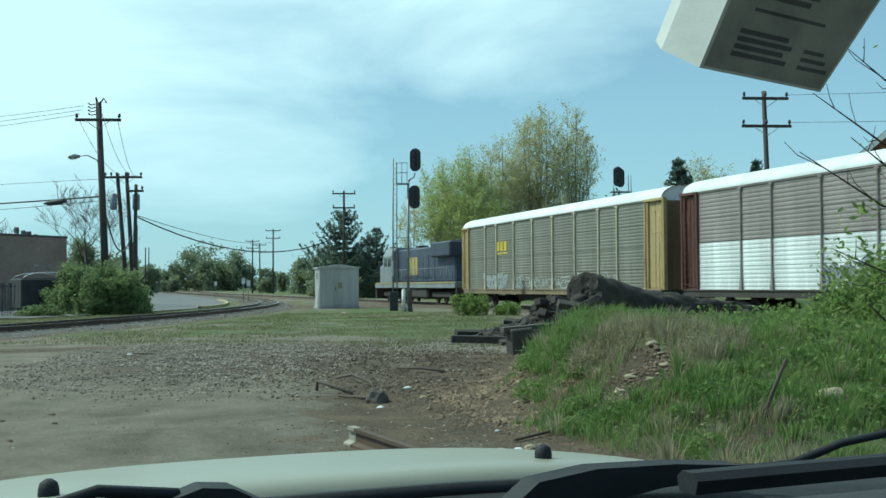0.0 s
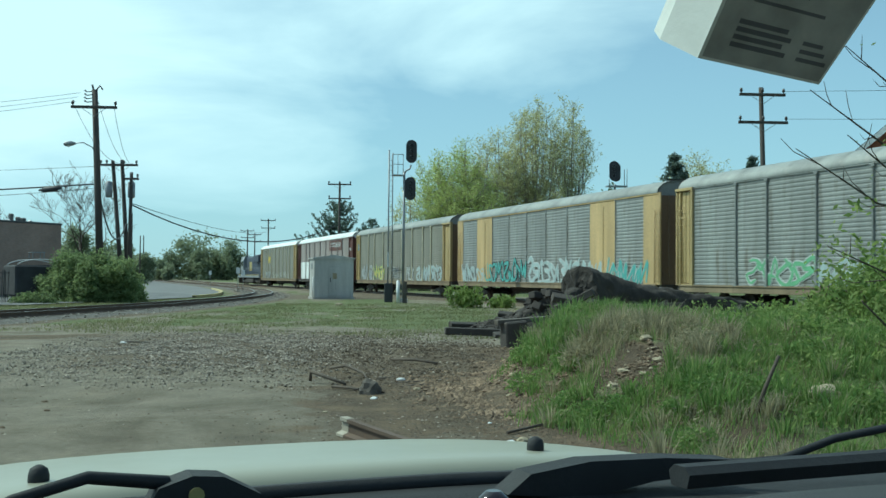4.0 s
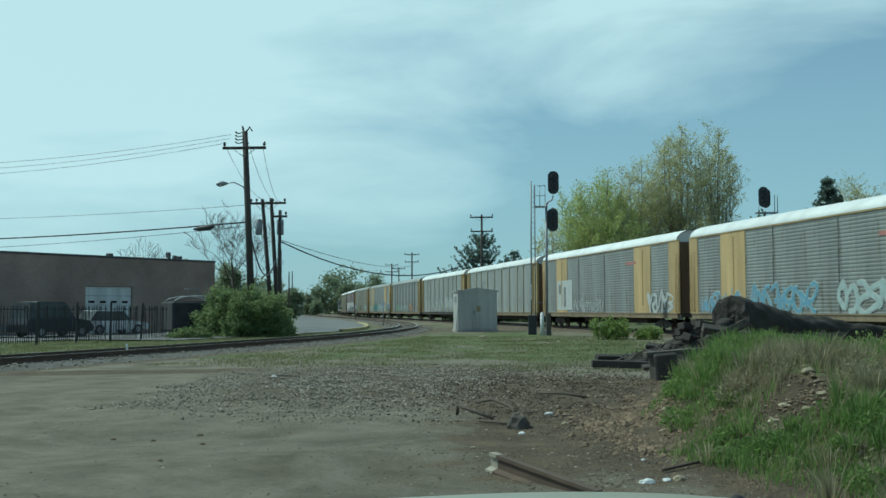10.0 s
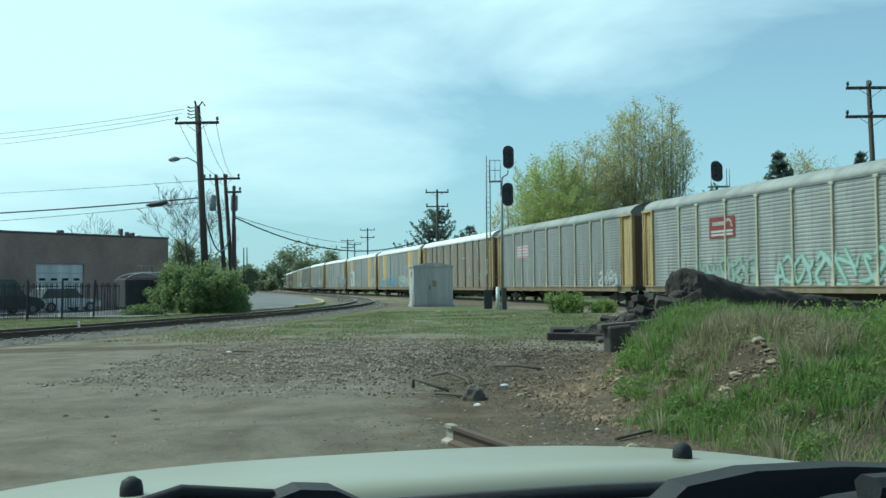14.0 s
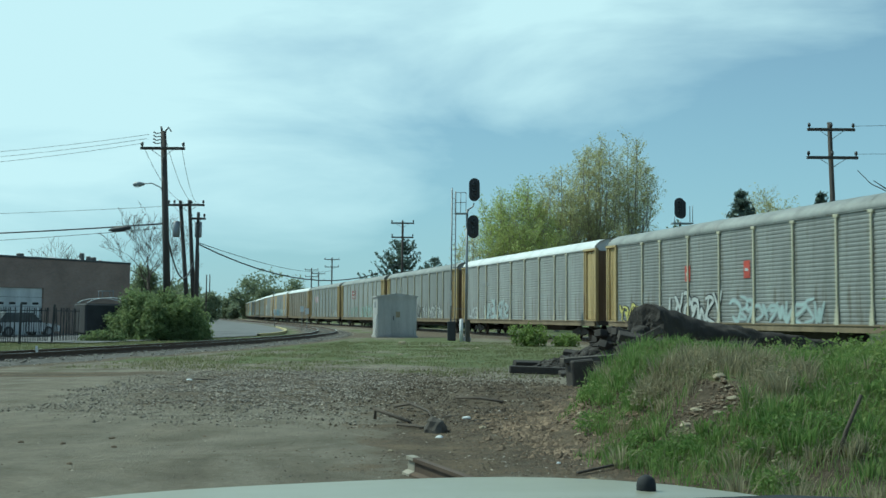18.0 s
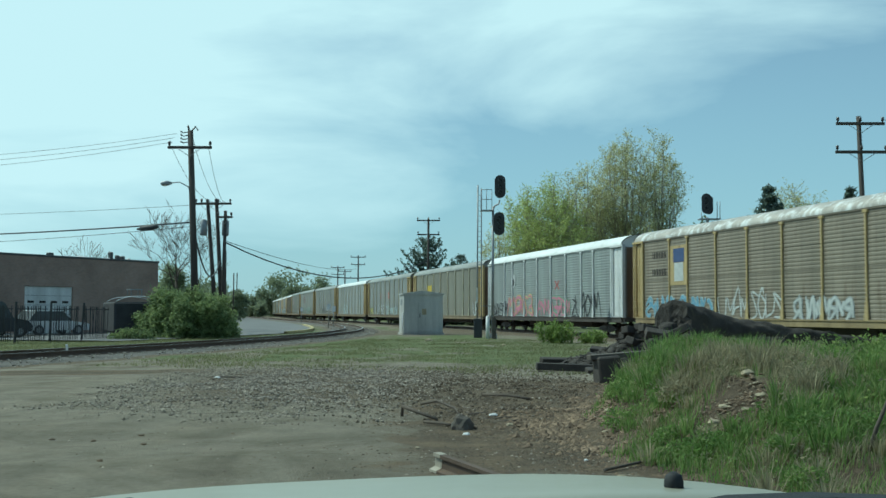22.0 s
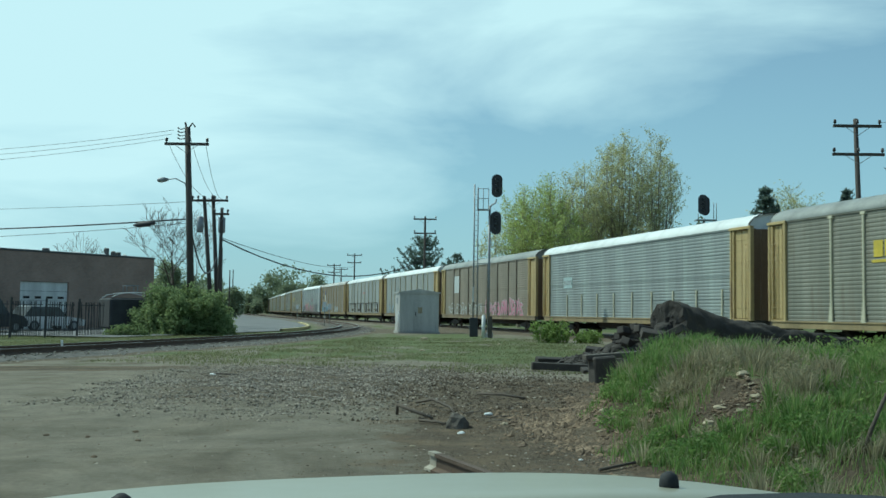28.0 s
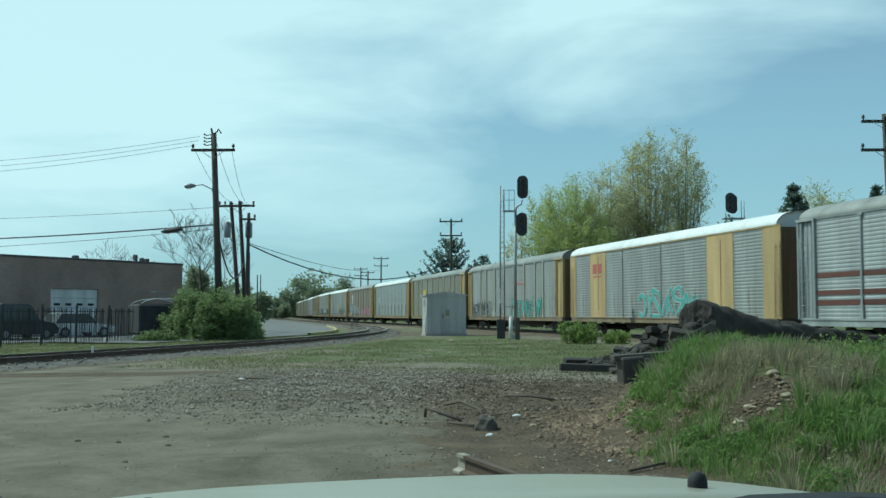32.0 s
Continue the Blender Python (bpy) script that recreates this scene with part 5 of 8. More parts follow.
def signal_mast():
    s = thing("railway_signal", "tall steel railway signal with two black heads and side ladder", "railway signal", pose(0, 64.6, 0))
    part("concrete_base", Acc().box(2.2, 2.75, -0.3, 0.3, -0.1, 0.25, 0.03), M_CONC, s)
    part("mast", Acc().tube([(2.47, 0, 0.2), (2.50, 0, 7.9)], [0.085, 0.07], 10), M_GALV, s)
    part("head_pipe", Acc().tube([(2.50, 0, 7.75), (2.62, -0.05, 7.95), (2.83, -0.08, 8.05), (2.90, -0.08, 8.3)], 0.05, 8), M_GALV, s)
    signal_head(s, 2.92, -0.12, 9.1)
    signal_head(s, 2.86, -0.12, 6.85)
    part("head_bracket", Acc().tube([(2.5, 0, 6.9), (2.86, -0.1, 6.9)], 0.04, 6), M_GALV, s)
    lad = part("ladder_frame", Acc().tube([(1.55, 0, 0), (1.58, 0, 9.2)], 0.045, 6).tube([(1.80, 0, 0), (1.80, 0, 9.0)], 0.035, 6), M_GALV, s)
    for k in range(27):
        part("rung", shared("rung", lambda: Acc().tube([(0, 0, 0), (0.24, 0, 0)], 0.014, 5).mesh("rung")), M_GALV, lad, at=pose(1.56, 0, 0.5 + k * 0.31))
    cage = part("platform", Acc().box(1.75, 2.5, -0.3, 0.3, 7.62, 7.68), M_GALV, s)
    for x in (1.76, 2.1, 2.42):
        part("cage_post", Acc().tube([(x, -0.28, 7.66), (x, -0.28, 8.9)], 0.022, 5), M_GALV, cage)
    for z in (8.3, 8.9):
        part("cage_rail", Acc().tube([(1.76, -0.28, z), (2.42, -0.28, z)], 0.022, 5), M_GALV, cage)
    part("brace", Acc().tube([(1.58, 0, 4.4), (2.48, 0, 4.4)], 0.02, 5).tube([(1.58, 0, 1.9), (2.48, 0, 1.9)], 0.02, 5), M_GALV, s)
    part("relay_box", Acc().box(1.35, 1.85, -0.35, 0.1, 0.0, 1.15, 0.03), M_BLACK, s, "dark relay box at the foot")
    part("white_tag", Acc().box(1.51, 1.59, -0.05, -0.035, 2.1, 3.0), M_WHITE, s)
    return s


signal_mast()
post = thing("marker_post", "short white post, its shaded right side made as a dark bar", "post", pose(2.10, 61.9, 0))
part("white_post", Acc().tube([(0, 0, 0), (0, 0, 1.28)], 0.11, 10).tube([(0, 0, 1.28), (0, 0, 1.33)], [0.11, 0.05], 10), M_WHITE, post)
# the post's shaded right side, built as a separate dark brown bar
part("dark_post", Acc().box(0.25, 0.5, 0.0, 0.25, 0.0, 1.25, 0.02), M_OLDTIE, post)

far_sig = thing("railway_signal", "railway signal with paired black heads rising behind the train", "railway signal", pose(14.92, 62.5, 0))
part("mast", Acc().tube([(0, 0, 0), (0, 0, 7.1)], [0.09, 0.07], 10), M_GALV, far_sig)
signal_head(far_sig, -0.08, -0.1, 7.90, 0.84, -14)
signal_head(far_sig, 0.14, 0.28, 7.86, 0.80, -14)
part("platform", Acc().box(-0.5, 0.7, -0.3, 0.3, 6.95, 7.02), M_GALV, far_sig)
for x in (-0.4, 0.5, 0.66):
    part("cage_post", Acc().tube([(x, -0.28, 7.0), (x, -0.28, 8.0 if x > 0 else 7.4)], 0.022, 5), M_GALV, far_sig)


def signal_hut():
    h = thing("signal_hut", "small grey metal signal hut with shallow roof and door", "hut", pose(-2.08, 73.6, 0, 0, 0, 11))
    part("plinth", Acc().box(-1.42, 1.42, -1.12, 1.12, -0.05, 0.14, 0.02), M_CONC, h)
    part("wall_shell", Acc().box(-1.34, 1.34, -1.05, 1.05, 0.14, 2.72, 0.02), M_HUT, h)
    part("roof", Acc().extrude([(-1.44, 2.70), (1.44, 2.70), (1.44, 2.78), (0, 2.98), (-1.44, 2.78)], -1.16, 1.16, axis=1), M_HUT, h)
    d = part("door", Acc().box(-0.35, 0.55, -1.085, -1.05, 0.25, 2.2, 0.01), M_HUT, h)
    part("door_handle", Acc().box(-0.27, -0.22, -1.12, -1.085, 1.15, 1.45, 0.01), M_BLACK, d)
    part("notice", Acc().box(-0.1, 0.2, -1.094, -1.086, 1.35, 1.75), M_PALEROCK, d)
    for x in (-1.0, 1.05):
        part("wall_rib", Acc().box(x - 0.02, x + 0.02, -1.075, -1.05, 0.2, 2.68), M_HUT, h)
    part("vent", Acc().box(-1.37, -1.34, -0.3, 0.3, 2.0, 2.4, 0.01), M_GALV, h)
    # bright highlight on the hut's left side, made as a white bar
    part("conduit", Acc().tube([(-1.40, -0.9, 0.1), (-1.40, -0.9, 1.5)], 0.04, 6), M_WHITE, h, "short white bar standing in for a bright highlight")
    return h


signal_hut()


# ---- utility poles and wires ----
def cable(name, a, b, sag, r=0.012, label="", cat="cable"):
    a, b = Vector(a), Vector(b)
    pts = []
    for k in range(15):
        u = k / 14
        q = a.lerp(b, u)
        q.z -= sag * 4 * u * (1 - u)
        pts.append(q)
    return tagged(part(name, Acc().tube(pts, r, 5), M_WIRE), label or "thin black overhead wire strung between poles", cat, "overhead wires")


def crossarm(parent, z, half, x=0.0, y=0.0, turn=0.0, pins=3):
    m = pose(x, y, z, 0, 0, turn)
    a = part("crossarm", Acc().box(-half, half, -0.07, 0.07, -0.08, 0.08, 0.01), M_POLE, parent, at=m)
    for k in range(pins):
        px = -half + 0.1 + (2 * half - 0.2) * k / max(1, pins - 1)
        part("insulator", Acc().tube([(px, 0, 0.06), (px, 0, 0.15), (px, 0, 0.17), (px, 0, 0.36)], [0.03, 0.04, 0.09, 0.075], 8), M_INSUL, a)
    for s in (-1, 1):
        part("arm_brace", Acc().tube([(s * half * 0.55, -0.07, -0.04), (0, -0.1, -0.55)], 0.018, 5), M_GALV, a)
    return a


def utility_pole(label, base, top, arms, r=0.16):
    p = thing("utility_pole", label, "utility pole", Matrix.Translation(base), "utility poles")
    b, t = Vector((0, 0, -0.1)), Vector(top) - Vector(base)
    part("pole_shaft", Acc().tube([b, t * 0.5, t], [r, r * 0.85, r * 0.7], 10), M_POLE, p)
    for z, half, turn, pins in arms:
        q = t * (z / t.z)
        crossarm(p, z, half, q.x, q.y - r - 0.05, turn, pins)
    return p


mp = utility_pole("tall brown wooden utility pole with street lamp and wires", (-14.95, 63, 0), (-15.5, 63, 12.2), [(11.15, 1.3, 0, 2)], 0.235)
part("lamp_arm", Acc().tube([(-0.35, 0, 8.2), (-0.6, -0.1, 8.85), (-1.1, -0.2, 9.1), (-1.55, -0.3, 9.05)], 0.035, 6), M_GALV, mp)
lh = part("lamp_head", Acc().tube([(-1.5, -0.3, 9.03), (-1.75, -0.34, 9.02), (-2.05, -0.4, 8.98), (-2.15, -0.42, 8.96)], [0.06, 0.15, 0.14, 0.05], 10), M_GALV, mp, "grey cobra head street lamp")
part("lamp_lens", Acc().tube([(-1.9, -0.37, 8.94), (-1.9, -0.37, 8.84)], [0.13, 0.09], 10), M_WHITE, lh)
for k in range(4):
    part("top_insulator", Acc().tube([(-0.52, 0, 12.15 - k * 0.2), (-0.95, -0.1, 12.05 - k * 0.2), (-1.1, -0.1, 12.15 - k * 0.2)], [0.03, 0.03, 0.06], 6), M_INSUL, mp)
part("cutout", Acc().tube([(-0.52, 0, 12.1), (-0.25, 0, 12.45), (-0.1, 0, 12.2)], 0.05, 6), M_INSUL, mp)
part("cutout", Acc().tube([(-0.6, 0, 12.1), (-0.7, 0, 12.5)], 0.06, 6), M_INSUL, mp)

pa = utility_pole("dark wooden pole carrying a transformer", (-17.9, 82, 0), (-18.76, 82, 10.1), [(9.75, 0.95, 0, 3)], 0.19)
pb = utility_pole("dark wooden pole leaning beside its twin", (-17.5, 82.3, 0), (-18.15, 82.3, 10.2), [(9.8, 1.2, 0, 3)], 0.19)
pc = utility_pole("dark wooden pole with short arm", (-17.4, 81.6, 0), (-17.28, 81.6, 9.2), [(8.7, 0.6, 0, 2)], 0.17)
for p, x in ((pa, -1.05), (pb, 0.15)):
    part("transformer", Acc().tube([(x, -0.3, 7.3), (x, -0.3, 7.38), (x, -0.3, 8.45), (x, -0.3, 8.55)], [0.2, 0.27, 0.27, 0.1], 12), M_GALV, p, "grey can transformer")
fp = utility_pole("wooden pole with two crossarms beyond the train", (-2.7, 125, 0), (-2.7, 125, 12.5), [(12.25, 1.35, 0, 3), (10.6, 1.3, 0, 3)], 0.17)
rp = utility_pole("wooden pole with two crossarms behind the train", (23.2, 60, 0), (22.85, 60, 12.6), [(12.15, 1.35, 0, 3), (10.55, 1.45, 0, 3)], 0.18)
for x, y, h in ((-20.0, 230, 13.8), (-27.0, 255, 12.6), (-26.0, 262, 12.0)):
    utility_pole("distant wooden pole with two crossarms", (x, y, 0), (x, y, h), [(h - 0.4, 1.6, 0, 3), (h - 2.0, 1.5, 0, 3)], 0.19)
for x, y, h in ((-29.5, 140, 9.5), (-38, 190, 8.5), (-33.5, 165, 7.5), (-36.0, 150, 7.0)):
    utility_pole("bare grey distant pole", (x, y, 0), (x, y, h), [], 0.12)

for k in range(3):
    cable("overhead_wire", (-16.3 - 0.12 * k, 62.9, 12.0 - 0.25 * k), (-46, 77 + k, 12.3 - 0.3 * k), 0.5)
cable("overhead_wire", (-15.4, 62.9, 7.75), (-46, 76, 8.1), 0.2)
thick = cable("service_cable", (-15.2, 62.9, 6.75), (-46, 76, 6.6), 0.25, 0.045, "thick black bundled cable", "cable")
cable("overhead_wire", (-15.2, 62.9, 6.5), (-46, 77, 5.9), 0.25, 0.016)
tagged(part("splice_box", Acc().tube([(-19.0, 64.55, 6.45), (-18.6, 64.3, 6.47), (-17.9, 64.0, 6.52), (-17.5, 63.9, 6.55)], [0.05, 0.16, 0.16, 0.05], 8), M_BLACK), "black splice case hanging on the thick cable", "splice case")
cable("service_cable", (-15.3, 63.1, 6.8), (-17.7, 82, 5.4), 2.1, 0.05, "thick black cable sagging between poles")
cable("service_cable", (-17.3, 81.6, 6.8), (-2.8, 125, 7.6), 2.4, 0.055, "thick black cable sagging towards the far pole")
cable("overhead_wire", (-17.3, 81.6, 6.9), (-20.0, 230, 11.0), 1.0, 0.03)
for z0, z1, x in ((11.2, 9.9, -16.6), (11.2, 9.9, -14.4), (11.9, 9.9, -15.4)):
    cable("overhead_wire", (x, 63, z0), (x * 0.3 - 13.0, 82, z1), 0.9, 0.014)
for z in (12.4, 10.8):
    cable("overhead_wire", (24.3, 60, z), (70, 30, z), 1.0)

# ---- road beyond the curve ----
road_line = smooth_line([(-18.5, 52), (-15.6, 64), (-13.6, 76), (-14.6, 92), (-18.4, 115), (-25.5, 150), (-35, 190), (-52, 262), (-90, 430)], 3.0)


def ribbon(line, off0, off1, z0, z1, acc=None):
    acc = acc or Acc()
    n0 = len(acc.v)
    for i, q in enumerate(line):
        a, b = line[max(0, i - 1)], line[min(len(line) - 1, i + 1)]
        d = (b - a).normalized()
        acc.v += [(q.x + d.y * off0, q.y - d.x * off0, z0), (q.x + d.y * off1, q.y - d.x * off1, z1)]
    for i in range(len(line) - 1):
        acc.f.append((n0 + 2 * i, n0 + 2 * i + 1, n0 + 2 * i + 3, n0 + 2 * i + 2))
        acc.smooth.append(False)
    return acc


tagged(part("road", ribbon(road_line, -4.2, 2.6, 0.07, 0.07), M_ASPHALT), "pale worn asphalt road beside the curving track", "road", kind="structure")
kerb = Acc()
kl = [q for q in road_line if 70 < q.y < 118]
ribbon(kl, 2.62, 2.62, 0.02, 0.20, kerb)
ribbon(kl, 2.62, 2.82, 0.20, 0.20, kerb)
ribbon(kl, 2.82, 2.82, 0.20, 0.02, kerb)
tagged(part("kerb", kerb, M_YELLOWKERB), "worn yellow painted kerb along the road", "kerb", kind="structure")
for x, y, h in ((-11.4, 100, 2.3), (-11.1, 101.5, 2.1), (-20.2, 145, 2.2)):
    sp = thing("road_sign", "small white sign on a thin post beside the road", "sign", pose(x, y, 0), "roadside signs")
    part("sign_post", Acc().tube([(0, 0, 0), (0, 0, h)], 0.035, 6), M_GALV, sp)
    part("sign_plate", Acc().box(-0.17, 0.17, -0.06, -0.04, h - 0.55, h, 0.01), M_WHITE, sp)


mp = thing("marker_stake", "short white wooden stake beside the curving track", "stake", pose(-12.2, 34.2, 0, 3, -4, 10))
part("stake", Acc().box(-0.035, 0.035, -0.02, 0.02, -0.1, 0.42, 0.006), M_WHITE, mp)


# ---- brick building and fenced yard ----
def brick_wall_material():
    m, nt, p = nodes_of("brown_brick_wall")
    tc = nt.nodes.new("ShaderNodeTexCoord")
    mp = nt.nodes.new("ShaderNodeMapping")
    mp.inputs["Rotation"].default_value = (radians(90), 0, 0)
    nt.links.new(tc.outputs["Object"], mp.inputs["Vector"])
    b = nt.nodes.new("ShaderNodeTexBrick")
    b.inputs["Color1"].default_value = (0.325, 0.232, 0.190, 1)
    b.inputs["Color2"].default_value = (0.385, 0.275, 0.225, 1)
    b.inputs["Mortar"].default_value = (0.34, 0.29, 0.255, 1)
    b.inputs["Scale"].default_value = 1.0
    b.inputs["Mortar Size"].default_value = 0.008
    b.inputs["Brick Width"].default_value, b.inputs["Row Height"].default_value = 0.21, 0.075
    nt.links.new(mp.outputs["Vector"], b.inputs["Vector"])
    st = noise_fac(nt, tc.outputs["Object"], 0.35, 5, 0.65)
    col = mix(nt, 0.75, b.outputs["Color"], ramp(nt, st, [(0.3, (0.55, 0.54, 0.53)), (0.7, (1.15, 1.13, 1.1))]), "MULTIPLY")
    nt.links.new(col, p.inputs["Base Color"])
    p.inputs["Roughness"].default_value = 0.9
    bump(nt, p, b.outputs["Fac"], 0.3, -0.01)
    return m


def warehouse():
    a = math.atan2(80.0 - 64.0, -21.9 + 31.6)
    # x runs along the front from its far corner back towards the near end
    w = thing("brick_building", "low brown brick warehouse with a flat roof and garage door", "building", Matrix.Translation((-21.9, 80, 0)) @ Matrix.Rotation(a, 4, "Z"))
    mw = brick_wall_material()
    W, H, D = 60.0, 5.1, 22.0
    g0, g1 = -11.6, -7.7
    front = Acc().box(g1, 0, 0.0, 0.35, -0.1, H).box(-W, g0, 0.0, 0.35, -0.1, H).box(g0, g1, 0.0, 0.35, 3.15, H)
    part("front_wall", front, mw, w)
    part("end_wall", Acc().box(-0.35, -0.001, 0.351, D, -0.1, H - 0.02), mw, w)
    part("end_wall", Acc().box(-W, -W + 0.35, 0.351, D, -0.1, H - 0.02), mw, w)
    part("rear_wall", Acc().box(-W, 0, D + 0.002, D + 0.35, -0.1, H), mw, w)
    part("roof", Acc().box(-W + 0.35, -0.36, 0.352, D, H - 0.5, H - 0.25), M_COPING, w)
    part("coping", Acc().box(-W - 0.05, 0.06, -0.06, 0.42, H, H + 0.14, 0.02), M_COPING, w, "dark metal coping")
    d = part("garage_door", Acc().box(g0 + 0.02, g1 - 0.02, 0.16, 0.22, 0.0, 3.13), M_GREYDOOR, w, "pale grey sectional garage door")
    for k in range(1, 5):
        part("door_seam", Acc().box(g0 + 0.05, g1 - 0.05, 0.152, 0.16, k * 0.63 - 0.01, k * 0.63 + 0.01), M_COPING, d)
    for k in range(4):
        part("door_window", Acc().box(g0 + 0.35 + k * 0.92, g0 + 0.85 + k * 0.92, 0.15, 0.158, 2.02, 2.18), M_GLASSDARK, d)
    for x, s, h in ((-7.9, 0.30, 0.45), (-2.6, 0.16, 0.75), (-2.0, 0.14, 0.55), (-1.5, 0.22, 0.50), (-0.9, 0.12, 0.35), (-10.0, 0.3, 0.25)):
        part("roof_vent", Acc().box(x - s, x + s * 0.4, 2.0, 2.35, H - 0.3, H + h, 0.04), M_COPING if h > 0.4 else M_GALV, w)
    for x, r in ((-6.0, 0.45), (-3.6, 0.25), (-15.2, 0.3)):
        part("skylight", Acc().tube([(x, 1.4, H - 0.3), (x, 1.4, H + 0.16), (x, 1.4, H + 0.28)], [r, r, r * 0.5], 12), M_WHITE, w, "white domed skylight")
    part("lean_to", Acc().box(0.2, 5.5, 5.0, 10.0, 0, 2.4, 0.03), M_HUT, w, "low pale shed at the side")
    part("lean_to_roof", Acc().box(0.05, 5.8, 4.7, 10.3, 2.4, 2.52), M_COPING, w)
    return w


warehouse()
pad = Acc().add([(-46, 38, 0.05), (-23.5, 50, 0.05), (-18.3, 63, 0.05), (-21, 78, 0.05), (-31, 65, 0.05), (-60, 30, 0.05)], [(0, 1, 2, 3, 4, 5)])
tagged(part("yard_pavement", pad, M_ASPHALT), "worn asphalt of the fenced yard", "pavement", kind="structure")


def fence_panel(p, x, n, rng):
    for z in (0.35, 1.55):
        part("fence_rail", Acc().box(x, x + n * 0.13, -0.02, 0.02, z, z + 0.04), M_IRON, p)
    for k in range(n):
        part("picket", shared("picket", lambda: Acc().box(-0.0125, 0.0125, -0.0125, 0.0125, 0.1, 1.72).mesh("picket")), M_IRON, p, at=pose(x + k * 0.13, 0, 0, rng.uniform(-2, 2), rng.uniform(-4, 4), 0))


def iron_fence():
    rng = random.Random(4)
    pts = [Vector((-34.0, 31.0)), Vector((-21.3, 43.6)), Vector((-19.6, 48.2)), Vector((-17.6, 55.5))]
    for a, b in zip(pts, pts[1:]):
        d = b - a
        ang = math.degrees(math.atan2(d.y, d.x))
        n = max(1, round(d.length / 2.34))
        for k in range(n):
            q = a + d * (k / n)
            f = thing("iron_fence", "leaning black iron picket fence panel", "fence", pose(q.x, q.y, 0, 0, 0, ang), "fence panels round the yard")
            part("fence_post", Acc().box(-0.04, 0.04, -0.04, 0.04, -0.05, 1.9, 0.01), M_IRON, f, at=pose(0, 0, 0, rng.uniform(-5, 5), rng.uniform(-6, 6), 0))
            fence_panel(f, 0.10, 17, rng)


iron_fence()


M_CARGLASS = surf("tinted_car_glass", (0.11, 0.12, 0.125), 0.15, bumps=0)


def parked_car(label, x, y, turn, col, van=False):
    c = thing("parked_car", label, "car", pose(x, y, 0.05, 0, 0, turn), "vehicles parked in the yard")
    mb = surf("car_paint", col, 0.3, big=1, var=0.08, bumps=0)
    h, r = (1.05, 1.9) if van else (0.85, 1.42)
    part("body", Acc().extrude([(-2.2, 0.3), (2.15, 0.3), (2.2, 0.62), (1.9, h * 0.86), (0.9, h), (-2.1, h), (-2.25, 0.7)], -0.86, 0.86, axis=1), mb, c)
    part("cabin", Acc().extrude([(1.0, h), (0.35, r), (-1.5 if not van else -2.0, r), (-1.95 if not van else -2.1, h)], -0.76, 0.76, axis=1), M_CARGLASS, c, "grey glazed cabin")
    part("roof", Acc().box(-1.45, 0.3, -0.72, 0.72, r - 0.01, r + 0.05, 0.02), mb, c)
    for wx in (-1.35, 1.35):
        for wy in (-0.80, 0.80):
            w = part("wheel", Acc().tube([(wx, wy - 0.1, 0.31), (wx, wy + 0.1, 0.31)], 0.31, 14), M_BLACK, c)
            part("rim", Acc().tube([(wx, wy - 0.105, 0.31), (wx, wy + 0.105, 0.31)], 0.19, 10), M_GALV, w)
    return c


parked_car("dark utility vehicle parked behind the iron fence", -25.2, 58.5, 62, (0.045, 0.048, 0.055), True)
parked_car("yellow car parked behind the iron fence", -28.3, 52.3, 50, (0.55, 0.48, 0.12))
parked_car("white car parked near the garage door", -24.2, 64.8, 55, (0.62, 0.62, 0.62))
parked_car("grey sedan parked behind the iron fence", -32.5, 50.0, 48, (0.22, 0.24, 0.25))
parked_car("silver car parked behind the iron fence", -29.8, 57.5, 46, (0.20, 0.21, 0.22))


def covered_trailer():
    t = thing("covered_trailer", "dark tarpaulin covered trailer with white hoops on top", "trailer", pose(-18.2, 61.6, 0, 0, 0, 30))
    tarp = surf("black_tarpaulin", (0.040, 0.041, 0.044), 0.9, big=1.5, bumps=0.4)
    part("cover", Acc().box(-1.45, 1.45, -1.5, 1.5, 0.30, 2.02, 0.10), tarp, t)
    for k in range(2):
        x = -1.2 + k * 2.4
        part("hoop", Acc().tube([(-1.3 + 0.2167 * i, x, 2.04 + 0.30 * math.sin(math.pi * i / 12) ** 0.6) for i in range(13)], 0.024, 5), M_WHITE, t, "white hoop")
    for k in (2,):
        part("hoop_bar", Acc().tube([(-1.0 + k * 0.5, -1.2, 2.05 + 0.3 * math.sin(math.pi * (0.3 + 0.5 * k) / 2.6) ** 0.6), (-1.0 + k * 0.5, 1.2, 2.05 + 0.3 * math.sin(math.pi * (0.3 + 0.5 * k) / 2.6) ** 0.6)], 0.013, 5), M_WHITE, t)
    part("top_rack", Acc().box(-0.35, 0.35, -0.5, 0.5, 2.72, 2.76).box(-0.32, -0.28, -0.45, -0.41, 2.32, 2.73).box(0.28, 0.32, -0.45, -0.41, 2.32, 2.73).box(0.28, 0.32, 0.41, 0.45, 2.32, 2.73).box(-0.32, -0.28, 0.41, 0.45, 2.32, 2.73), M_GALV, t)
    for y in (-0.7, 0.7):
        for x in (-1.0, 1.0):
            part("wheel", Acc().tube([(x - 0.1, y, 0.33), (x + 0.1, y, 0.33)], 0.33, 12), M_BLACK, t)
    part("drawbar", Acc().box(-0.08, 0.08, -2.6, -1.4, 0.4, 0.5).box(-0.05, 0.05, -2.5, -2.4, 0.0, 0.45), M_IRON, t)
    return t


covered_trailer()

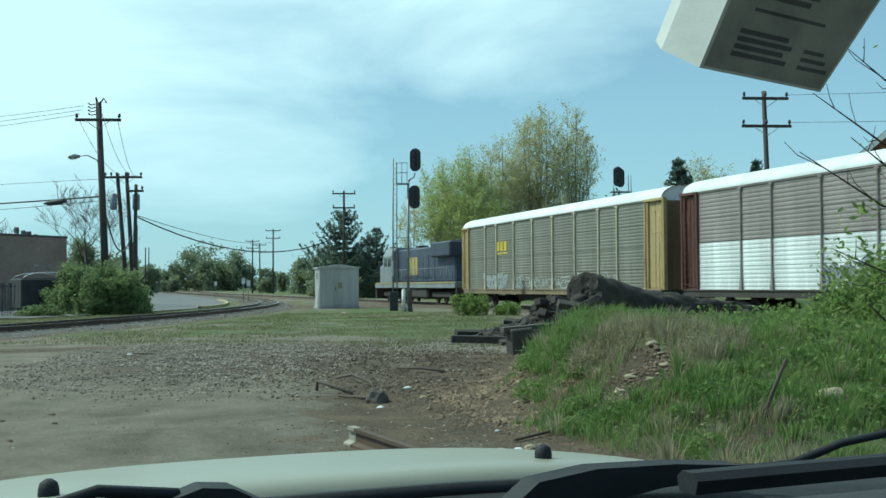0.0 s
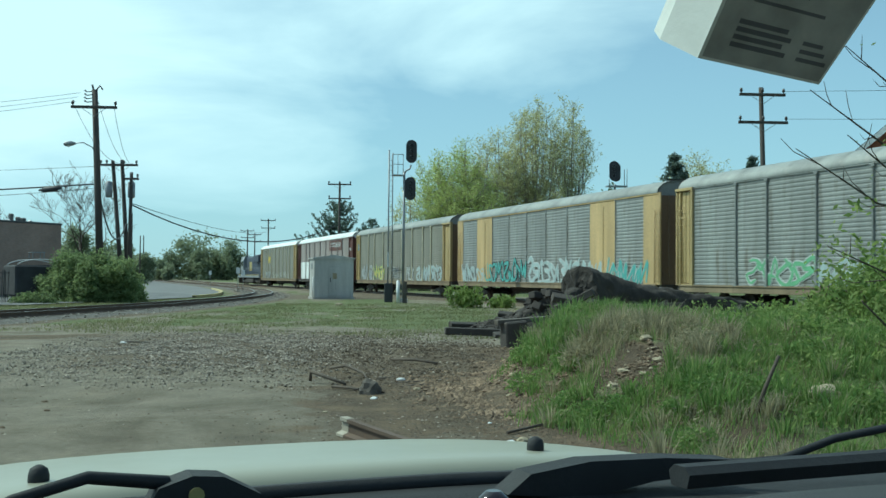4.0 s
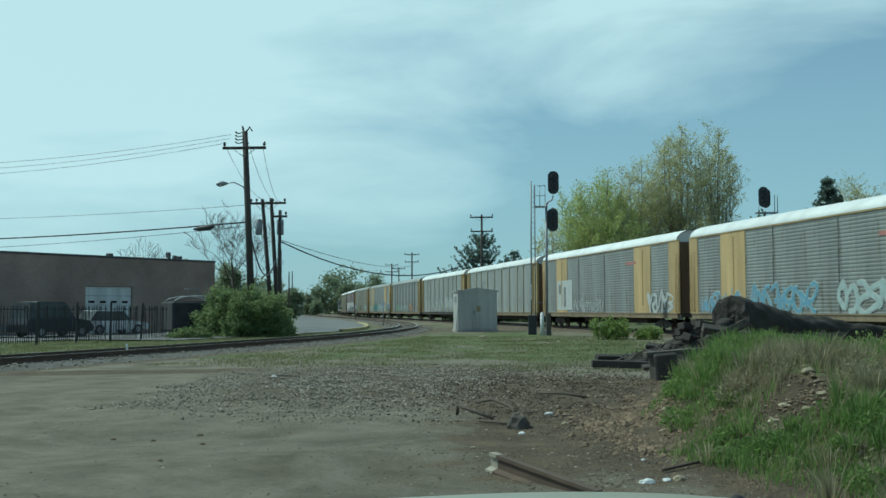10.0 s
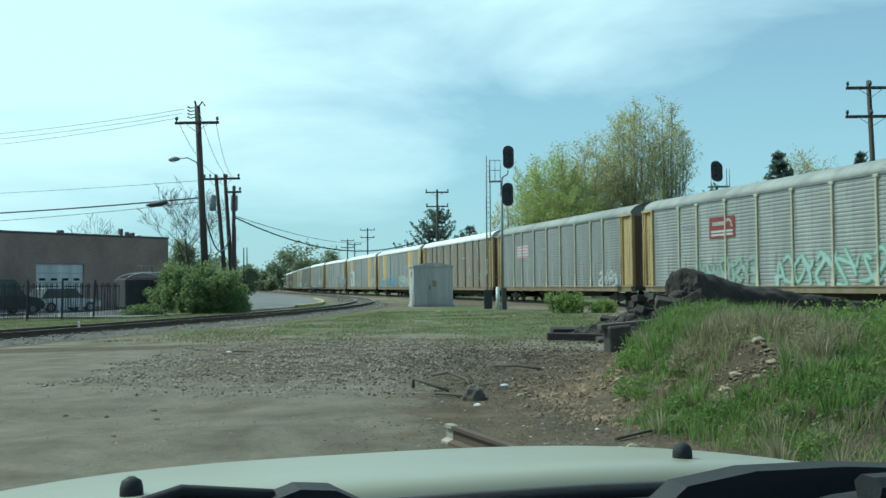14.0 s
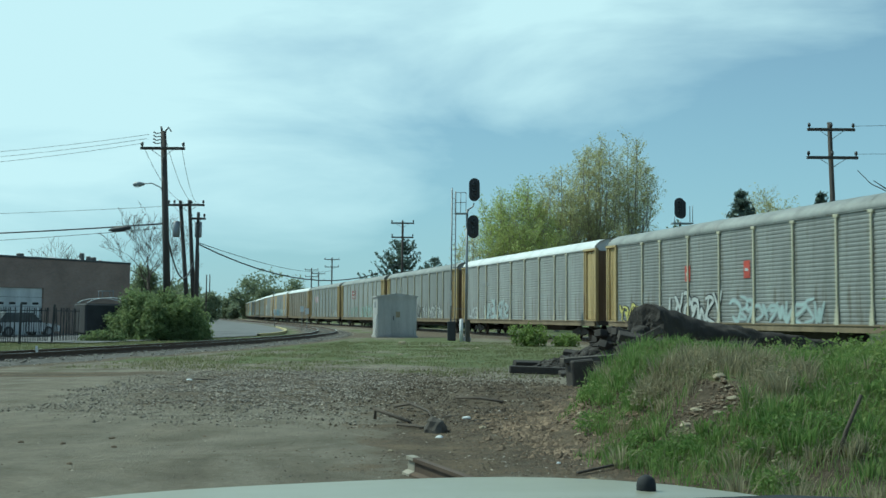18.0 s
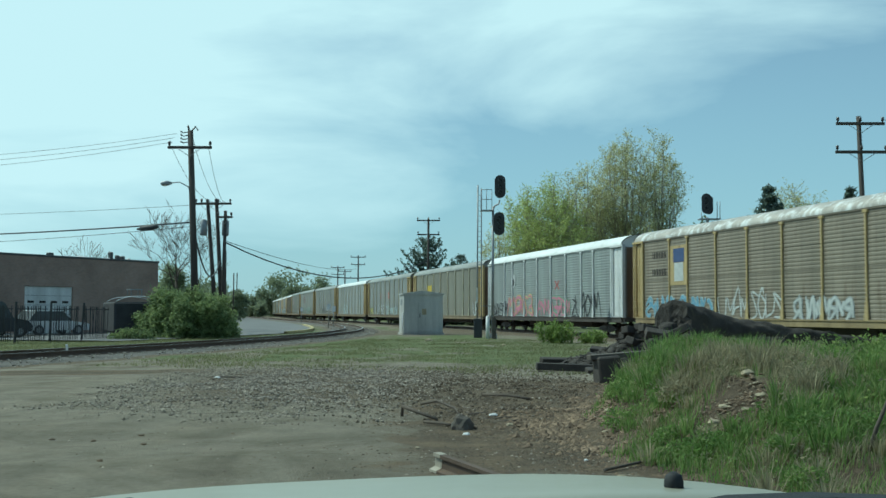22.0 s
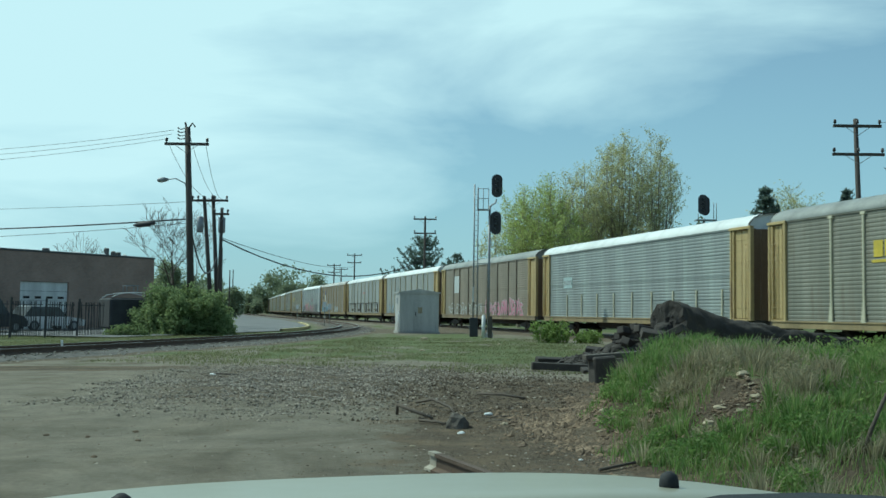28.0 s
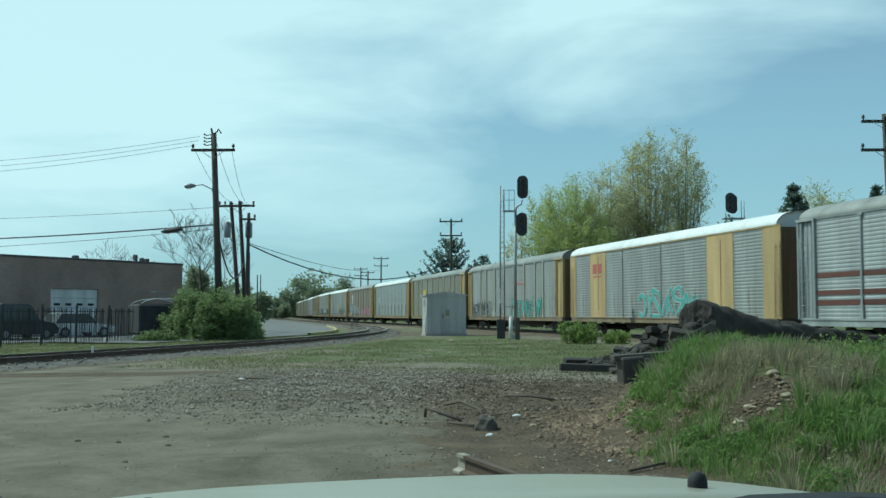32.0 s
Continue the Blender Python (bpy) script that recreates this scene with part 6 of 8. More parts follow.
# a brick house whose gable shows over the train
hs = thing("brick_house", "red brick house with a pale gable edge behind the train", "house", pose(33.3, 60, 0, 0, 0, -28))
mhouse = surf("red_house_brick", (0.30, 0.115, 0.07), 0.9, big=0.6)
part("wall", Acc().extrude([(-4, 0), (4, 0), (4, 9.3), (0, 12.7), (-4, 9.3)], 0, 9, axis=1), mhouse, hs)
part("roof", Acc().extrude([(-4.5, 8.9), (0, 12.75), (4.5, 8.9), (4.5, 9.15), (0, 13.0), (-4.5, 9.15)], -0.4, 9.4, axis=1), M_COPING, hs)
for s in (1, -1):
    part("gable_trim", Acc().box(-0.1, 5.7, -0.46, -0.41, -0.32, -0.02, 0, Matrix.Translation((0, 0, 12.98)) @ Matrix.Scale(s, 4, (1, 0, 0)) @ Matrix.Rotation(radians(40.5), 4, "Y")), M_WHITE, hs, "white gable trim")


# ---- plants ----
def leaf_cloud(acc, rng, centre, spread, count, size, droop=0.0, long=1.0):
    """Small folded leaves scattered round a place."""
    for _ in range(count):
        c = Vector(centre) + Vector((rng.gauss(0, spread[0]), rng.gauss(0, spread[1]), rng.gauss(0, spread[2])))
        d = Vector((rng.uniform(-1, 1), rng.uniform(-1, 1), rng.uniform(-0.8, 0.8) - droop)).normalized()
        u = d.cross(Vector((rng.uniform(-1, 1), rng.uniform(-1, 1), rng.uniform(-1, 1)))).normalized()
        s = size * rng.uniform(0.6, 1.3)
        acc.add([c - d * s * long, c + u * s * 0.5, c + d * s * long, c - u * s * 0.5], [(0, 1, 2), (0, 2, 3)])


def leaf_batch(acc, seed, centres, spread, count, size, long=1.0, rise=0.0):
    """The same for many places at once: count leaves round each centre."""
    g = np.random.default_rng(seed)
    c = np.repeat(np.array([tuple(q) for q in centres]), count, axis=0)
    m = len(c)
    c = c + g.normal(0, 1, (m, 3)) * np.array(spread)
    d = g.uniform(-1, 1, (m, 3)) + np.array((0, 0, rise))
    d /= np.linalg.norm(d, axis=1)[:, None]
    u = np.cross(d, g.uniform(-1, 1, (m, 3)))
    u /= np.linalg.norm(u, axis=1)[:, None] + 1e-9
    s = size * g.uniform(0.6, 1.3, (m, 1))
    vs = np.stack([c - d * s * long, c + u * s * 0.5, c + d * s * long, c - u * s * 0.5], axis=1).reshape(-1, 3)
    base = len(acc.v) + 4 * np.arange(m)[:, None]
    fs = np.stack([base + np.array([[0, 1, 2]]), base + np.array([[0, 2, 3]])], axis=1).reshape(-1, 3)
    acc.v.extend(map(tuple, vs.tolist()))
    acc.f.extend(map(tuple, fs.tolist()))
    acc.smooth.extend([False] * len(fs))


def grow(segs, tips, rng, p, d, length, r, depth, spread, up):
    """Splits a limb into thinner limbs; segs collects bars, tips the twig ends."""
    n = 3
    pts, rad = [p.copy()], [r]
    for k in range(n):
        d = (d + Vector((rng.gauss(0, 0.10), rng.gauss(0, 0.10), rng.gauss(0, 0.06) + up * 0.08))).normalized()
        p = p + d * (length / n)
        pts.append(p.copy())
        rad.append(r * (1 - 0.45 * (k + 1) / n))
    segs.append((pts, rad, depth))
    if depth == 0:
        tips.append((p.copy(), d.copy()))
        tips.append((pts[1].lerp(pts[2], 0.5), d.copy()))
        return
    for k in range(rng.choice((2, 3, 3))):
        a = rng.random() * 6.28
        side = Vector((math.cos(a), math.sin(a), rng.uniform(-0.1, 0.3)))
        nd = (d * (1.0 - spread * 0.35) + side * spread + Vector((0, 0, up * 0.25))).normalized()
        q = pts[-1] if k == 0 else pts[rng.choice((1, 2))].lerp(pts[-1], rng.random())
        grow(segs, tips, rng, q, nd, length * rng.uniform(0.62, 0.85), rad[-1] * rng.uniform(0.65, 0.9), depth - 1, spread, up)


def broad_tree(label, x, y, h, seed, bark, leaves, per_tip, leaf, spread=0.45, up=0.9, depth=4, stems=1, trunk=0.25, name="tree", cloud=0.35, lean=(0, 0), thin=0.012):
    rng = random.Random(seed)
    t = thing(name, label, "tree", pose(x, y, 0), "trees")
    segs, tips = [], []
    for s in range(stems):
        d = Vector((rng.gauss(0, 0.07) + lean[0], rng.gauss(0, 0.07) + lean[1], 1)).normalized()
        grow(segs, tips, rng, Vector((s * 0.5 - stems * 0.25, 0, -0.1)), d, h * 0.30, h * 0.016 * (1.2 - 0.1 * stems), depth, spread, up)
    zmax = max(q.z for q, _ in tips)
    k = h / zmax
    trunk_acc, limb_acc = Acc(), Acc()
    for pts, rad, dep in segs:
        pts = [q * k for q in pts]
        (trunk_acc if dep >= depth - 1 else limb_acc).tube(pts, [max(thin, r * k) for r in rad], 7 if dep >= depth - 1 else 4, caps=False)
    part("trunk", trunk_acc, bark, t)
    part("branchwork", limb_acc, bark, t)
    if per_tip:
        crown = Acc()
        for q, d in tips:
            leaf_cloud(crown, rng, q * k, (cloud, cloud, cloud * 1.2), per_tip, leaf)
        part("crown", crown, leaves, t)
    return t


def poplar(label, x, y, h, w, seed, leaves, spires, full=1.0, leaf=0.10, low=0.22):
    """An upright crown: a fan of steep spires, each a limb with short leafy shoots, and gaps between."""
    rng = random.Random(seed)
    t = thing("tree", label, "tree", pose(x, y, 0), "trees")
    trunk, limb, crown = Acc(), Acc(), Acc()
    fork = Vector((0, 0, h * low))
    trunk.tube([(0, 0, -0.1), fork * 0.5, fork], [h * 0.020, h * 0.017, h * 0.014], 8, caps=False)
    spots = []
    for s in range(spires):
        f = (s + 0.5) / spires
        a, r = s * 2.4 + rng.uniform(-0.3, 0.3), math.sqrt(f) * rng.uniform(0.85, 1.05)
        top = Vector((math.cos(a) * r * w / 2, math.sin(a) * r * w / 2, h * (1.0 - 0.33 * r ** 1.9 + rng.uniform(-0.07, 0.04))))
        if s == 0:
            top.z = h
        foot = fork.lerp(Vector((0, 0, h * 0.55)), rng.random() * 0.7) if s else fork
        out = Vector((top.x, top.y, 0)) * 0.42
        spine = [foot]
        for k in range(1, 8):
            u = k / 7
            spine.append(foot.lerp(top, u) + out * math.sin(math.pi * u) * 0.8 + Vector((rng.gauss(0, 0.10), rng.gauss(0, 0.10), 0)))
        r0 = h * (0.0085 if s == 0 else 0.0036)
        limb.tube(spine, [r0 * (1 - 0.86 * k / 7) for k in range(8)], 5, caps=False)
        length = (top - foot).length
        n = int(length * 5.2 * full)
        for k in range(n):
            u = 0.10 + 0.90 * ((k + rng.random()) / n)
            i = min(6, int(u * 7))
            q = spine[i].lerp(spine[i + 1], u * 7 - i)
            reach = (0.50 + 1.20 * math.sin(math.pi * min(1, 0.28 + 0.62 * u)) ** 0.8) * rng.uniform(0.3, 1.1) * (w / 6) ** 0.5
            b = rng.random() * 6.28
            e = q + Vector((math.cos(b) * reach, math.sin(b) * reach, reach * rng.uniform(0.5, 1.3)))
            limb.tube([q, q.lerp(e, 0.55) + Vector((math.cos(b), math.sin(b), -0.3)) * reach * 0.1, e], [0.015, 0.010, 0.005], 3, caps=False)
            if rng.random() < 0.5 + 0.42 * u:
                for v in (0.4, 0.7, 1.0):
                    spots += [q.lerp(e, v)] * rng.choice((0, 1, 1, 2))
    leaf_batch(crown, seed, spots, (0.16, 0.16, 0.19), int(7.4 * full ** 0.5 + 0.5), leaf, 0.85, 0.2)
    part("trunk", trunk, M_BARK2, t)
    part("branchwork", limb, M_BARK2, t)
    part("crown", crown, leaves, t)
    return t


# tall young-leaved poplars beyond the train
for x, y, h, w, sd, m, n, fl, lbl in ((17.9, 112, 20.2, 7.0, 3, M_POPLAR, 26, 0.95, "tall poplar with thin yellow green spring leaves"), (21.9, 113, 20.4, 5.2, 8, M_POPLAR, 19, 0.85, "tall thin poplar with sparse yellow green leaves"),
                                      (13.6, 111, 16.6, 6.6, 5, M_POPLAR, 20, 1.0, "poplar with yellow green spring leaves"), (10.0, 109, 15.6, 5.6, 12, M_POPLAR2, 17, 1.2, "poplar with fresh green spring leaves"),
                                      (7.4, 111, 14.2, 5.0, 17, M_POPLAR2, 12, 1.3, "smaller poplar with fresh green leaves"), (15.6, 116, 13.6, 6.6, 21, M_POPLAR2, 12, 1.3, "leafy poplar standing behind the others"),
                                      (11.6, 107, 11.6, 6.4, 28, M_POPLAR2, 13, 1.4, "low leafy poplar in front of the others"), (19.6, 109, 11.6, 6.5, 29, M_POPLAR, 12, 1.0, "low spreading poplar under the tall ones"),
                                      (8.2, 108, 10.2, 5.8, 33, M_POPLAR2, 12, 1.4, "low bushy poplar with fresh green leaves"), (4.4, 108, 10.6, 3.2, 31, M_POPLAR, 6, 0.8, "thin sapling with sparse leaves")):
    poplar(lbl, x, y, h, w, sd, m, n, fl)


# bare trees by the brick building
broad_tree("leafless tree with twisted bare branches", -21.8, 86, 10.3, 45, M_BARK, None, 0, 0.1, spread=0.62, up=0.30, depth=6, stems=2, lean=(-0.03, 0), thin=0.009)
broad_tree("small leafless tree behind the warehouse roof", -33.4, 98, 8.4, 44, M_BARK, None, 0, 0.1, spread=0.55, up=0.6, depth=5, thin=0.011)
broad_tree("small hazy green tree behind the poles", -29.5, 118, 6.4, 47, M_BARK, M_FARLEAF, 30, 0.14, spread=0.5, up=0.6, depth=4, cloud=0.35)


def conifer(label, x, y, h, w, seed, tiers=26, name="conifer", sweep=0.15, taper=1.0, dense=1.0):
    """Whorls of limbs, longest low down, whose tips turn up; needles thick along them."""
    rng = random.Random(seed)
    t = thing(name, label, "tree", pose(x, y, 0), "trees")
    part("trunk", Acc().tube([(0, 0, -0.1), (0.1, 0, h * 0.5), (0, 0, h)], [h * 0.022, h * 0.015, 0.03], 7), M_BARK, t)
    limbs, need = Acc(), Acc()
    spots = []
    for k in range(tiers):
        f = (k + rng.random()) / tiers
        z = h * (0.12 + 0.86 * f)
        r0 = w / 2 * (1 - f) ** taper
        for j in range(6):
            r = r0 * rng.uniform(0.55, 1.12) + 0.18
            a = rng.random() * 6.28
            d = Vector((math.cos(a), math.sin(a), 0))
            s = Vector((0, 0, z))
            mid, e = s + d * r * 0.55 + Vector((0, 0, -0.02 * r)), s + d * r + Vector((0, 0, r * sweep * rng.uniform(0.6, 1.6)))
            limbs.tube([s, mid, e], [0.05, 0.03, 0.010], 4, caps=False)
            m = max(3, int(r * 5 * dense))
            for i in range(m):
                u = 0.15 + 0.85 * i / (m - 1)
                spots.append(s.lerp(mid, u / 0.55) if u < 0.55 else mid.lerp(e, (u - 0.55) / 0.45))
    leaf_batch(need, seed, spots, (0.12, 0.12, 0.10), 8, 0.14, 1.5, 0.5)
    part("branchwork", limbs, M_BARK, t)
    part("foliage", need, M_CONIFER, t)
    return t


conifer("dark spreading spruce with upturned limbs beyond the train", -3.1, 137, 11.2, 11.0, 23, 20, "spruce", 0.42, 0.62, 0.9)
conifer("dark low spruce beside its taller neighbour", 1.2, 140, 9.0, 8.0, 27, 16, "spruce", 0.40, 0.62, 0.9)
conifer("dark conifer behind the train", 23.1, 78, 11.0, 8.6, 6, 30, dense=0.5)
conifer("small dark conifer top far behind the train", 34.2, 92, 12.6, 6.4, 16, 30, dense=0.5)
poplar("pale green round tree behind the train", 26.7, 84, 11.4, 5.4, 51, M_POPLAR, 16, 1.3, 0.08)
broad_tree("thin leafy sapling behind the train", 18.6, 76, 7.9, 53, M_BARK, M_FARLEAF, 6, 0.16, spread=0.6, up=0.4, depth=3, cloud=0.3)


def shrub(label, x, y, w, d, h, n, leaf, m, seed, name="shrub"):
    rng = random.Random(seed)
    d0 = d
    s = thing(name, label, "shrub", pose(x, y, 0), "shrubs")
    st, lv = Acc(), Acc()
    for k in range(16):
        a = rng.random() * 6.28
        r = math.sqrt(rng.random())
        st.tube([(rng.gauss(0, w * 0.08), rng.gauss(0, d * 0.08), -0.05), (math.cos(a) * r * w * 0.25, math.sin(a) * r * d * 0.25, h * 0.4), (math.cos(a) * r * w * 0.45, math.sin(a) * r * d * 0.45, h * (1 - 0.5 * r * r))], [0.03, 0.02, 0.008], 4, caps=False)
    off = rng.random() * 40
    for k in range(n):
        a, e = rng.random() * 6.28, math.asin(rng.uniform(-0.12, 1.0))
        d = Vector((math.cos(a) * math.cos(e), math.sin(a) * math.cos(e), math.sin(e)))
        r = (0.84 + 0.28 * noise.noise(d * 2.6 + Vector((off, 0, 0))) + 0.20 * noise.noise(d * 6.5 + Vector((0, off, 0)))) * (1 - 0.45 * rng.random() ** 2.2) + abs(rng.gauss(0, 0.07))
        leaf_cloud(lv, rng, (d.x * r * w / 2, d.y * r * d0 / 2, 0.10 * h + d.z * r * h * 0.9), (leaf * 0.4,) * 3, 1, leaf)
    part("stems", st, M_BARK, s)
    part("foliage", lv, m, s)
    return s


shrub("large rounded green shrub in front of the utility pole", -14.75, 60.0, 5.8, 4.4, 2.9, 36000, 0.085, M_BUSH, 2)
shrub("green shrub trailing off beside the road", -12.9, 62.0, 1.6, 2.2, 0.9, 2600, 0.075, M_BUSH, 4)
shrub("low green shrub at the building corner", -17.4, 62.5, 2.6, 2.4, 1.6, 3000, 0.11, M_BUSH, 6)


def weed_clump(label, x, y, w, d, h, stems, seed):
    """Leaning stalks of uneven height that fan out of one patch, leafy from foot to tip."""
    rng = random.Random(seed)
    t = thing("weed_clump", label, "weeds", pose(x, y, 0), "shrubs")
    st, lv, spots = Acc(), Acc(), []
    for _ in range(stems):
        a, r = rng.random() * 6.28, math.sqrt(rng.random())
        p = Vector((math.cos(a) * r * w * 0.42, math.sin(a) * r * d * 0.42, -0.03))
        e = p + Vector((p.x * 0.25 + rng.gauss(0, 0.12), p.y * 0.25 + rng.gauss(0, 0.12), h * (1.0 - 0.45 * r * r) * rng.uniform(0.45, 1.1)))
        m = p.lerp(e, 0.5) + Vector((rng.gauss(0, 0.05), rng.gauss(0, 0.05), 0))
        st.tube([p, m, e], [0.012, 0.009, 0.004], 3, caps=False)
        spots += [p.lerp(m, 0.5), m, m.lerp(e, 0.4), m.lerp(e, 0.8), e]
    leaf_batch(lv, seed, spots, (0.09, 0.09, 0.08), 6, 0.075, 1.5, 0.5)
    tagged(part("stalks", st, M_WEED, t), kind="stuff")
    tagged(part("foliage", lv, M_WEED, t), kind="stuff")


weed_clump("low bright green weeds beside the main track", 5.2, 53.5, 1.9, 1.4, 1.25, 46, 7)
weed_clump("thin green weeds beside the main track", 6.9, 53.0, 1.2, 1.0, 0.7, 30, 9)
shrub("small green weeds beside the fence", -16.5, 55.5, 2.6, 1.0, 0.6, 1500, 0.08, M_BUSH, 8, "weed_clump")
for k, (x, y, w, h) in enumerate(((-5.5, 150, 6, 3.6), (-2.0, 148, 5, 3.0), (0.6, 138, 4, 2.6), (3.6, 128, 4, 2.6), (7.2, 122, 5, 3.0))):
    shrub("green roadside shrub beyond the hut", x, y, w, 3.0, h, 2200, 0.20, M_FARLEAF, 60 + k)


def far_woods():
    """Rows of leafy crowns that close the distance."""
    rng = random.Random(77)
    acc = Acc()
    spots = [(rng.uniform(-90, -50), rng.uniform(170, 320), rng.uniform(5, 9)) for _ in range(24)]
    spots += [(rng.uniform(-30, 30), rng.uniform(200, 330), rng.uniform(4, 7)) for _ in range(24)]
    spots += [(rng.uniform(25, 90), rng.uniform(110, 160), rng.uniform(5, 8.5)) for _ in range(26)]
    spots = [q for q in spots if abs(off_main(q[0], q[1])) > 7]
    spots += [(-60, 402, 16.2), (-65.5, 404, 13.8), (-69.5, 398, 10.5), (-55, 400, 12.0), (-49.5, 396, 14.0), (-46.5, 400, 11.5), (-62.5, 410, 11.0), (-52.5, 410, 10.0), (-58, 394, 10.5), (-43, 398, 8.5)]
    spots += [(-70, 330, 6), (-66, 335, 7), (-62, 340, 6), (-75, 325, 7.5), (-80, 320, 7), (-58.5, 330, 4.5)]
    y = 150.0
    while y < 250:  # a ragged hedge line on both sides of the tracks
        for x in [-0.215 * y + rng.uniform(-3, 3), -0.185 * y + rng.uniform(-3, 2), -0.25 * y + rng.uniform(-4, 3), -0.045 * y + rng.uniform(-4, 3), -0.015 * y + rng.uniform(-4, 4), 0.02 * y + rng.uniform(-4, 4)]:
            if off_curve(x, y) > 7 and abs(off_main(x, y)) > 6.5 and (x > -0.1 * y or y > 185):
                spots.append((x, y, rng.uniform(3.6, 7.2)))
        y += rng.uniform(5, 9)
    for i, (x, y, h) in enumerate(spots):
        tufts = []
        for k in range(16):
            a, r = rng.random() * 6.28, math.sqrt(rng.random())
            z = h * rng.uniform(0.08, 0.97)
            rr = h * 0.36 * math.sqrt(max(0.05, 1 - ((z / h - 0.45) / 0.6) ** 2))
            tufts.append((x + math.cos(a) * r * rr, y + math.sin(a) * r * rr, z))
        leaf_batch(acc, 500 + i, tufts, (h * 0.10,) * 3, 100, 0.10 + 0.0011 * y)
    return tagged(part("far_woods", acc, M_FARLEAF), "hazy green trees in the distance", "trees", kind="stuff")


far_woods()


def blades(name, label, count, place, h0, h1, width, m, seed):
    rng = random.Random(seed)
    acc = Acc()
    made = 0
    for _ in range(count * 3):
        if made >= count:
            break
        q = place(rng)
        if q is None:
            continue
        made += 1
        x, y, z = q
        h = rng.uniform(h0, h1) * (0.55 + 0.9 * max(0, noise.noise(Vector((x * 1.7, y * 1.7, 5)))) + 0.8 * max(0, noise.noise(Vector((x * 4.5, y * 4.5, 8)))))
        a = rng.random() * 6.28
        wx, wy = math.cos(a) * width * rng.uniform(0.6, 1.2), math.sin(a) * width * rng.uniform(0.6, 1.2)
        bend = 3.0 * noise.noise(Vector((x * 1.3, y * 1.3, 12)))
        lx, ly = (rng.gauss(0, 0.34) + 0.16 * math.cos(bend)) * h, (rng.gauss(0, 0.34) + 0.16 * math.sin(bend)) * h
        acc.add([(x - wx, y - wy, z - 0.02), (x + wx, y + wy, z - 0.02), (x + lx * 0.4 + wx * 0.7, y + ly * 0.4 + wy * 0.7, z + h * 0.6), (x + lx * 0.4 - wx * 0.7, y + ly * 0.4 - wy * 0.7, z + h * 0.6), (x + lx, y + ly, z + h)], [(0, 1, 2, 3), (3, 2, 4)])
    return tagged(part(name, acc, m), label, "grass", kind="stuff")


def mound_cover(x, y):
    """How thick grass stands, how green, and how brushy, at a place on the mound."""
    edge = mound_edge(y) + 0.02 + 0.75 * smooth01(11.0, 13.2, y) + 0.40 * noise.noise(Vector((y * 0.9, 3, 1))) + 0.2 * noise.noise(Vector((y * 3.1, x, 1)))
    thick = smooth01(edge - 0.30, edge + 0.45, x)
    front = 1 - smooth01(8.6, 10.4, y + 0.5 * noise.noise(Vector((x, y, 30))))
    thick *= 1 - 0.62 * front * (1 - smooth01(3.4, 4.8, x))
    bare = math.exp(-((x - 2.84) / 0.50) ** 2 - ((y - 11.05) / 0.46) ** 2) + 0.8 * math.exp(-((x - 3.20) / 0.26) ** 2 - ((y - 11.6) / 0.6) ** 2)
    thick *= max(0.0, 1 - 1.25 * bare)
    patch = noise.noise(Vector((x * 1.1, y * 1.1, 2))) + 0.6 * noise.noise(Vector((x * 2.9, y * 2.9, 4)))
    crest = math.exp(-((x - 3.45) / 0.85) ** 2 - ((y - 12.3) / 1.4) ** 2)
    brush = smooth01(0.25, 0.70, crest * 1.55 + 0.45 * patch) + 0.85 * front * smooth01(-0.1, 0.4, patch + 0.2) * (1 - smooth01(3.4, 4.6, x))
    return thick, patch, min(1.0, brush)


def on_mound(kind):
    def place(rng):
        x, y = rng.uniform(1.2, 9.0), rng.uniform(6.2, 18)
        thick, patch, brush = mound_cover(x, y)
        if rng.random() > thick * (0.66 + 0.8 * patch):
            return None
        k = brush if kind == "brush" else ((1 - brush) * (0.25 + 0.75 * smooth01(-0.35, 0.35, -patch)) * 0.6 if kind == "dry" else 1 - 0.93 * brush)
        return (x, y, land(x, y)) if rng.random() < k else None
    return place


blades("mound_grass", "lush green grass over the earth mound", 120000, on_mound("grass"), 0.06, 0.20, 0.007, M_GRASS, 5)
blades("dry_grass", "dry straw coloured grass stalks on the mound", 40000, on_mound("dry"), 0.08, 0.24, 0.0045, M_DRY, 6)
blades("grey_brush", "grey green twiggy brush on the crest of the mound", 56000, on_mound("brush"), 0.08, 0.27, 0.005, M_BRUSH, 16)


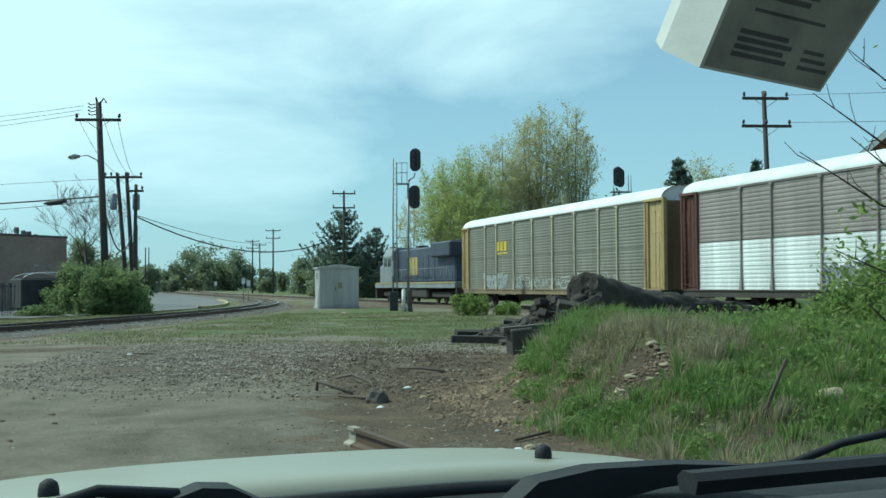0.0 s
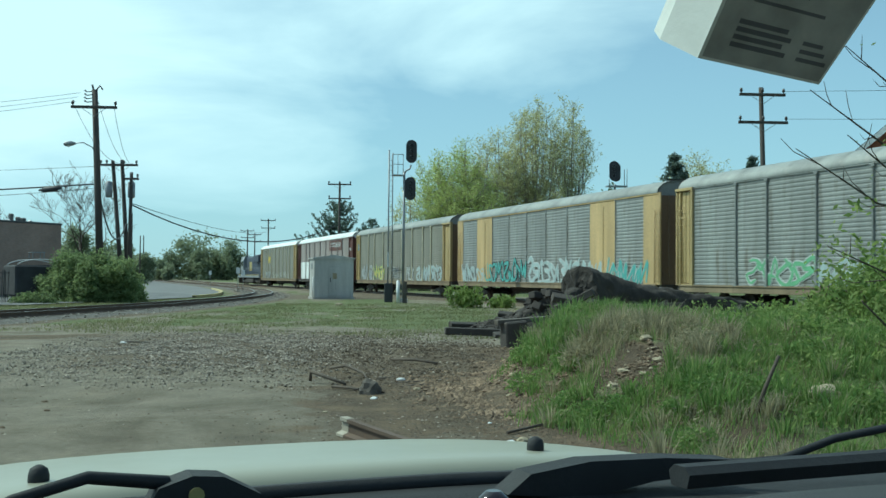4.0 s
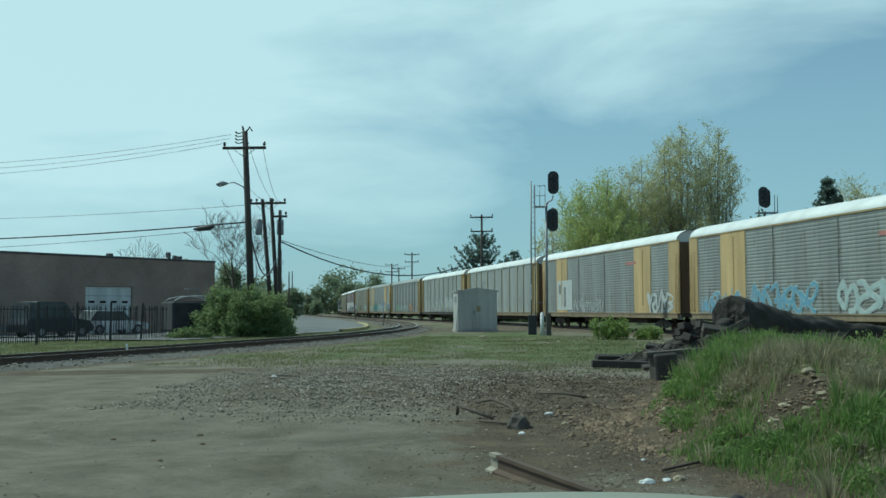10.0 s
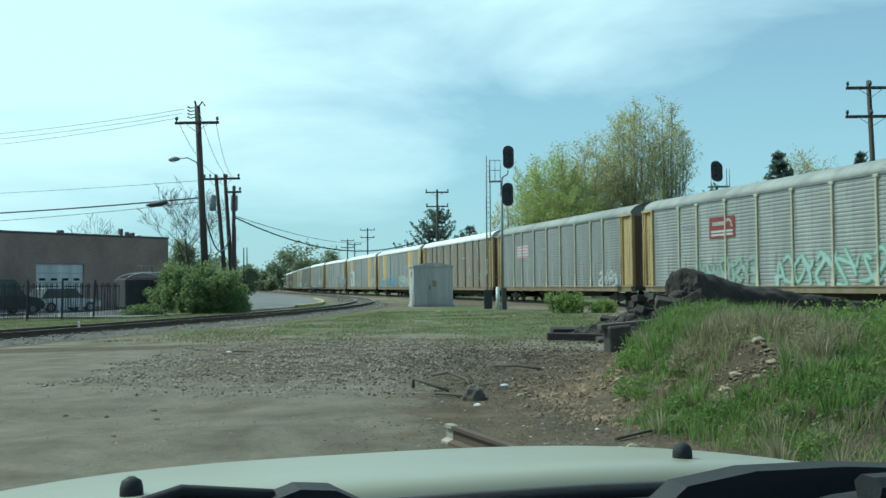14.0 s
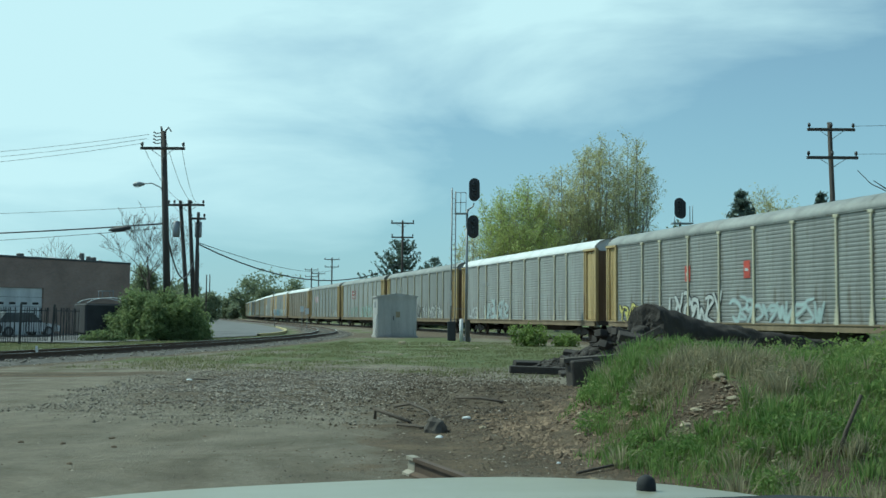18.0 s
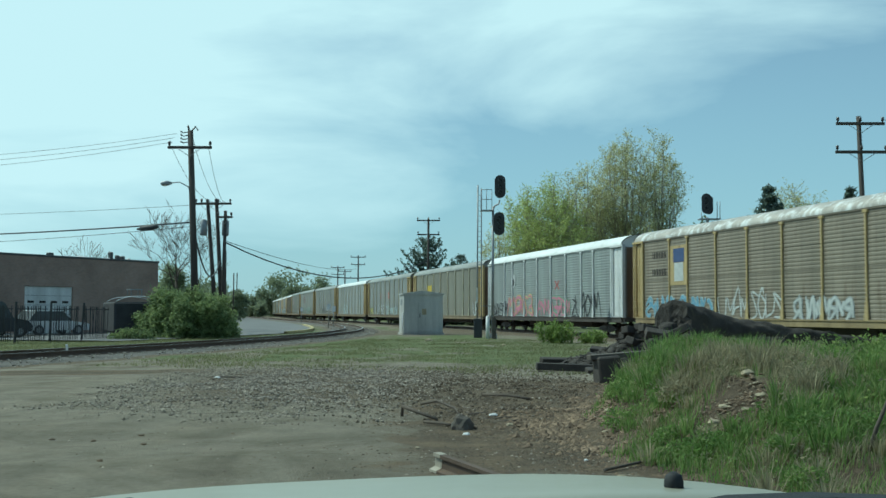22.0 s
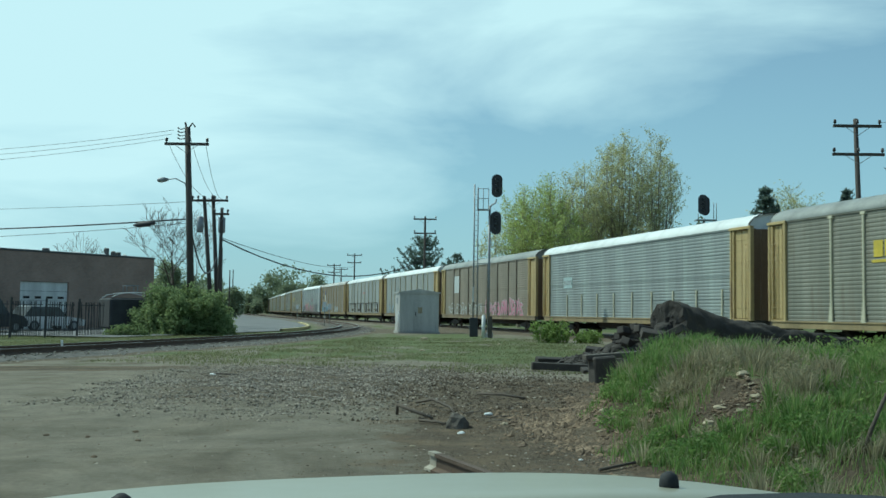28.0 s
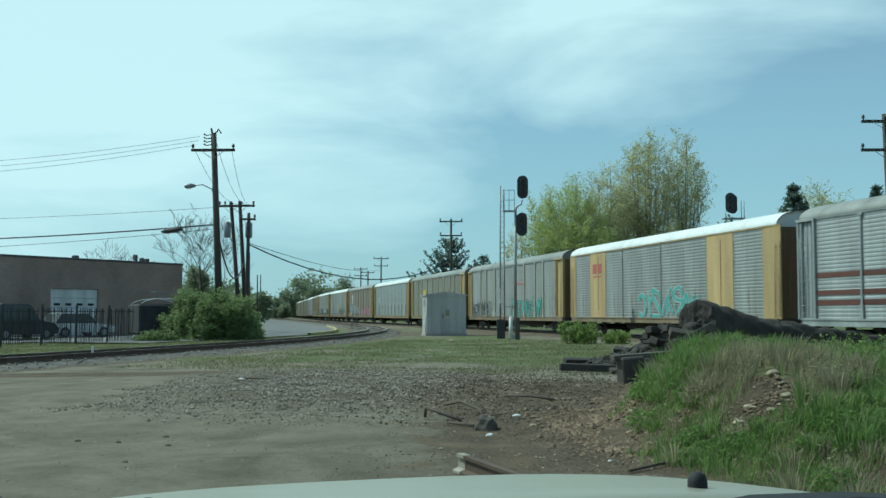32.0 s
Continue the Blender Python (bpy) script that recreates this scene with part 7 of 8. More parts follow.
def mound_leaves():
    """Small leafy tufts that make the grass lumpy."""
    rng = random.Random(61)
    green, grey = Acc(), Acc()
    for _ in range(2600):
        x, y = rng.uniform(1.4, 8.5), rng.uniform(6.6, 16)
        thick, patch, brush = mound_cover(x, y)
        if rng.random() > thick * (0.45 + 0.9 * patch):
            continue
        z = land(x, y)
        hh = rng.uniform(0.03, 0.10)
        leaf_cloud(grey if rng.random() < brush else green, rng, (x, y, z + hh), (0.075, 0.075, 0.035), 16, 0.020, long=1.4)
    made = 0
    while made < 70:  # fuller clumps
        x, y = rng.uniform(1.5, 7.5), rng.uniform(8.0, 15.5)
        thick, patch, brush = mound_cover(x, y)
        if rng.random() > thick * (0.5 + 0.8 * patch):
            continue
        made += 1
        c = Vector((x, y, land(x, y)))
        r, h = rng.uniform(0.12, 0.30), rng.uniform(0.10, 0.24)
        acc = grey if rng.random() < brush else green
        for _ in range(int(1700 * r)):
            a, e = rng.random() * 6.28, math.asin(rng.random())
            k = 1 - 0.4 * rng.random() ** 2
            leaf_cloud(acc, rng, c + Vector((math.cos(a) * math.cos(e) * r * k, math.sin(a) * math.cos(e) * r * k, math.sin(e) * h * k)), (0.012,) * 3, 1, 0.020, long=1.3)
    t = thing("leafy_tufts", "low leafy tufts among the grass of the mound", "weeds", kind="stuff")
    tagged(part("green_tufts", green, M_GRASS, t), kind="stuff")
    tagged(part("grey_tufts", grey, M_BRUSH, t), kind="stuff")


mound_leaves()


def grass_tufts():
    """Taller bunches of blades that stand out of the grass."""
    rng = random.Random(67)
    green, straw = Acc(), Acc()
    made = 0
    while made < 520:
        x, y = rng.uniform(1.5, 8.5), rng.uniform(7.0, 15.5)
        thick, patch, brush = mound_cover(x, y)
        if rng.random() > thick * (0.6 + 0.7 * patch):
            continue
        made += 1
        z = land(x, y)
        acc = straw if rng.random() < 0.15 + 0.8 * brush else green
        r, h = rng.uniform(0.04, 0.13), rng.uniform(0.14, 0.32)
        for _ in range(46):
            a, q = rng.random() * 6.28, rng.random()
            px, py = x + math.cos(a) * r * q, y + math.sin(a) * r * q
            hh = h * rng.uniform(0.5, 1.1)
            lx, ly = math.cos(a) * hh * (0.15 + 0.5 * q) + rng.gauss(0, 0.03), math.sin(a) * hh * (0.15 + 0.5 * q) + rng.gauss(0, 0.03)
            b = rng.random() * 6.28
            wx, wy = math.cos(b) * 0.006, math.sin(b) * 0.006
            acc.add([(px - wx, py - wy, z - 0.02), (px + wx, py + wy, z - 0.02), (px + lx * 0.45 + wx * 0.8, py + ly * 0.45 + wy * 0.8, z + hh * 0.65), (px + lx * 0.45 - wx * 0.8, py + ly * 0.45 - wy * 0.8, z + hh * 0.65), (px + lx, py + ly, z + hh)], [(0, 1, 2, 3), (3, 2, 4)])
    t = thing("grass_tufts", "tall green and straw coloured grass tufts on the mound", "grass", kind="stuff")
    tagged(part("green_blades", green, M_GRASS, t), kind="stuff")
    tagged(part("straw_blades", straw, M_BRUSH, t), kind="stuff")


grass_tufts()


def on_strip(rng):
    y = rng.uniform(25, 60)
    x = rng.uniform(-22, 9)
    if y + 0.25 * x < 26.5 + 3 * noise.noise(Vector((x * 0.3, y * 0.3, 4))) or off_curve(x, y) < 3.3 or off_main(x, y) > -3.2:
        return None
    if rng.random() > (0.42 + 1.1 * noise.noise(Vector((x * 0.35, y * 0.35, 8))) + 0.7 * noise.noise(Vector((x * 1.1, y * 0.8, 18)))) * (0.25 + 0.75 * smooth01(4.0, 11.0, abs(off_main(x, y)))):
        return None
    return x, y, land(x, y)


blades("thin_grass", "thin yellow green grass between lot and tracks", 46000, on_strip, 0.04, 0.11, 0.012, M_STRIP, 9)


def beyond_curve(rng):
    y = rng.uniform(30, 66)
    x = rng.uniform(-24, -9)
    oc = off_curve(x, y)
    return (x, y, 0) if 2.7 < oc < 8 and x < np.interp(y, [q[1] for q in CURVE], [q[0] for q in CURVE]) - 2 else None


blades("verge_grass", "short grass verge between track and fence", 9000, beyond_curve, 0.04, 0.14, 0.014, M_STRIP, 10)


def weeds():
    """Broad leaved weeds rising on the overgrown side."""
    rng = random.Random(31)
    acc, st = Acc(), Acc()
    for _ in range(520):
        x, y = rng.uniform(4.6, 10.5), rng.uniform(8.5, 19)
        if x < 4.3 + 0.10 * (18 - y) and rng.random() < 0.8:
            continue
        z = land(x, y)
        h = rng.uniform(0.12, 0.32) + 0.35 * smooth01(6.2, 7.6, x)
        lean = Vector((rng.gauss(0, 0.12), rng.gauss(0, 0.12), 1))
        st.tube([(x, y, z - 0.03), Vector((x, y, z)) + lean * h], [0.006, 0.003], 4, caps=False)
        for k in range(34):
            leaf_cloud(acc, rng, Vector((x, y, z)) + lean * h * rng.uniform(0.2, 1.05), (0.09, 0.09, 0.05), 1, 0.030, long=1.2)
    for _ in range(1100):  # low leafy plants among the grass
        x, y = rng.uniform(3.8, 8.5), rng.uniform(6.5, 17)
        if x < mound_edge(y) + 0.9 or noise.noise(Vector((x * 0.8, y * 0.8, 17))) < rng.uniform(-0.35, 0.3):
            continue
        z = land(x, y)
        leaf_cloud(acc, rng, (x, y, z + 0.06), (0.10, 0.10, 0.035), 9, 0.024, long=1.2)
    t = thing("weeds", "tall bright green broad leaved weeds beside the lot", "weeds", kind="stuff")
    tagged(part("stalks", st, M_WEED, t), kind="stuff")
    tagged(part("foliage", acc, M_WEED, t), kind="stuff")


weeds()
shrub("leafy green bush at the overgrown edge", 8.0, 15.4, 3.4, 2.8, 1.95, 14000, 0.055, M_WEED, 71)
shrub("leafy green bush near the parked vehicle", 7.3, 12.4, 2.3, 2.0, 1.30, 9000, 0.05, M_WEED, 72)


def roadside_sapling():
    """A thin half-bare tree whose twigs reach in over the weeds."""
    rng = random.Random(13)
    t = thing("sapling", "thin half bare sapling with few young leaves", "tree", pose(7.0, 12.0, 0), "trees")
    limbs, lv = Acc(), Acc()
    tips = []
    trunk = Acc().tube([(0, 0, -0.1), (0.1, 0, 1.6), (-0.1, -0.1, 3.2), (0.1, 0, 5.0)], [0.07, 0.055, 0.04, 0.015], 7, caps=False)
    for z, e, s in ((2.2, (-2.15, -0.5, 2.95), 0.1), (3.0, (-1.9, -0.3, 3.65), 0.3), (2.6, (-1.6, -0.6, 3.1), 0.2), (1.5, (-1.7, -0.4, 1.85), -0.1), (1.2, (-1.3, -0.6, 1.6), 0.0), (3.6, (-1.2, 0.3, 4.3), 0.2), (3.2, (1.4, 0.5, 4.2), 0.2), (2.5, (1.2, -0.6, 3.4), 0.2)):
        a, b = Vector((0, 0, z)), Vector(e)
        mid = a.lerp(b, 0.5) + Vector((0, 0, -0.18 - s * 0.3))
        limbs.tube([a, mid, b], [0.022, 0.014, 0.005], 5, caps=False)
        for k in range(7):
            q = (a.lerp(mid, k / 3.5) if k < 3.5 else mid.lerp(b, (k - 3.5) / 3.5))
            d = Vector((rng.uniform(-0.5, 0.1), rng.uniform(-0.3, 0.3), rng.uniform(-0.12, 0.35)))
            limbs.tube([q, q + d * 0.6, q + d * 0.9 + Vector((0, 0, 0.08))], [0.007, 0.005, 0.003], 4, caps=False)
            tips.append(q + d * 0.9)
    for q in tips:
        if q.z < 2.35:
            leaf_cloud(lv, rng, q, (0.13, 0.13, 0.10), 30, 0.046, long=1.2)
        elif rng.random() < 0.3:
            leaf_cloud(lv, rng, q, (0.04, 0.04, 0.03), 2, 0.03)
    part("trunk", trunk, M_BARK2, t)
    part("branchwork", limbs, M_BARK, t)
    part("foliage", lv, M_WEED, t)


roadside_sapling()


# ---- loose ground: gravel, earth, timber, scrap ----
def gravel_patch():
    rng = random.Random(3)
    acc, dark = Acc(), Acc()
    n = 0
    while n < 26000:
        x, y = rng.gauss(-1.9, 2.6), rng.gauss(22.0, 3.6)
        if noise.noise(Vector((x * 0.7, y * 0.45, 21))) < rng.uniform(-0.6, 0.3):
            continue
        e = ((x + 1.6) / 4.9) ** 4 + ((y - 21.5) / 7.4) ** 4
        if e > 1.1 + 0.7 * noise.noise(Vector((x, y, 0))) or x > 3.4:
            continue
        earthy = smooth01(-2.2, 0.8, x + 1.2 * noise.noise(Vector((x * 0.6, y * 0.4, 25)))) * (1 - 0.55 * smooth01(21.5, 25.0, y))
        (dark if rng.random() < earthy * 0.9 else acc).rock((x, y, land(x, y) + 0.004), 0.009 + 0.026 * rng.random() ** 2.2, rng, 0.9)
        n += 1
    for _ in range(9000):
        x, y = rng.gauss(1.0, 1.1), rng.uniform(8.2, 18)
        if noise.noise(Vector((x * 0.9, y * 0.7, 27))) > rng.uniform(-0.5, 0.2):
            (dark if rng.random() < 0.8 else acc).rock((x, y, land(x, y)), 0.005 + 0.016 * rng.random() ** 2, rng)
    for _ in range(1500):
        x, y = rng.uniform(-7, 3), rng.uniform(8, 32)
        (acc if rng.random() < 0.4 else dark).rock((x, y, land(x, y)), rng.uniform(0.006, 0.020), rng)
    tagged(part("gravel", acc, M_STONE), "loose grey crushed stone spread over the lot", "gravel", kind="stuff")
    tagged(part("dirt_crumbs", dark, M_DARKEARTH), "dark brown earth and grit churned into the gravel", "earth", kind="stuff")


gravel_patch()


def clods():
    rng = random.Random(6)
    acc, pale, ochre = Acc(), Acc(), Acc()
    for _ in range(24000):
        y = rng.uniform(7.6, 22)
        off = rng.gauss(0.15, 0.55)
        x = mound_edge(y) + off
        if noise.noise(Vector((x * 1.1, y * 1.1, 6))) < rng.uniform(-0.6, 0.35):
            continue
        warm = math.exp(-((off - 0.30) / 0.40) ** 2) * smooth01(11.0, 12.5, y)
        a = ochre if rng.random() < warm * 0.8 else acc
        a.rock((x, y, land(x, y) - 0.004), abs(rng.gauss(0.004, 0.009)) * (1.0 + 0.9 * warm) + 0.005, rng)
    for _ in range(11000):
        y = rng.gauss(13.6, 1.7)
        x = mound_edge(y) + rng.gauss(0.22, 0.42)
        if y > 10.6 and noise.noise(Vector((x * 1.6, y * 1.2, 16))) > rng.uniform(-0.6, 0.2):
            (ochre if rng.random() < 0.8 else acc).rock((x, y, land(x, y) - 0.003), abs(rng.gauss(0.008, 0.020)) + 0.008, rng)
    for _ in range(800):
        x, y = rng.gauss(2.84, 0.33), rng.gauss(11.08, 0.30)
        k = rng.random()
        (ochre if k < 0.42 else (acc if k < 0.86 else pale)).rock((x, y, land(x, y)), abs(rng.gauss(0.004, 0.010)) + 0.006, rng, 0.7)
    tagged(part("earth_clods", acc, M_CLOD), "brown clods of earth along the mound's foot", "earth", kind="stuff")
    tagged(part("ochre_rubble", ochre, M_RUBBLE), "reddish ochre rubble spilled along the mound's foot", "rubble", kind="stuff")
    tagged(part("pale_stones", pale, M_PALEROCK), "pale broken stones on the bare face of the mound", "stones", kind="stuff")


clods()


def boulder(x, y, sx, sy, sz, seed, label, m=M_PALEROCK, name="rock"):
    rng = random.Random(seed)
    bm = bmesh.new()
    bmesh.ops.create_icosphere(bm, subdivisions=3, radius=1)
    off = rng.random() * 50
    for v in bm.verts:
        k = 1 + 0.28 * noise.noise(v.co * 1.4 + Vector((off, 0, 0))) + 0.12 * noise.noise(v.co * 4 + Vector((0, off, 0)))
        v.co = Vector((v.co.x * sx * k, v.co.y * sy * k, v.co.z * sz * k))
    me = bpy.data.meshes.new(name)
    bm.to_mesh(me)
    bm.free()
    me.materials.append(m)
    ob = new(name, me)
    ob.matrix_basis = pose(x, y, land(x, y) + sz * 0.25, 0, 0, rng.random() * 360)
    return tagged(ob, label, "rock", "loose rocks")


boulder(4.40, 9.75, 0.21, 0.14, 0.13, 3, "pale flat rock lying among the weeds")
boulder(4.9, 9.95, 0.20, 0.09, 0.045, 4, "pale flat rock slab among the weeds")
for k, (x, y, s) in enumerate(((2.66, 10.95, 0.060), (3.22, 11.75, 0.065), (2.45, 11.35, 0.050), (3.15, 11.0, 0.045), (2.8, 11.15, 0.045), (2.95, 10.85, 0.035), (2.2, 10.9, 0.03), (1.75, 11.4, 0.03), (0.75, 13.8, 0.04), (1.95, 13.4, 0.05), (2.1, 14.2, 0.045), (1.8, 12.6, 0.04), (2.35, 15.6, 0.05), (-0.35, 11.6, 0.025), (-1.2, 57.5, 0.16), (2.4, 49, 0.09), (-0.9, 40, 0.08), (1.5, 9.55, 0.05))):
    boulder(x, y, s * 1.3, s, s * 0.6, 20 + k, "small pale stone on bare ground")
for k, (x, y, s) in enumerate(((0.19, 13.05, 0.045), (0.58, 14.75, 0.05), (0.78, 13.0, 0.022), (1.33, 10.7, 0.022), (1.2, 9.4, 0.055), (1.38, 9.5, 0.04), (-5.0, 23.1, 0.05), (1.25, 16.4, 0.022))):
    tagged(boulder(x, y, s * 1.3, s, s * 0.5, 120 + k, "crumpled white scrap of litter on the dirt", M_WHITE, "litter"), category="litter", group="litter on the lot")


def tie_heap():
    """Discarded ties thrown on a long heap."""
    rng = random.Random(9)
    made = []
    tie_me = Acc().box(-1.28, 1.28, -0.115, 0.115, -0.09, 0.09, 0.015).mesh("railway_tie")
    tie_me.materials.append(M_TIE)

    def lay(x, y, z, turn, tilt, roll, s=1.0):
        ob = new("railway_tie", tie_me)
        ob.matrix_basis = pose(x, y, z, roll, tilt, turn) @ Matrix.Diagonal((s, 1, 1, 1))
        tagged(ob, "old black creosoted railway tie thrown on the heap", "railway tie", "heap of old ties")
        made.append(ob)

    # long stack, its butt ends towards the lot
    ax = Vector((0.80, 0.60))
    for seg in range(4):
        top = (1.42, 1.05, 0.80, 0.60)[seg]
        rows = max(1, int(top / 0.2) - 2)
        for r in range(rows):
            wide = 6 - int(r * 0.6)
            for k in range(wide):
                off = (k - (wide - 1) / 2) * 0.27 + rng.uniform(-0.05, 0.05)
                along = 1.35 + seg * 2.25 + rng.uniform(-0.25, 0.25)
                x = 4.7 + ax.x * along + ax.y * off
                y = 27.2 + ax.y * along - ax.x * off
                lay(x, y, 0.09 + r * 0.2 + rng.uniform(-0.02, 0.03), math.degrees(math.atan2(ax.y, ax.x)) + rng.uniform(-14, 14), rng.uniform(-5, 6) + 5.5 * (r > 2), rng.uniform(-14, 14))
    # tumbled ties at the near end
    for x, y, z, turn, tilt, s in ((4.6, 28.6, 0.18, 35, 8, 1), (4.1, 29.6, 0.12, 48, 4, 1), (5.0, 27.9, 0.45, 60, 18, 0.9), (4.8, 28.4, 0.62, 25, -22, 0.8), (5.3, 27.6, 0.75, 70, -26, 0.8), (4.4, 28.0, 0.30, 10, -14, 0.9), (3.7, 30.4, 0.1, 20, 2, 1), (5.5, 27.2, 0.95, 40, -32, 0.8), (4.9, 29.2, 0.35, -20, 6, 0.9), (5.8, 27.0, 0.5, 80, 10, 0.9), (3.4, 27.0, 0.1, 4, 2, 1), (4.5, 26.2, 0.12, 12, -3, 1), (5.6, 26.2, 0.35, 160, 12, 0.9), (6.2, 26.4, 0.3, 30, 10, 0.9), (4.2, 27.4, 0.28, 75, -9, 0.7), (3.9, 28.4, 0.22, 52, -12, 0.8), (6.8, 27.2, 0.6, 20, 16, 0.9), (7.4, 28.2, 0.5, 35, 8, 1)):
        lay(x, y, z, turn, tilt, rng.uniform(-20, 20), s)
    for k in range(14):  # ties half sunk in the heap
        u = rng.random() ** 1.4
        lay(5.2 + 5.0 * u + rng.uniform(-0.5, 0.4), 26.4 + 3.2 * u + rng.uniform(-0.8, 0.3), (1.15 * (1 - u) + 0.4 * u) * rng.uniform(0.35, 0.9), rng.uniform(-60, 120), rng.uniform(-28, 28), rng.uniform(-40, 40), rng.uniform(0.35, 0.7))
    for k in range(7):  # low run of ties beyond
        lay(12.2 + k * 0.8 + rng.uniform(-0.2, 0.2), 33.5 - k * 0.35 + rng.uniform(-0.3, 0.3), 0.10 + 0.2 * (k % 3), rng.uniform(20, 50), 0, rng.uniform(-5, 5))


tie_heap()
heap = Acc()
HN, HM = 170, 50
for j in range(HM + 1):
    for i in range(HN + 1):
        u, v = i / HN, j / HM
        x = 2.9 + 11.8 * u
        w = math.sin(math.pi * v)
        ridge = float(np.interp(x, (2.9, 3.3, 3.9, 4.5, 4.85, 5.15, 5.4, 5.6, 5.9, 6.4, 7.6, 9.4, 11.5, 14.7), (0.1, 0.30, 0.52, 0.86, 1.22, 1.00, 0.95, 0.95, 0.95, 0.95, 0.85, 0.78, 0.70, 0.3)))
        cy = float(np.interp(x, (2.9, 5.2, 14.7), (29.0, 27.4, 33.0)))
        q = Vector((x * 0.97, v * 3.0, 1))
        lump = 0.98 + 0.08 * noise.noise(q * 1.1) + 0.12 * noise.noise(q * 2.7) + 0.09 * noise.noise(q * 6.5) + 0.05 * noise.noise(q * 14)
        heap.v.append((x + (v - 0.5) * -1.3 * smooth01(4.0, 5.5, x) + 0.18 * noise.noise(q * 3) + 0.07 * noise.noise(q * 11), cy + (v - 0.5) * 2.6 + 0.18 * noise.noise(q * 3.3) + 0.07 * noise.noise(q * 12), w ** 0.7 * ridge * lump - 0.03))
for j in range(HM):
    for i in range(HN):
        a = j * (HN + 1) + i
        heap.f.append((a, a + 1, a + HN + 2, a + HN + 1))
heap.smooth = [False] * len(heap.f)
hr = random.Random(88)
for _ in range(2600):
    q = Vector(heap.v[hr.randrange((HN + 1) * (HM + 1))])
    if q.z > 0.05:
        heap.rock((q.x, q.y, q.z), abs(hr.gauss(0.012, 0.022)) + 0.012, hr, 1.0)
M_TAR = surf("black_rubble", (0.056, 0.048, 0.041), 0.95, big=2.5, fine=14, wear=(0.060, 0.050, 0.040), var=0.4, bumps=1.0)
tagged(part("spoil_heap", heap, M_TAR), "heap of black earth and rotten timber", "heap")


def fallen_log():
    """A thick charred log, its butt end high on the heap, sloping down to its thin end."""
    a, b = Vector((5.62, 27.1, 1.06)), Vector((11.9, 31.0, 0.50))
    g = thing("fallen_log", "thick charred black log lying across the heap of ties", "log", Matrix.Translation(a))
    ax = (b - a).normalized()
    u = ax.cross(Vector((0, 0, 1))).normalized()
    w = u.cross(ax)
    acc, n, rings = Acc(), 30, 90
    for i in range(rings + 1):
        k = i / rings
        for j in range(n):
            t = 2 * math.pi * j / n
            q = Vector((math.cos(t), math.sin(t), k * 5))
            r = float(np.interp(k, (0, 0.10, 0.38, 1), (0.70, 0.62, 0.42, 0.28))) * (1 + 0.20 * noise.noise(q * 1.1) + 0.14 * noise.noise(q * 2.9) + 0.09 * noise.noise(q * 7) + 0.06 * noise.noise(q * 15))
            back = -0.18 * max(0, math.sin(t)) * (1 - min(1, k * 6))
            acc.v.append(ax * ((b - a).length * k + back + 0.08 * noise.noise(q * 3) * (i == 0)) + u * math.cos(t) * r + w * math.sin(t) * r * 0.98)
    for i in range(rings):
        for j in range(n):
            acc.f.append((i * n + j, i * n + (j + 1) % n, (i + 1) * n + (j + 1) % n, (i + 1) * n + j))
    acc.smooth = [True] * len(acc.f)
    acc.f += [tuple(reversed([rings * n + j for j in range(n)]))]
    acc.smooth += [False]
    part("log_side", acc, surf("charred_bark", (0.052, 0.043, 0.035), 0.95, big=1.6, fine=12, wear=(0.090, 0.072, 0.053), wear_at=0.55, var=0.3, bumps=0.9), g)
    butt = Acc()
    m = 7
    for i in range(m + 1):
        for j in range(n):
            p = acc.v[j] * (1 - i / m) + ax * (-0.10 * (i / m) ** 0.7 + 0.07 * noise.noise(Vector((i * 0.7, math.cos(j * 0.209) * 2, math.sin(j * 0.209) * 2))) * min(1, i))
            butt.v.append(p)
    for i in range(m):
        for j in range(n):
            butt.f.append((i * n + j, (i + 1) * n + j, (i + 1) * n + (j + 1) % n, i * n + (j + 1) % n))
    butt.smooth = [False] * len(butt.f)
    part("butt_end", butt, M_TAR, g, "ragged black rotten end")
    rng = random.Random(17)
    for k in range(9):  # broken root stubs round the butt
        t = 0.5 + 5.6 * k / 9 + rng.uniform(-0.2, 0.2)
        o = u * math.cos(t) + w * math.sin(t)
        if o.z > 0.1:
            continue
        p0 = ax * 0.25 + o * 0.42
        d = (o * rng.uniform(0.7, 1.0) - ax * rng.uniform(0.5, 1.1)).normalized()
        n1 = Vector((rng.gauss(0, 0.08), rng.gauss(0, 0.08), rng.gauss(0, 0.05)))
        L = rng.uniform(0.16, 0.34)
        part("root_stub", Acc().tube([p0, p0 + d * L * 0.5 + n1, p0 + d * L + n1 * 2], [0.16, 0.10, 0.045], 7), M_TAR, g, "broken black root stub")


fallen_log()
cr = random.Random(23)
for k in range(36):  # lumps of black earth and roots piled against the log
    u = (k + cr.random()) / 36
    g = 0.7 + 0.6 * u
    ob = boulder(3.5 + 2.1 * u + cr.uniform(-0.15, 0.15), 28.4 - 1.4 * u + cr.uniform(-0.5, 0.35), g * cr.uniform(0.18, 0.38), g * cr.uniform(0.18, 0.32), g * cr.uniform(0.15, 0.30), 200 + k, "black lump of earth and roots on the heap", M_TAR, "earth_lump")
    ob.matrix_basis = Matrix.Translation((0, 0, (0.05 + 0.98 * u) * cr.uniform(0.45, 1.05))) @ ob.matrix_basis
    tagged(ob, category="earth", group="lumps on the heap")
blk = thing("timber_block", "upright sawn off block of black timber by the mound", "timber block", pose(3.18, 21.9, land(3.18, 21.9), 4, -5, 14))
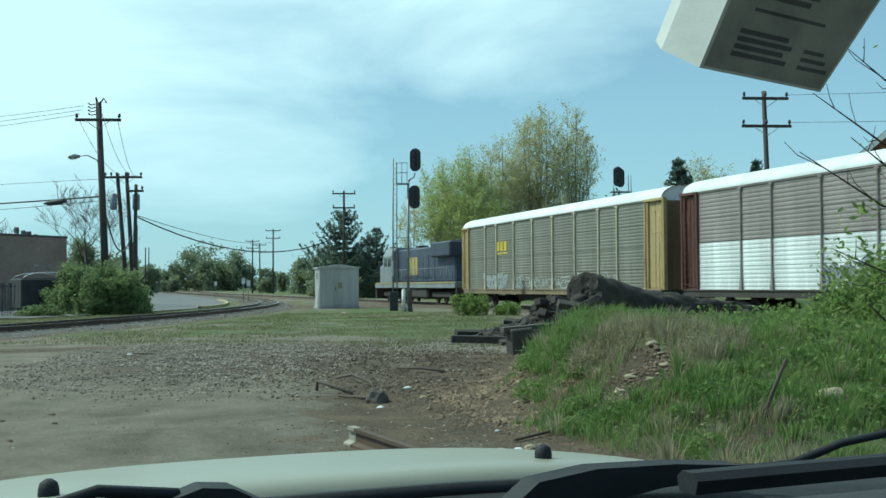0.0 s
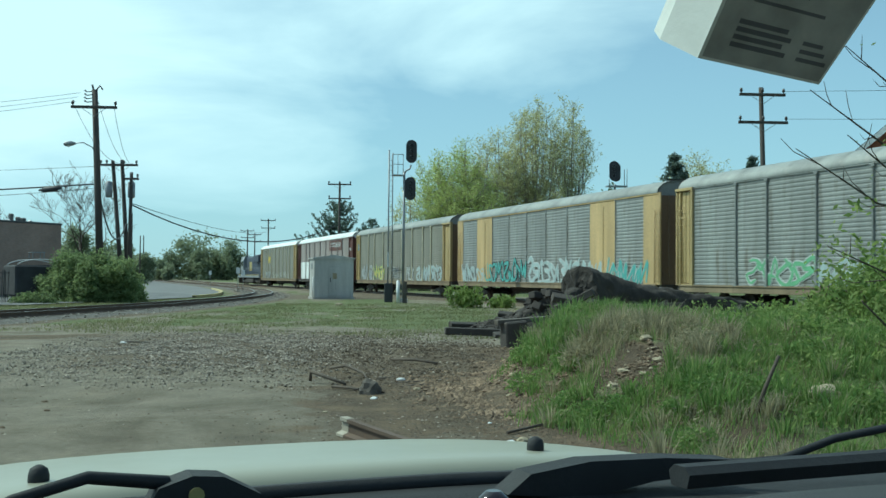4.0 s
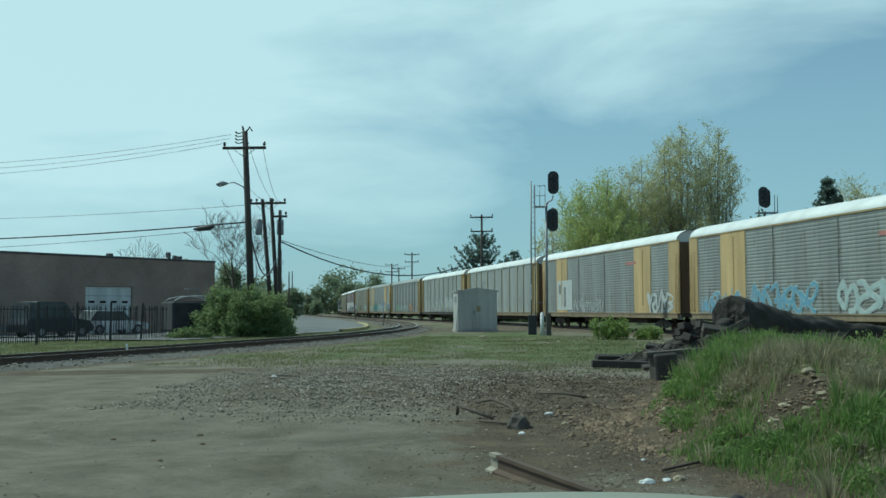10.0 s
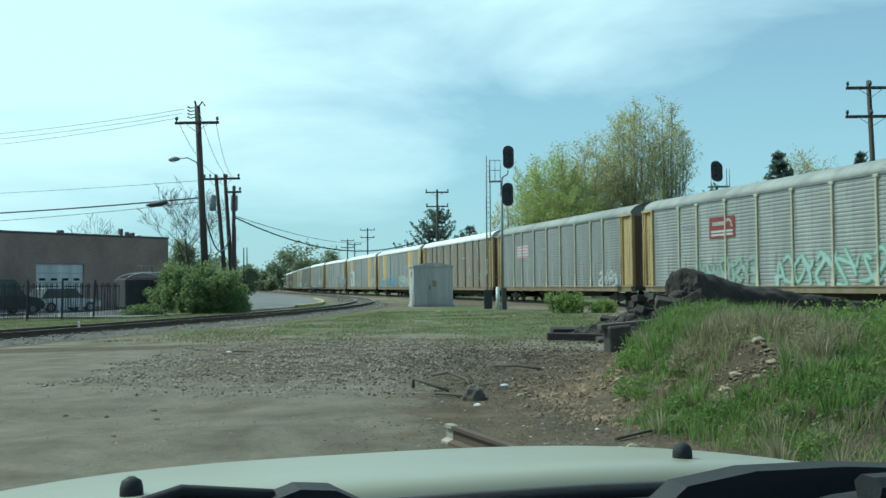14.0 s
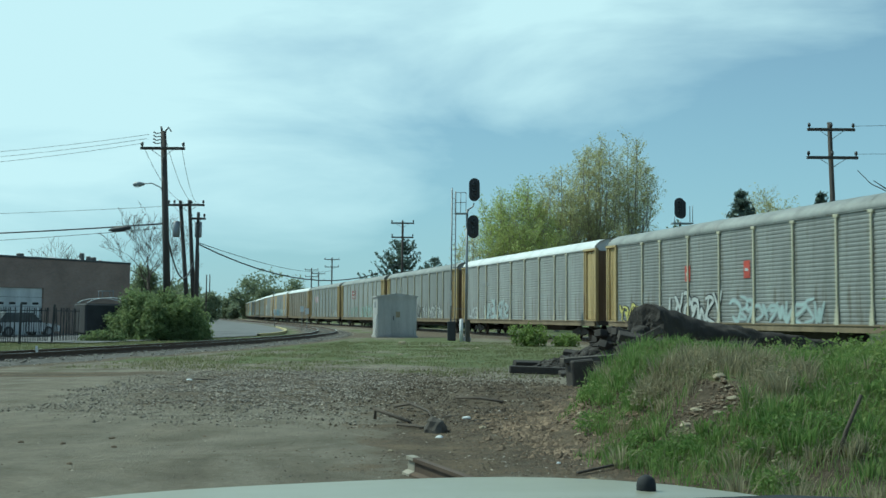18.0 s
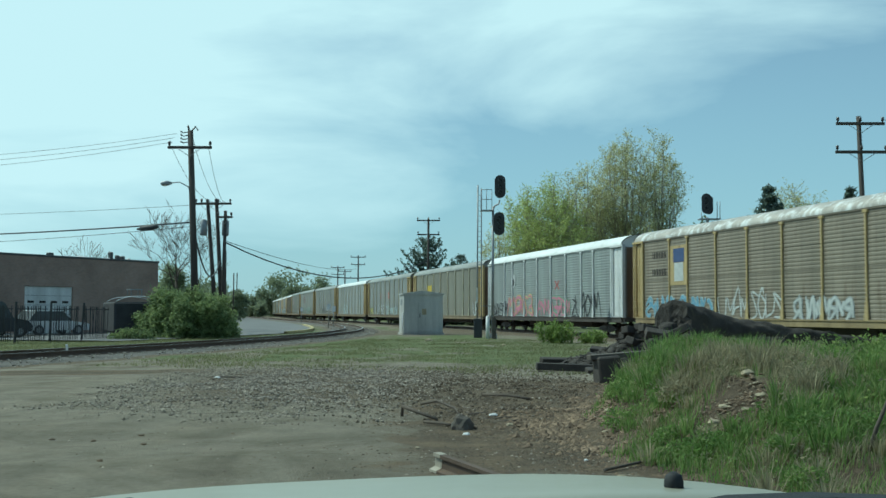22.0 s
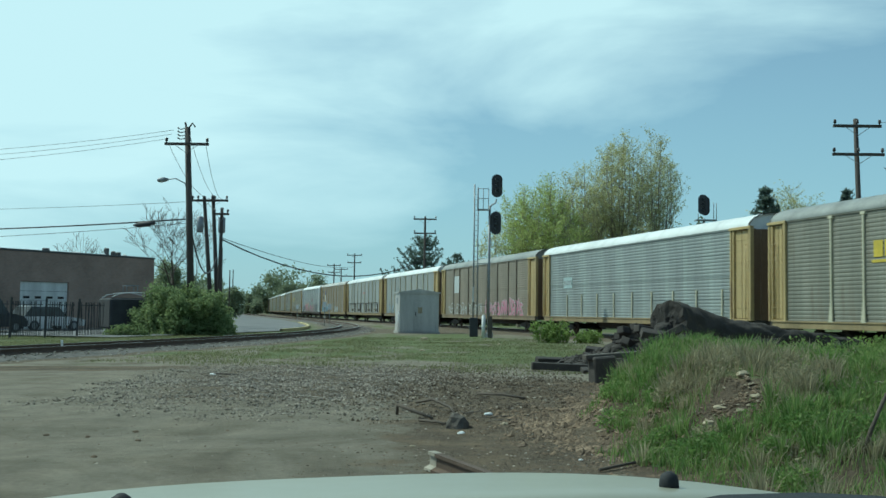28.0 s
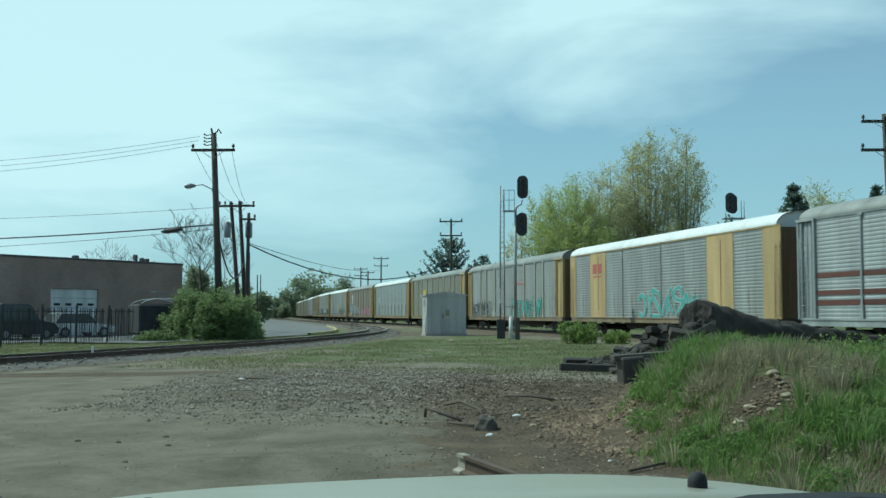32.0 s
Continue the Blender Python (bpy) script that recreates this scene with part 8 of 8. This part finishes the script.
part("block", Acc().box(-0.24, 0.24, -0.2, 0.2, -0.12, 0.56, 0.03), M_TIE, blk)
pl = tagged(part("plank", Acc().box(-1.3, 1.3, -0.12, 0.12, -0.05, 0.05, 0.01), M_OLDTIE), "weathered plank resting on the timber block", "plank")
pl.matrix_basis = pose(4.05, 22.1, 0.66, 0, -4, 12)


def old_rail():
    r = thing("rail_offcut", "short rusty piece of rail with a pale end", "rail", pose(-0.13, 9.95, land(0, 9.7) + 0.01, 0, 4, -58))
    prof = [(-0.075, 0), (0.075, 0), (0.075, 0.025), (0.013, 0.05), (0.013, 0.14), (0.038, 0.15), (0.038, 0.185), (-0.038, 0.185), (-0.038, 0.15), (-0.013, 0.14), (-0.013, 0.05), (-0.075, 0.025)]
    prof = [(a * 0.9, b * 0.9) for a, b in prof]
    part("rail_length", Acc().extrude(prof, 0.0, 1.6), M_RAIL, r)
    # slightly larger pale sleeve over the first 0.11 m of the rail
    pale = surf("pale_rail_end", (0.38, 0.34, 0.27), 0.7, wear=(0.25, 0.18, 0.12))
    face = Acc().extrude([(a * 1.05 + (0.002 if a > 0 else -0.002), b * 1.02 + 0.001) for a, b in prof], -0.006, 0.11)
    part("sawn_end", face, pale, r, "pale sleeve over the end of the rail")


old_rail()
tagged(boulder(0.15, 13.62, 0.155, 0.135, 0.14, 41, "small dark rotten stump standing on the dirt", M_OLDTIE, "tree_stump"), category="stump", group="sticks on the lot")


def stick(pts, r, label="bare dark stick lying on the dirt"):
    o = Vector(pts[0])
    pts = [Vector(q) for q in pts]
    ob = tagged(part("stick", Acc().tube([q - o for q in pts], [r * 1.25, r * 1.1, r * 0.9, r * 0.5][: len(pts)], 6), M_BARK), label, "stick", "sticks on the lot")
    ob.matrix_basis = Matrix.Translation(o)


for pts, r in ((((-0.67, 15.0, 0.16), (-0.45, 14.8, 0.10), (-0.18, 14.5, 0.03)), 0.022), (((-0.45, 16.4, 0.08), (-0.2, 16.0, 0.16), (0.06, 15.2, 0.12), (0.14, 14.4, 0.06)), 0.02), (((-0.35, 14.2, 0.03), (-0.1, 14.0, 0.03), (0.0, 13.8, 0.03)), 0.018),
               (((0.25, 14.9, 0.05), (0.6, 15.2, 0.06), (0.95, 15.5, 0.04)), 0.022), (((0.3, 14.3, 0.03), (0.75, 14.6, 0.05), (1.15, 14.9, 0.03)), 0.018), (((0.55, 18.7, 0.05), (0.95, 18.2, 0.08), (1.3, 17.8, 0.05)), 0.022), (((-0.68, 15.05, 0.02), (-0.67, 15.03, 0.2)), 0.018),
               (((0.5, 14.2, 0.02), (0.8, 14.1, 0.06), (1.2, 14.25, 0.03)), 0.016), (((-5.3, 23.3, 0.03), (-4.9, 23.3, 0.05), (-4.4, 23.4, 0.03)), 0.03), (((-3.6, 26.0, 0.04), (-3.0, 26.3, 0.06)), 0.03), (((1.4, 9.9, 0.03), (1.8, 10.3, 0.05)), 0.012)):
    stick(pts, r)
stick(((3.57, 9.3, land(3.57, 9.3) - 0.03), (3.65, 9.3, 0.5), (3.78, 9.3, 0.80)), 0.018, "dead grey stick standing in the grass")
stick(((6.6, 12.0, land(6.6, 12) - 0.05), (6.1, 11.9, 0.95), (5.7, 11.7, 1.25)), 0.012, "pale bare cane arching out of the weeds")
for k, (x, y) in enumerate(((-4.5, 12.2), (-4.0, 12.1), (-3.6, 12.6), (-3.35, 11.8), (-4.6, 17.5), (-4.2, 16.9), (-3.4, 10.5), (-2.6, 12.9))):
    tagged(boulder(x, y, 0.032, 0.022, 0.016, 90 + k, "dark lump of dirt on the lot", M_CLOD, "dirt_lump"), category="dirt")


# ---- the parked vehicle from which the view is taken ----
CAR_C, CAR_R, CAR_F = Vector((-0.03, 1.265, 0)), Vector((0.947, 0.321, 0)), Vector((-0.321, 0.947, 0))
CAR_M = Matrix(((CAR_R.x, CAR_F.x, 0, CAR_C.x), (CAR_R.y, CAR_F.y, 0, CAR_C.y), (0, 0, 1, 0), (0, 0, 0, 1)))


def hood_z(u, v):
    return 1.240 - 0.045 * v - 0.145 * v * v - 0.09 * (u / 0.78) ** 2 * abs(u / 0.78) - 0.012 * smooth01(-0.085, -0.108, v)


def sheet(us, vs, fz, thick=0.012):
    acc = Acc()
    nu = len(us)
    for dz in (0, -thick):
        for v in vs:
            for u in us:
                acc.v.append((u, v, fz(u, v) + dz))
    n = nu * len(vs)
    for j in range(len(vs) - 1):
        for i in range(nu - 1):
            a = j * nu + i
            acc.f += [(a, a + 1, a + nu + 1, a + nu), (n + a, n + a + nu, n + a + nu + 1, n + a + 1)]
            acc.smooth += [True, True]
    edge = [i for i in range(nu)] + [j * nu + nu - 1 for j in range(1, len(vs))] + [(len(vs) - 1) * nu + i for i in reversed(range(nu - 1))] + [j * nu for j in reversed(range(1, len(vs) - 1))]
    for a, b in zip(edge, edge[1:] + edge[:1]):
        acc.f.append((a, a + n, b + n, b))
        acc.smooth.append(False)
    return acc


def steps(a, b, n):
    return [a + (b - a) * k / n for k in range(n + 1)]


def view_vehicle():
    V = thing("parked_vehicle", "white parked vehicle with pale hood, black wipers and dark dashboard", "vehicle", CAR_M)
    white = surf("hood_white_paint", (0.30, 0.298, 0.23), 0.35, big=2.0, fine=3, var=0.03, bumps=0)
    black = surf("black_cowl_plastic", (0.014, 0.0145, 0.016), 0.8, big=6, fine=60, bumps=0.3)
    rubber = surf("wiper_black", (0.018, 0.019, 0.021), 0.75, big=8, fine=50, bumps=0.15)
    dash = surf("dashboard_vinyl", (0.040, 0.042, 0.044), 0.75, big=8, fine=220, bumps=0.5)
    part("hood", sheet(steps(-0.74, 0.74, 22), steps(-0.108, 1.0, 20), hood_z), white, V, "pale white hood")
    for s in (-1, 1):
        part("fender", Acc().extrude([(s * 0.745, 0.55), (s * 0.90, 0.55), (s * 0.90, 0.90), (s * 0.86, 0.97), (s * 0.745, 0.99)], -0.75, 1.02, axis=1), white, V)
        part("door", Acc().box(min(s * 0.84, s * 0.90), max(s * 0.84, s * 0.90), -2.0, -0.76, 0.45, 1.10, 0.02), white, V)
        part("windscreen_pillar", Acc().tube([(s * 0.80, -0.55, 1.12), (s * 0.72, -0.95, 1.52), (s * 0.66, -1.25, 1.80)], 0.035, 8), black, V)
        part("headlamp", Acc().box(s * 0.70 - 0.16, s * 0.70 + 0.16, 1.03, 1.08, 0.78, 0.98, 0.02), M_GLASSDARK, V)
        for v in (0.35, -2.3):
            w = part("wheel", Acc().tube([(s * 0.74, v, 0.36), (s * 0.91, v, 0.36)], 0.36, 20), M_BLACK, V)
            part("rim", Acc().tube([(s * 0.905, v, 0.36), (s * 0.915, v, 0.36)], 0.22, 16), M_GALV, w)
    part("front_panel", Acc().box(-0.88, 0.88, 1.0, 1.1, 0.35, 1.04, 0.05), white, V)
    part("floor_pan", Acc().box(-0.80, 0.80, -2.9, 1.0, 0.30, 0.42, 0.03), black, V)
    part("rear_body", Acc().box(-0.90, 0.90, -3.0, -2.02, 0.42, 1.12, 0.05), white, V)
    part("roof", Acc().box(-0.68, 0.68, -2.7, -1.24, 1.80, 1.85, 0.02), white, V)
    # cowl below the glass
    part("cowl", sheet(steps(-0.80, 1.05, 14), steps(-0.56, -0.122, 8), lambda u, v: 1.180 - 0.03 * min(1, (u / 0.76) ** 2) + 0.040 * smooth01(-0.5, -0.2, v)), black, V, "black plastic cowl under the windscreen")
    part("hood_seal", Acc().tube([(-0.74 + 0.148 * k, -0.116, hood_z(-0.74 + 0.148 * k, -0.10) - 0.012) for k in range(11)], 0.012, 6), rubber, V)
    part("glass_edge", Acc().tube([(-0.74 + 0.148 * k, -0.57 - 0.10 * abs(-0.74 + 0.148 * k) ** 2, 1.185 - 0.05 * abs(-0.74 + 0.148 * k)) for k in range(11)], 0.016, 6), black, V)
    # washer nozzles on the hood
    for u in (-0.327, 0.327):
        z = hood_z(u, 0.0)
        part("washer_nozzle", Acc().tube([(u, 0, z - 0.01), (u, 0, z + 0.008), (u, 0, z + 0.015), (u, 0, z + 0.019)], [0.0125, 0.012, 0.010, 0.004], 12), rubber, V, "black washer nozzle")

    # wipers
    def wiper(u, v, z, arm, mirror):
        prof = [(-0.058, -0.014), (-0.042, 0.016), (-0.008, 0.027), (0.024, 0.024), (0.062, 0.004), (0.045, -0.014)] if mirror > 0 else [(0.08, -0.012), (0.05, 0.010), (-0.03, 0.020), (-0.14, 0.018), (-0.24, 0.010), (-0.24, -0.004), (-0.12, -0.010), (-0.03, -0.024)]
        w = part("wiper_arm", Acc().extrude([(a * mirror, b) for a, b in prof], -0.02, 0.02, axis=1), rubber, V, "black wiper arm cover", pose(u, v, z))
        if mirror > 0:
            part("arm_bolt", Acc().tube([(-0.005, -0.022, 0.008), (-0.005, -0.026, 0.008)], 0.008, 10), surf("brass_bolt", (0.35, 0.30, 0.12), 0.5, 0.4), w, "dull brass bolt")
        part("arm_rod", Acc().tube(arm, [0.0075, 0.0065, 0.006, 0.0055, 0.005][: len(arm)], 8), rubber, w)
        return w

    wiper(-0.183, -0.22, 1.245, [(-0.03, 0.0, 0.018), (-0.11, -0.02, 0.032), (-0.18, -0.05, 0.020), (-0.23, -0.08, -0.002), (-0.42, -0.14, -0.05)], 1)
    wiper(0.255, -0.20, 1.235, [(0.20, 0.0, 0.004), (0.27, -0.01, 0.002), (0.31, -0.03, 0.008), (0.38, -0.05, 0.034), (0.55, -0.12, 0.072)], -1)
    part("blade", Acc().extrude([(-0.33, 1.238), (-0.30, 1.238), (-0.295, 1.254), (-0.305, 1.262), (-0.325, 1.262), (-0.335, 1.254)], 0.345, 0.95), rubber, V, "black wiper blade lying on the cowl")
    # dashboard
    part("dashboard", sheet(steps(-0.78, 0.78, 16), steps(-1.02, -0.60, 8), lambda u, v: 1.277 + 0.045 * smooth01(-0.25, 0.2, u) - 0.05 * ((v + 0.80) / 0.25) ** 2 - 0.05 * (u / 0.8) ** 4, 0.06), dash, V, "dark grey vinyl dashboard top")
    part("dash_front", Acc().box(-0.78, 0.78, -1.12, -1.0, 0.75, 1.19, 0.03), dash, V)
    sn = part("dash_sensor", Acc().tube([(-0.076, -0.70, 1.27), (-0.076, -0.70, 1.317), (-0.076, -0.70, 1.321)], [0.034, 0.026, 0.018], 14), dash, V, "round sensor on the dashboard")
    part("sensor_dome", Acc().tube([(-0.076, -0.70, 1.319), (-0.076, -0.70, 1.328), (-0.076, -0.70, 1.334)], [0.013, 0.012, 0.005], 12), M_LENS, sn)
    return V


view_vehicle()


def toll_tag():
    """A white plastic tag stuck high on the windscreen, its printed face turned in and down."""
    m = pose(0.034, -0.136, 1.476, 91.97, 0.3, -4.01)
    plastic = surf("white_tag_plastic", (0.70, 0.70, 0.64), 0.45, big=20, fine=90, var=0.05, bumps=0.05)
    t = thing("toll_tag", "small white plastic toll tag stuck high on the windscreen", "toll tag", m @ Matrix.Translation((0.136, 0.0963, -0.57)))
    ex, ey, deep = Vector((0.080, -0.0065, -0.045)), Vector((0.024, 0.068, 0.026)), Vector((-0.021, 0.0180, -0.028))
    flare = Vector((0.016, 0, -0.008))
    f = [Vector((0, 0, 0)), ex, ex + ey + flare, ey]
    edge = [q + deep * 0.75 for q in f]
    back = [q + deep for q in f]
    mid = (f[0] + f[2]) / 2
    back = [b + (mid + deep - b) * 0.06 for b in back]
    vs = f + edge + back
    fs = [(0, 1, 2, 3)] + [(r + k, r + 4 + k, r + 4 + (k + 1) % 4, r + (k + 1) % 4) for r in (0, 4) for k in range(4)] + [(11, 10, 9, 8)]
    part("case", Acc().add(vs, fs), plastic, t)
    nn = ex.cross(ey).normalized() * 0.0002
    # face sheet coloured darker than the case, in place of its backlit shade
    part("printed_face", Acc().add([q + (mid - q) * 0.04 + nn for q in f], [(0, 1, 2, 3)]), surf("tag_face_shaded", (0.36, 0.345, 0.305), 0.7, big=30, bumps=0), t, "printed face with its backlit shade put into a dull taupe")
    lab = surf("tag_print", (0.11, 0.11, 0.115), 0.6, big=30, bumps=0)
    n = ex.cross(ey).normalized() * 0.0004
    lines = [(0.18, 0.62 - 0.05 * (k % 2), 0.13 + 0.055 * k, 0.165 + 0.055 * k) for k in range(4)] + [(0.72, 0.97 - 0.04 * k, 0.13 + 0.06 * k, 0.16 + 0.06 * k) for k in range(3)]
    lines += [(0.22, 0.80, 0.46, 0.485)] + [(0.26 + 0.03 * k, 0.62 + 0.05 * (k % 2), 0.56 + 0.06 * k, 0.60 + 0.06 * k) for k in range(3)] + [(0.3, 0.8, 0.82, 0.84)]
    for x0, x1, y0, y1 in lines:
        q = [ex * a + ey * b + n for a, b in ((x0, y0), (x1, y0), (x1, y1), (x0, y1))]
        part("print_bar", Acc().add(q + [p - n * 0.7 for p in q], [(0, 1, 2, 3), (7, 6, 5, 4), (0, 4, 5, 1), (1, 5, 6, 2), (2, 6, 7, 3), (3, 7, 4, 0)]), lab, t)
    return t


toll_tag()


# ---- what moves ----
CARS_PER_SECOND = 0.7500
GAP_AT, GAP_T = 18.0, 23.0


def train_rows(n_mid):
    rows = []
    for k in range(17):
        t = 2.0 * k
        s = (CARS_PER_SECOND * (t - GAP_T) + GAP_AT - n_mid) * PITCH
        a, _ = track_point(s - 10.2)
        b, _ = track_point(s + 10.2)
        d = b - a
        c = (a + b) / 2
        rows.append((t, Matrix.Translation(c) @ Matrix.Rotation(math.atan2(d.y, d.x), 4, "Z")))
    return rows


def motions():
    for n, car in TRAIN:
        walk(car, train_rows(n - 0.5))
    walk(ENGINE, train_rows(-12.1 / PITCH))


motions()
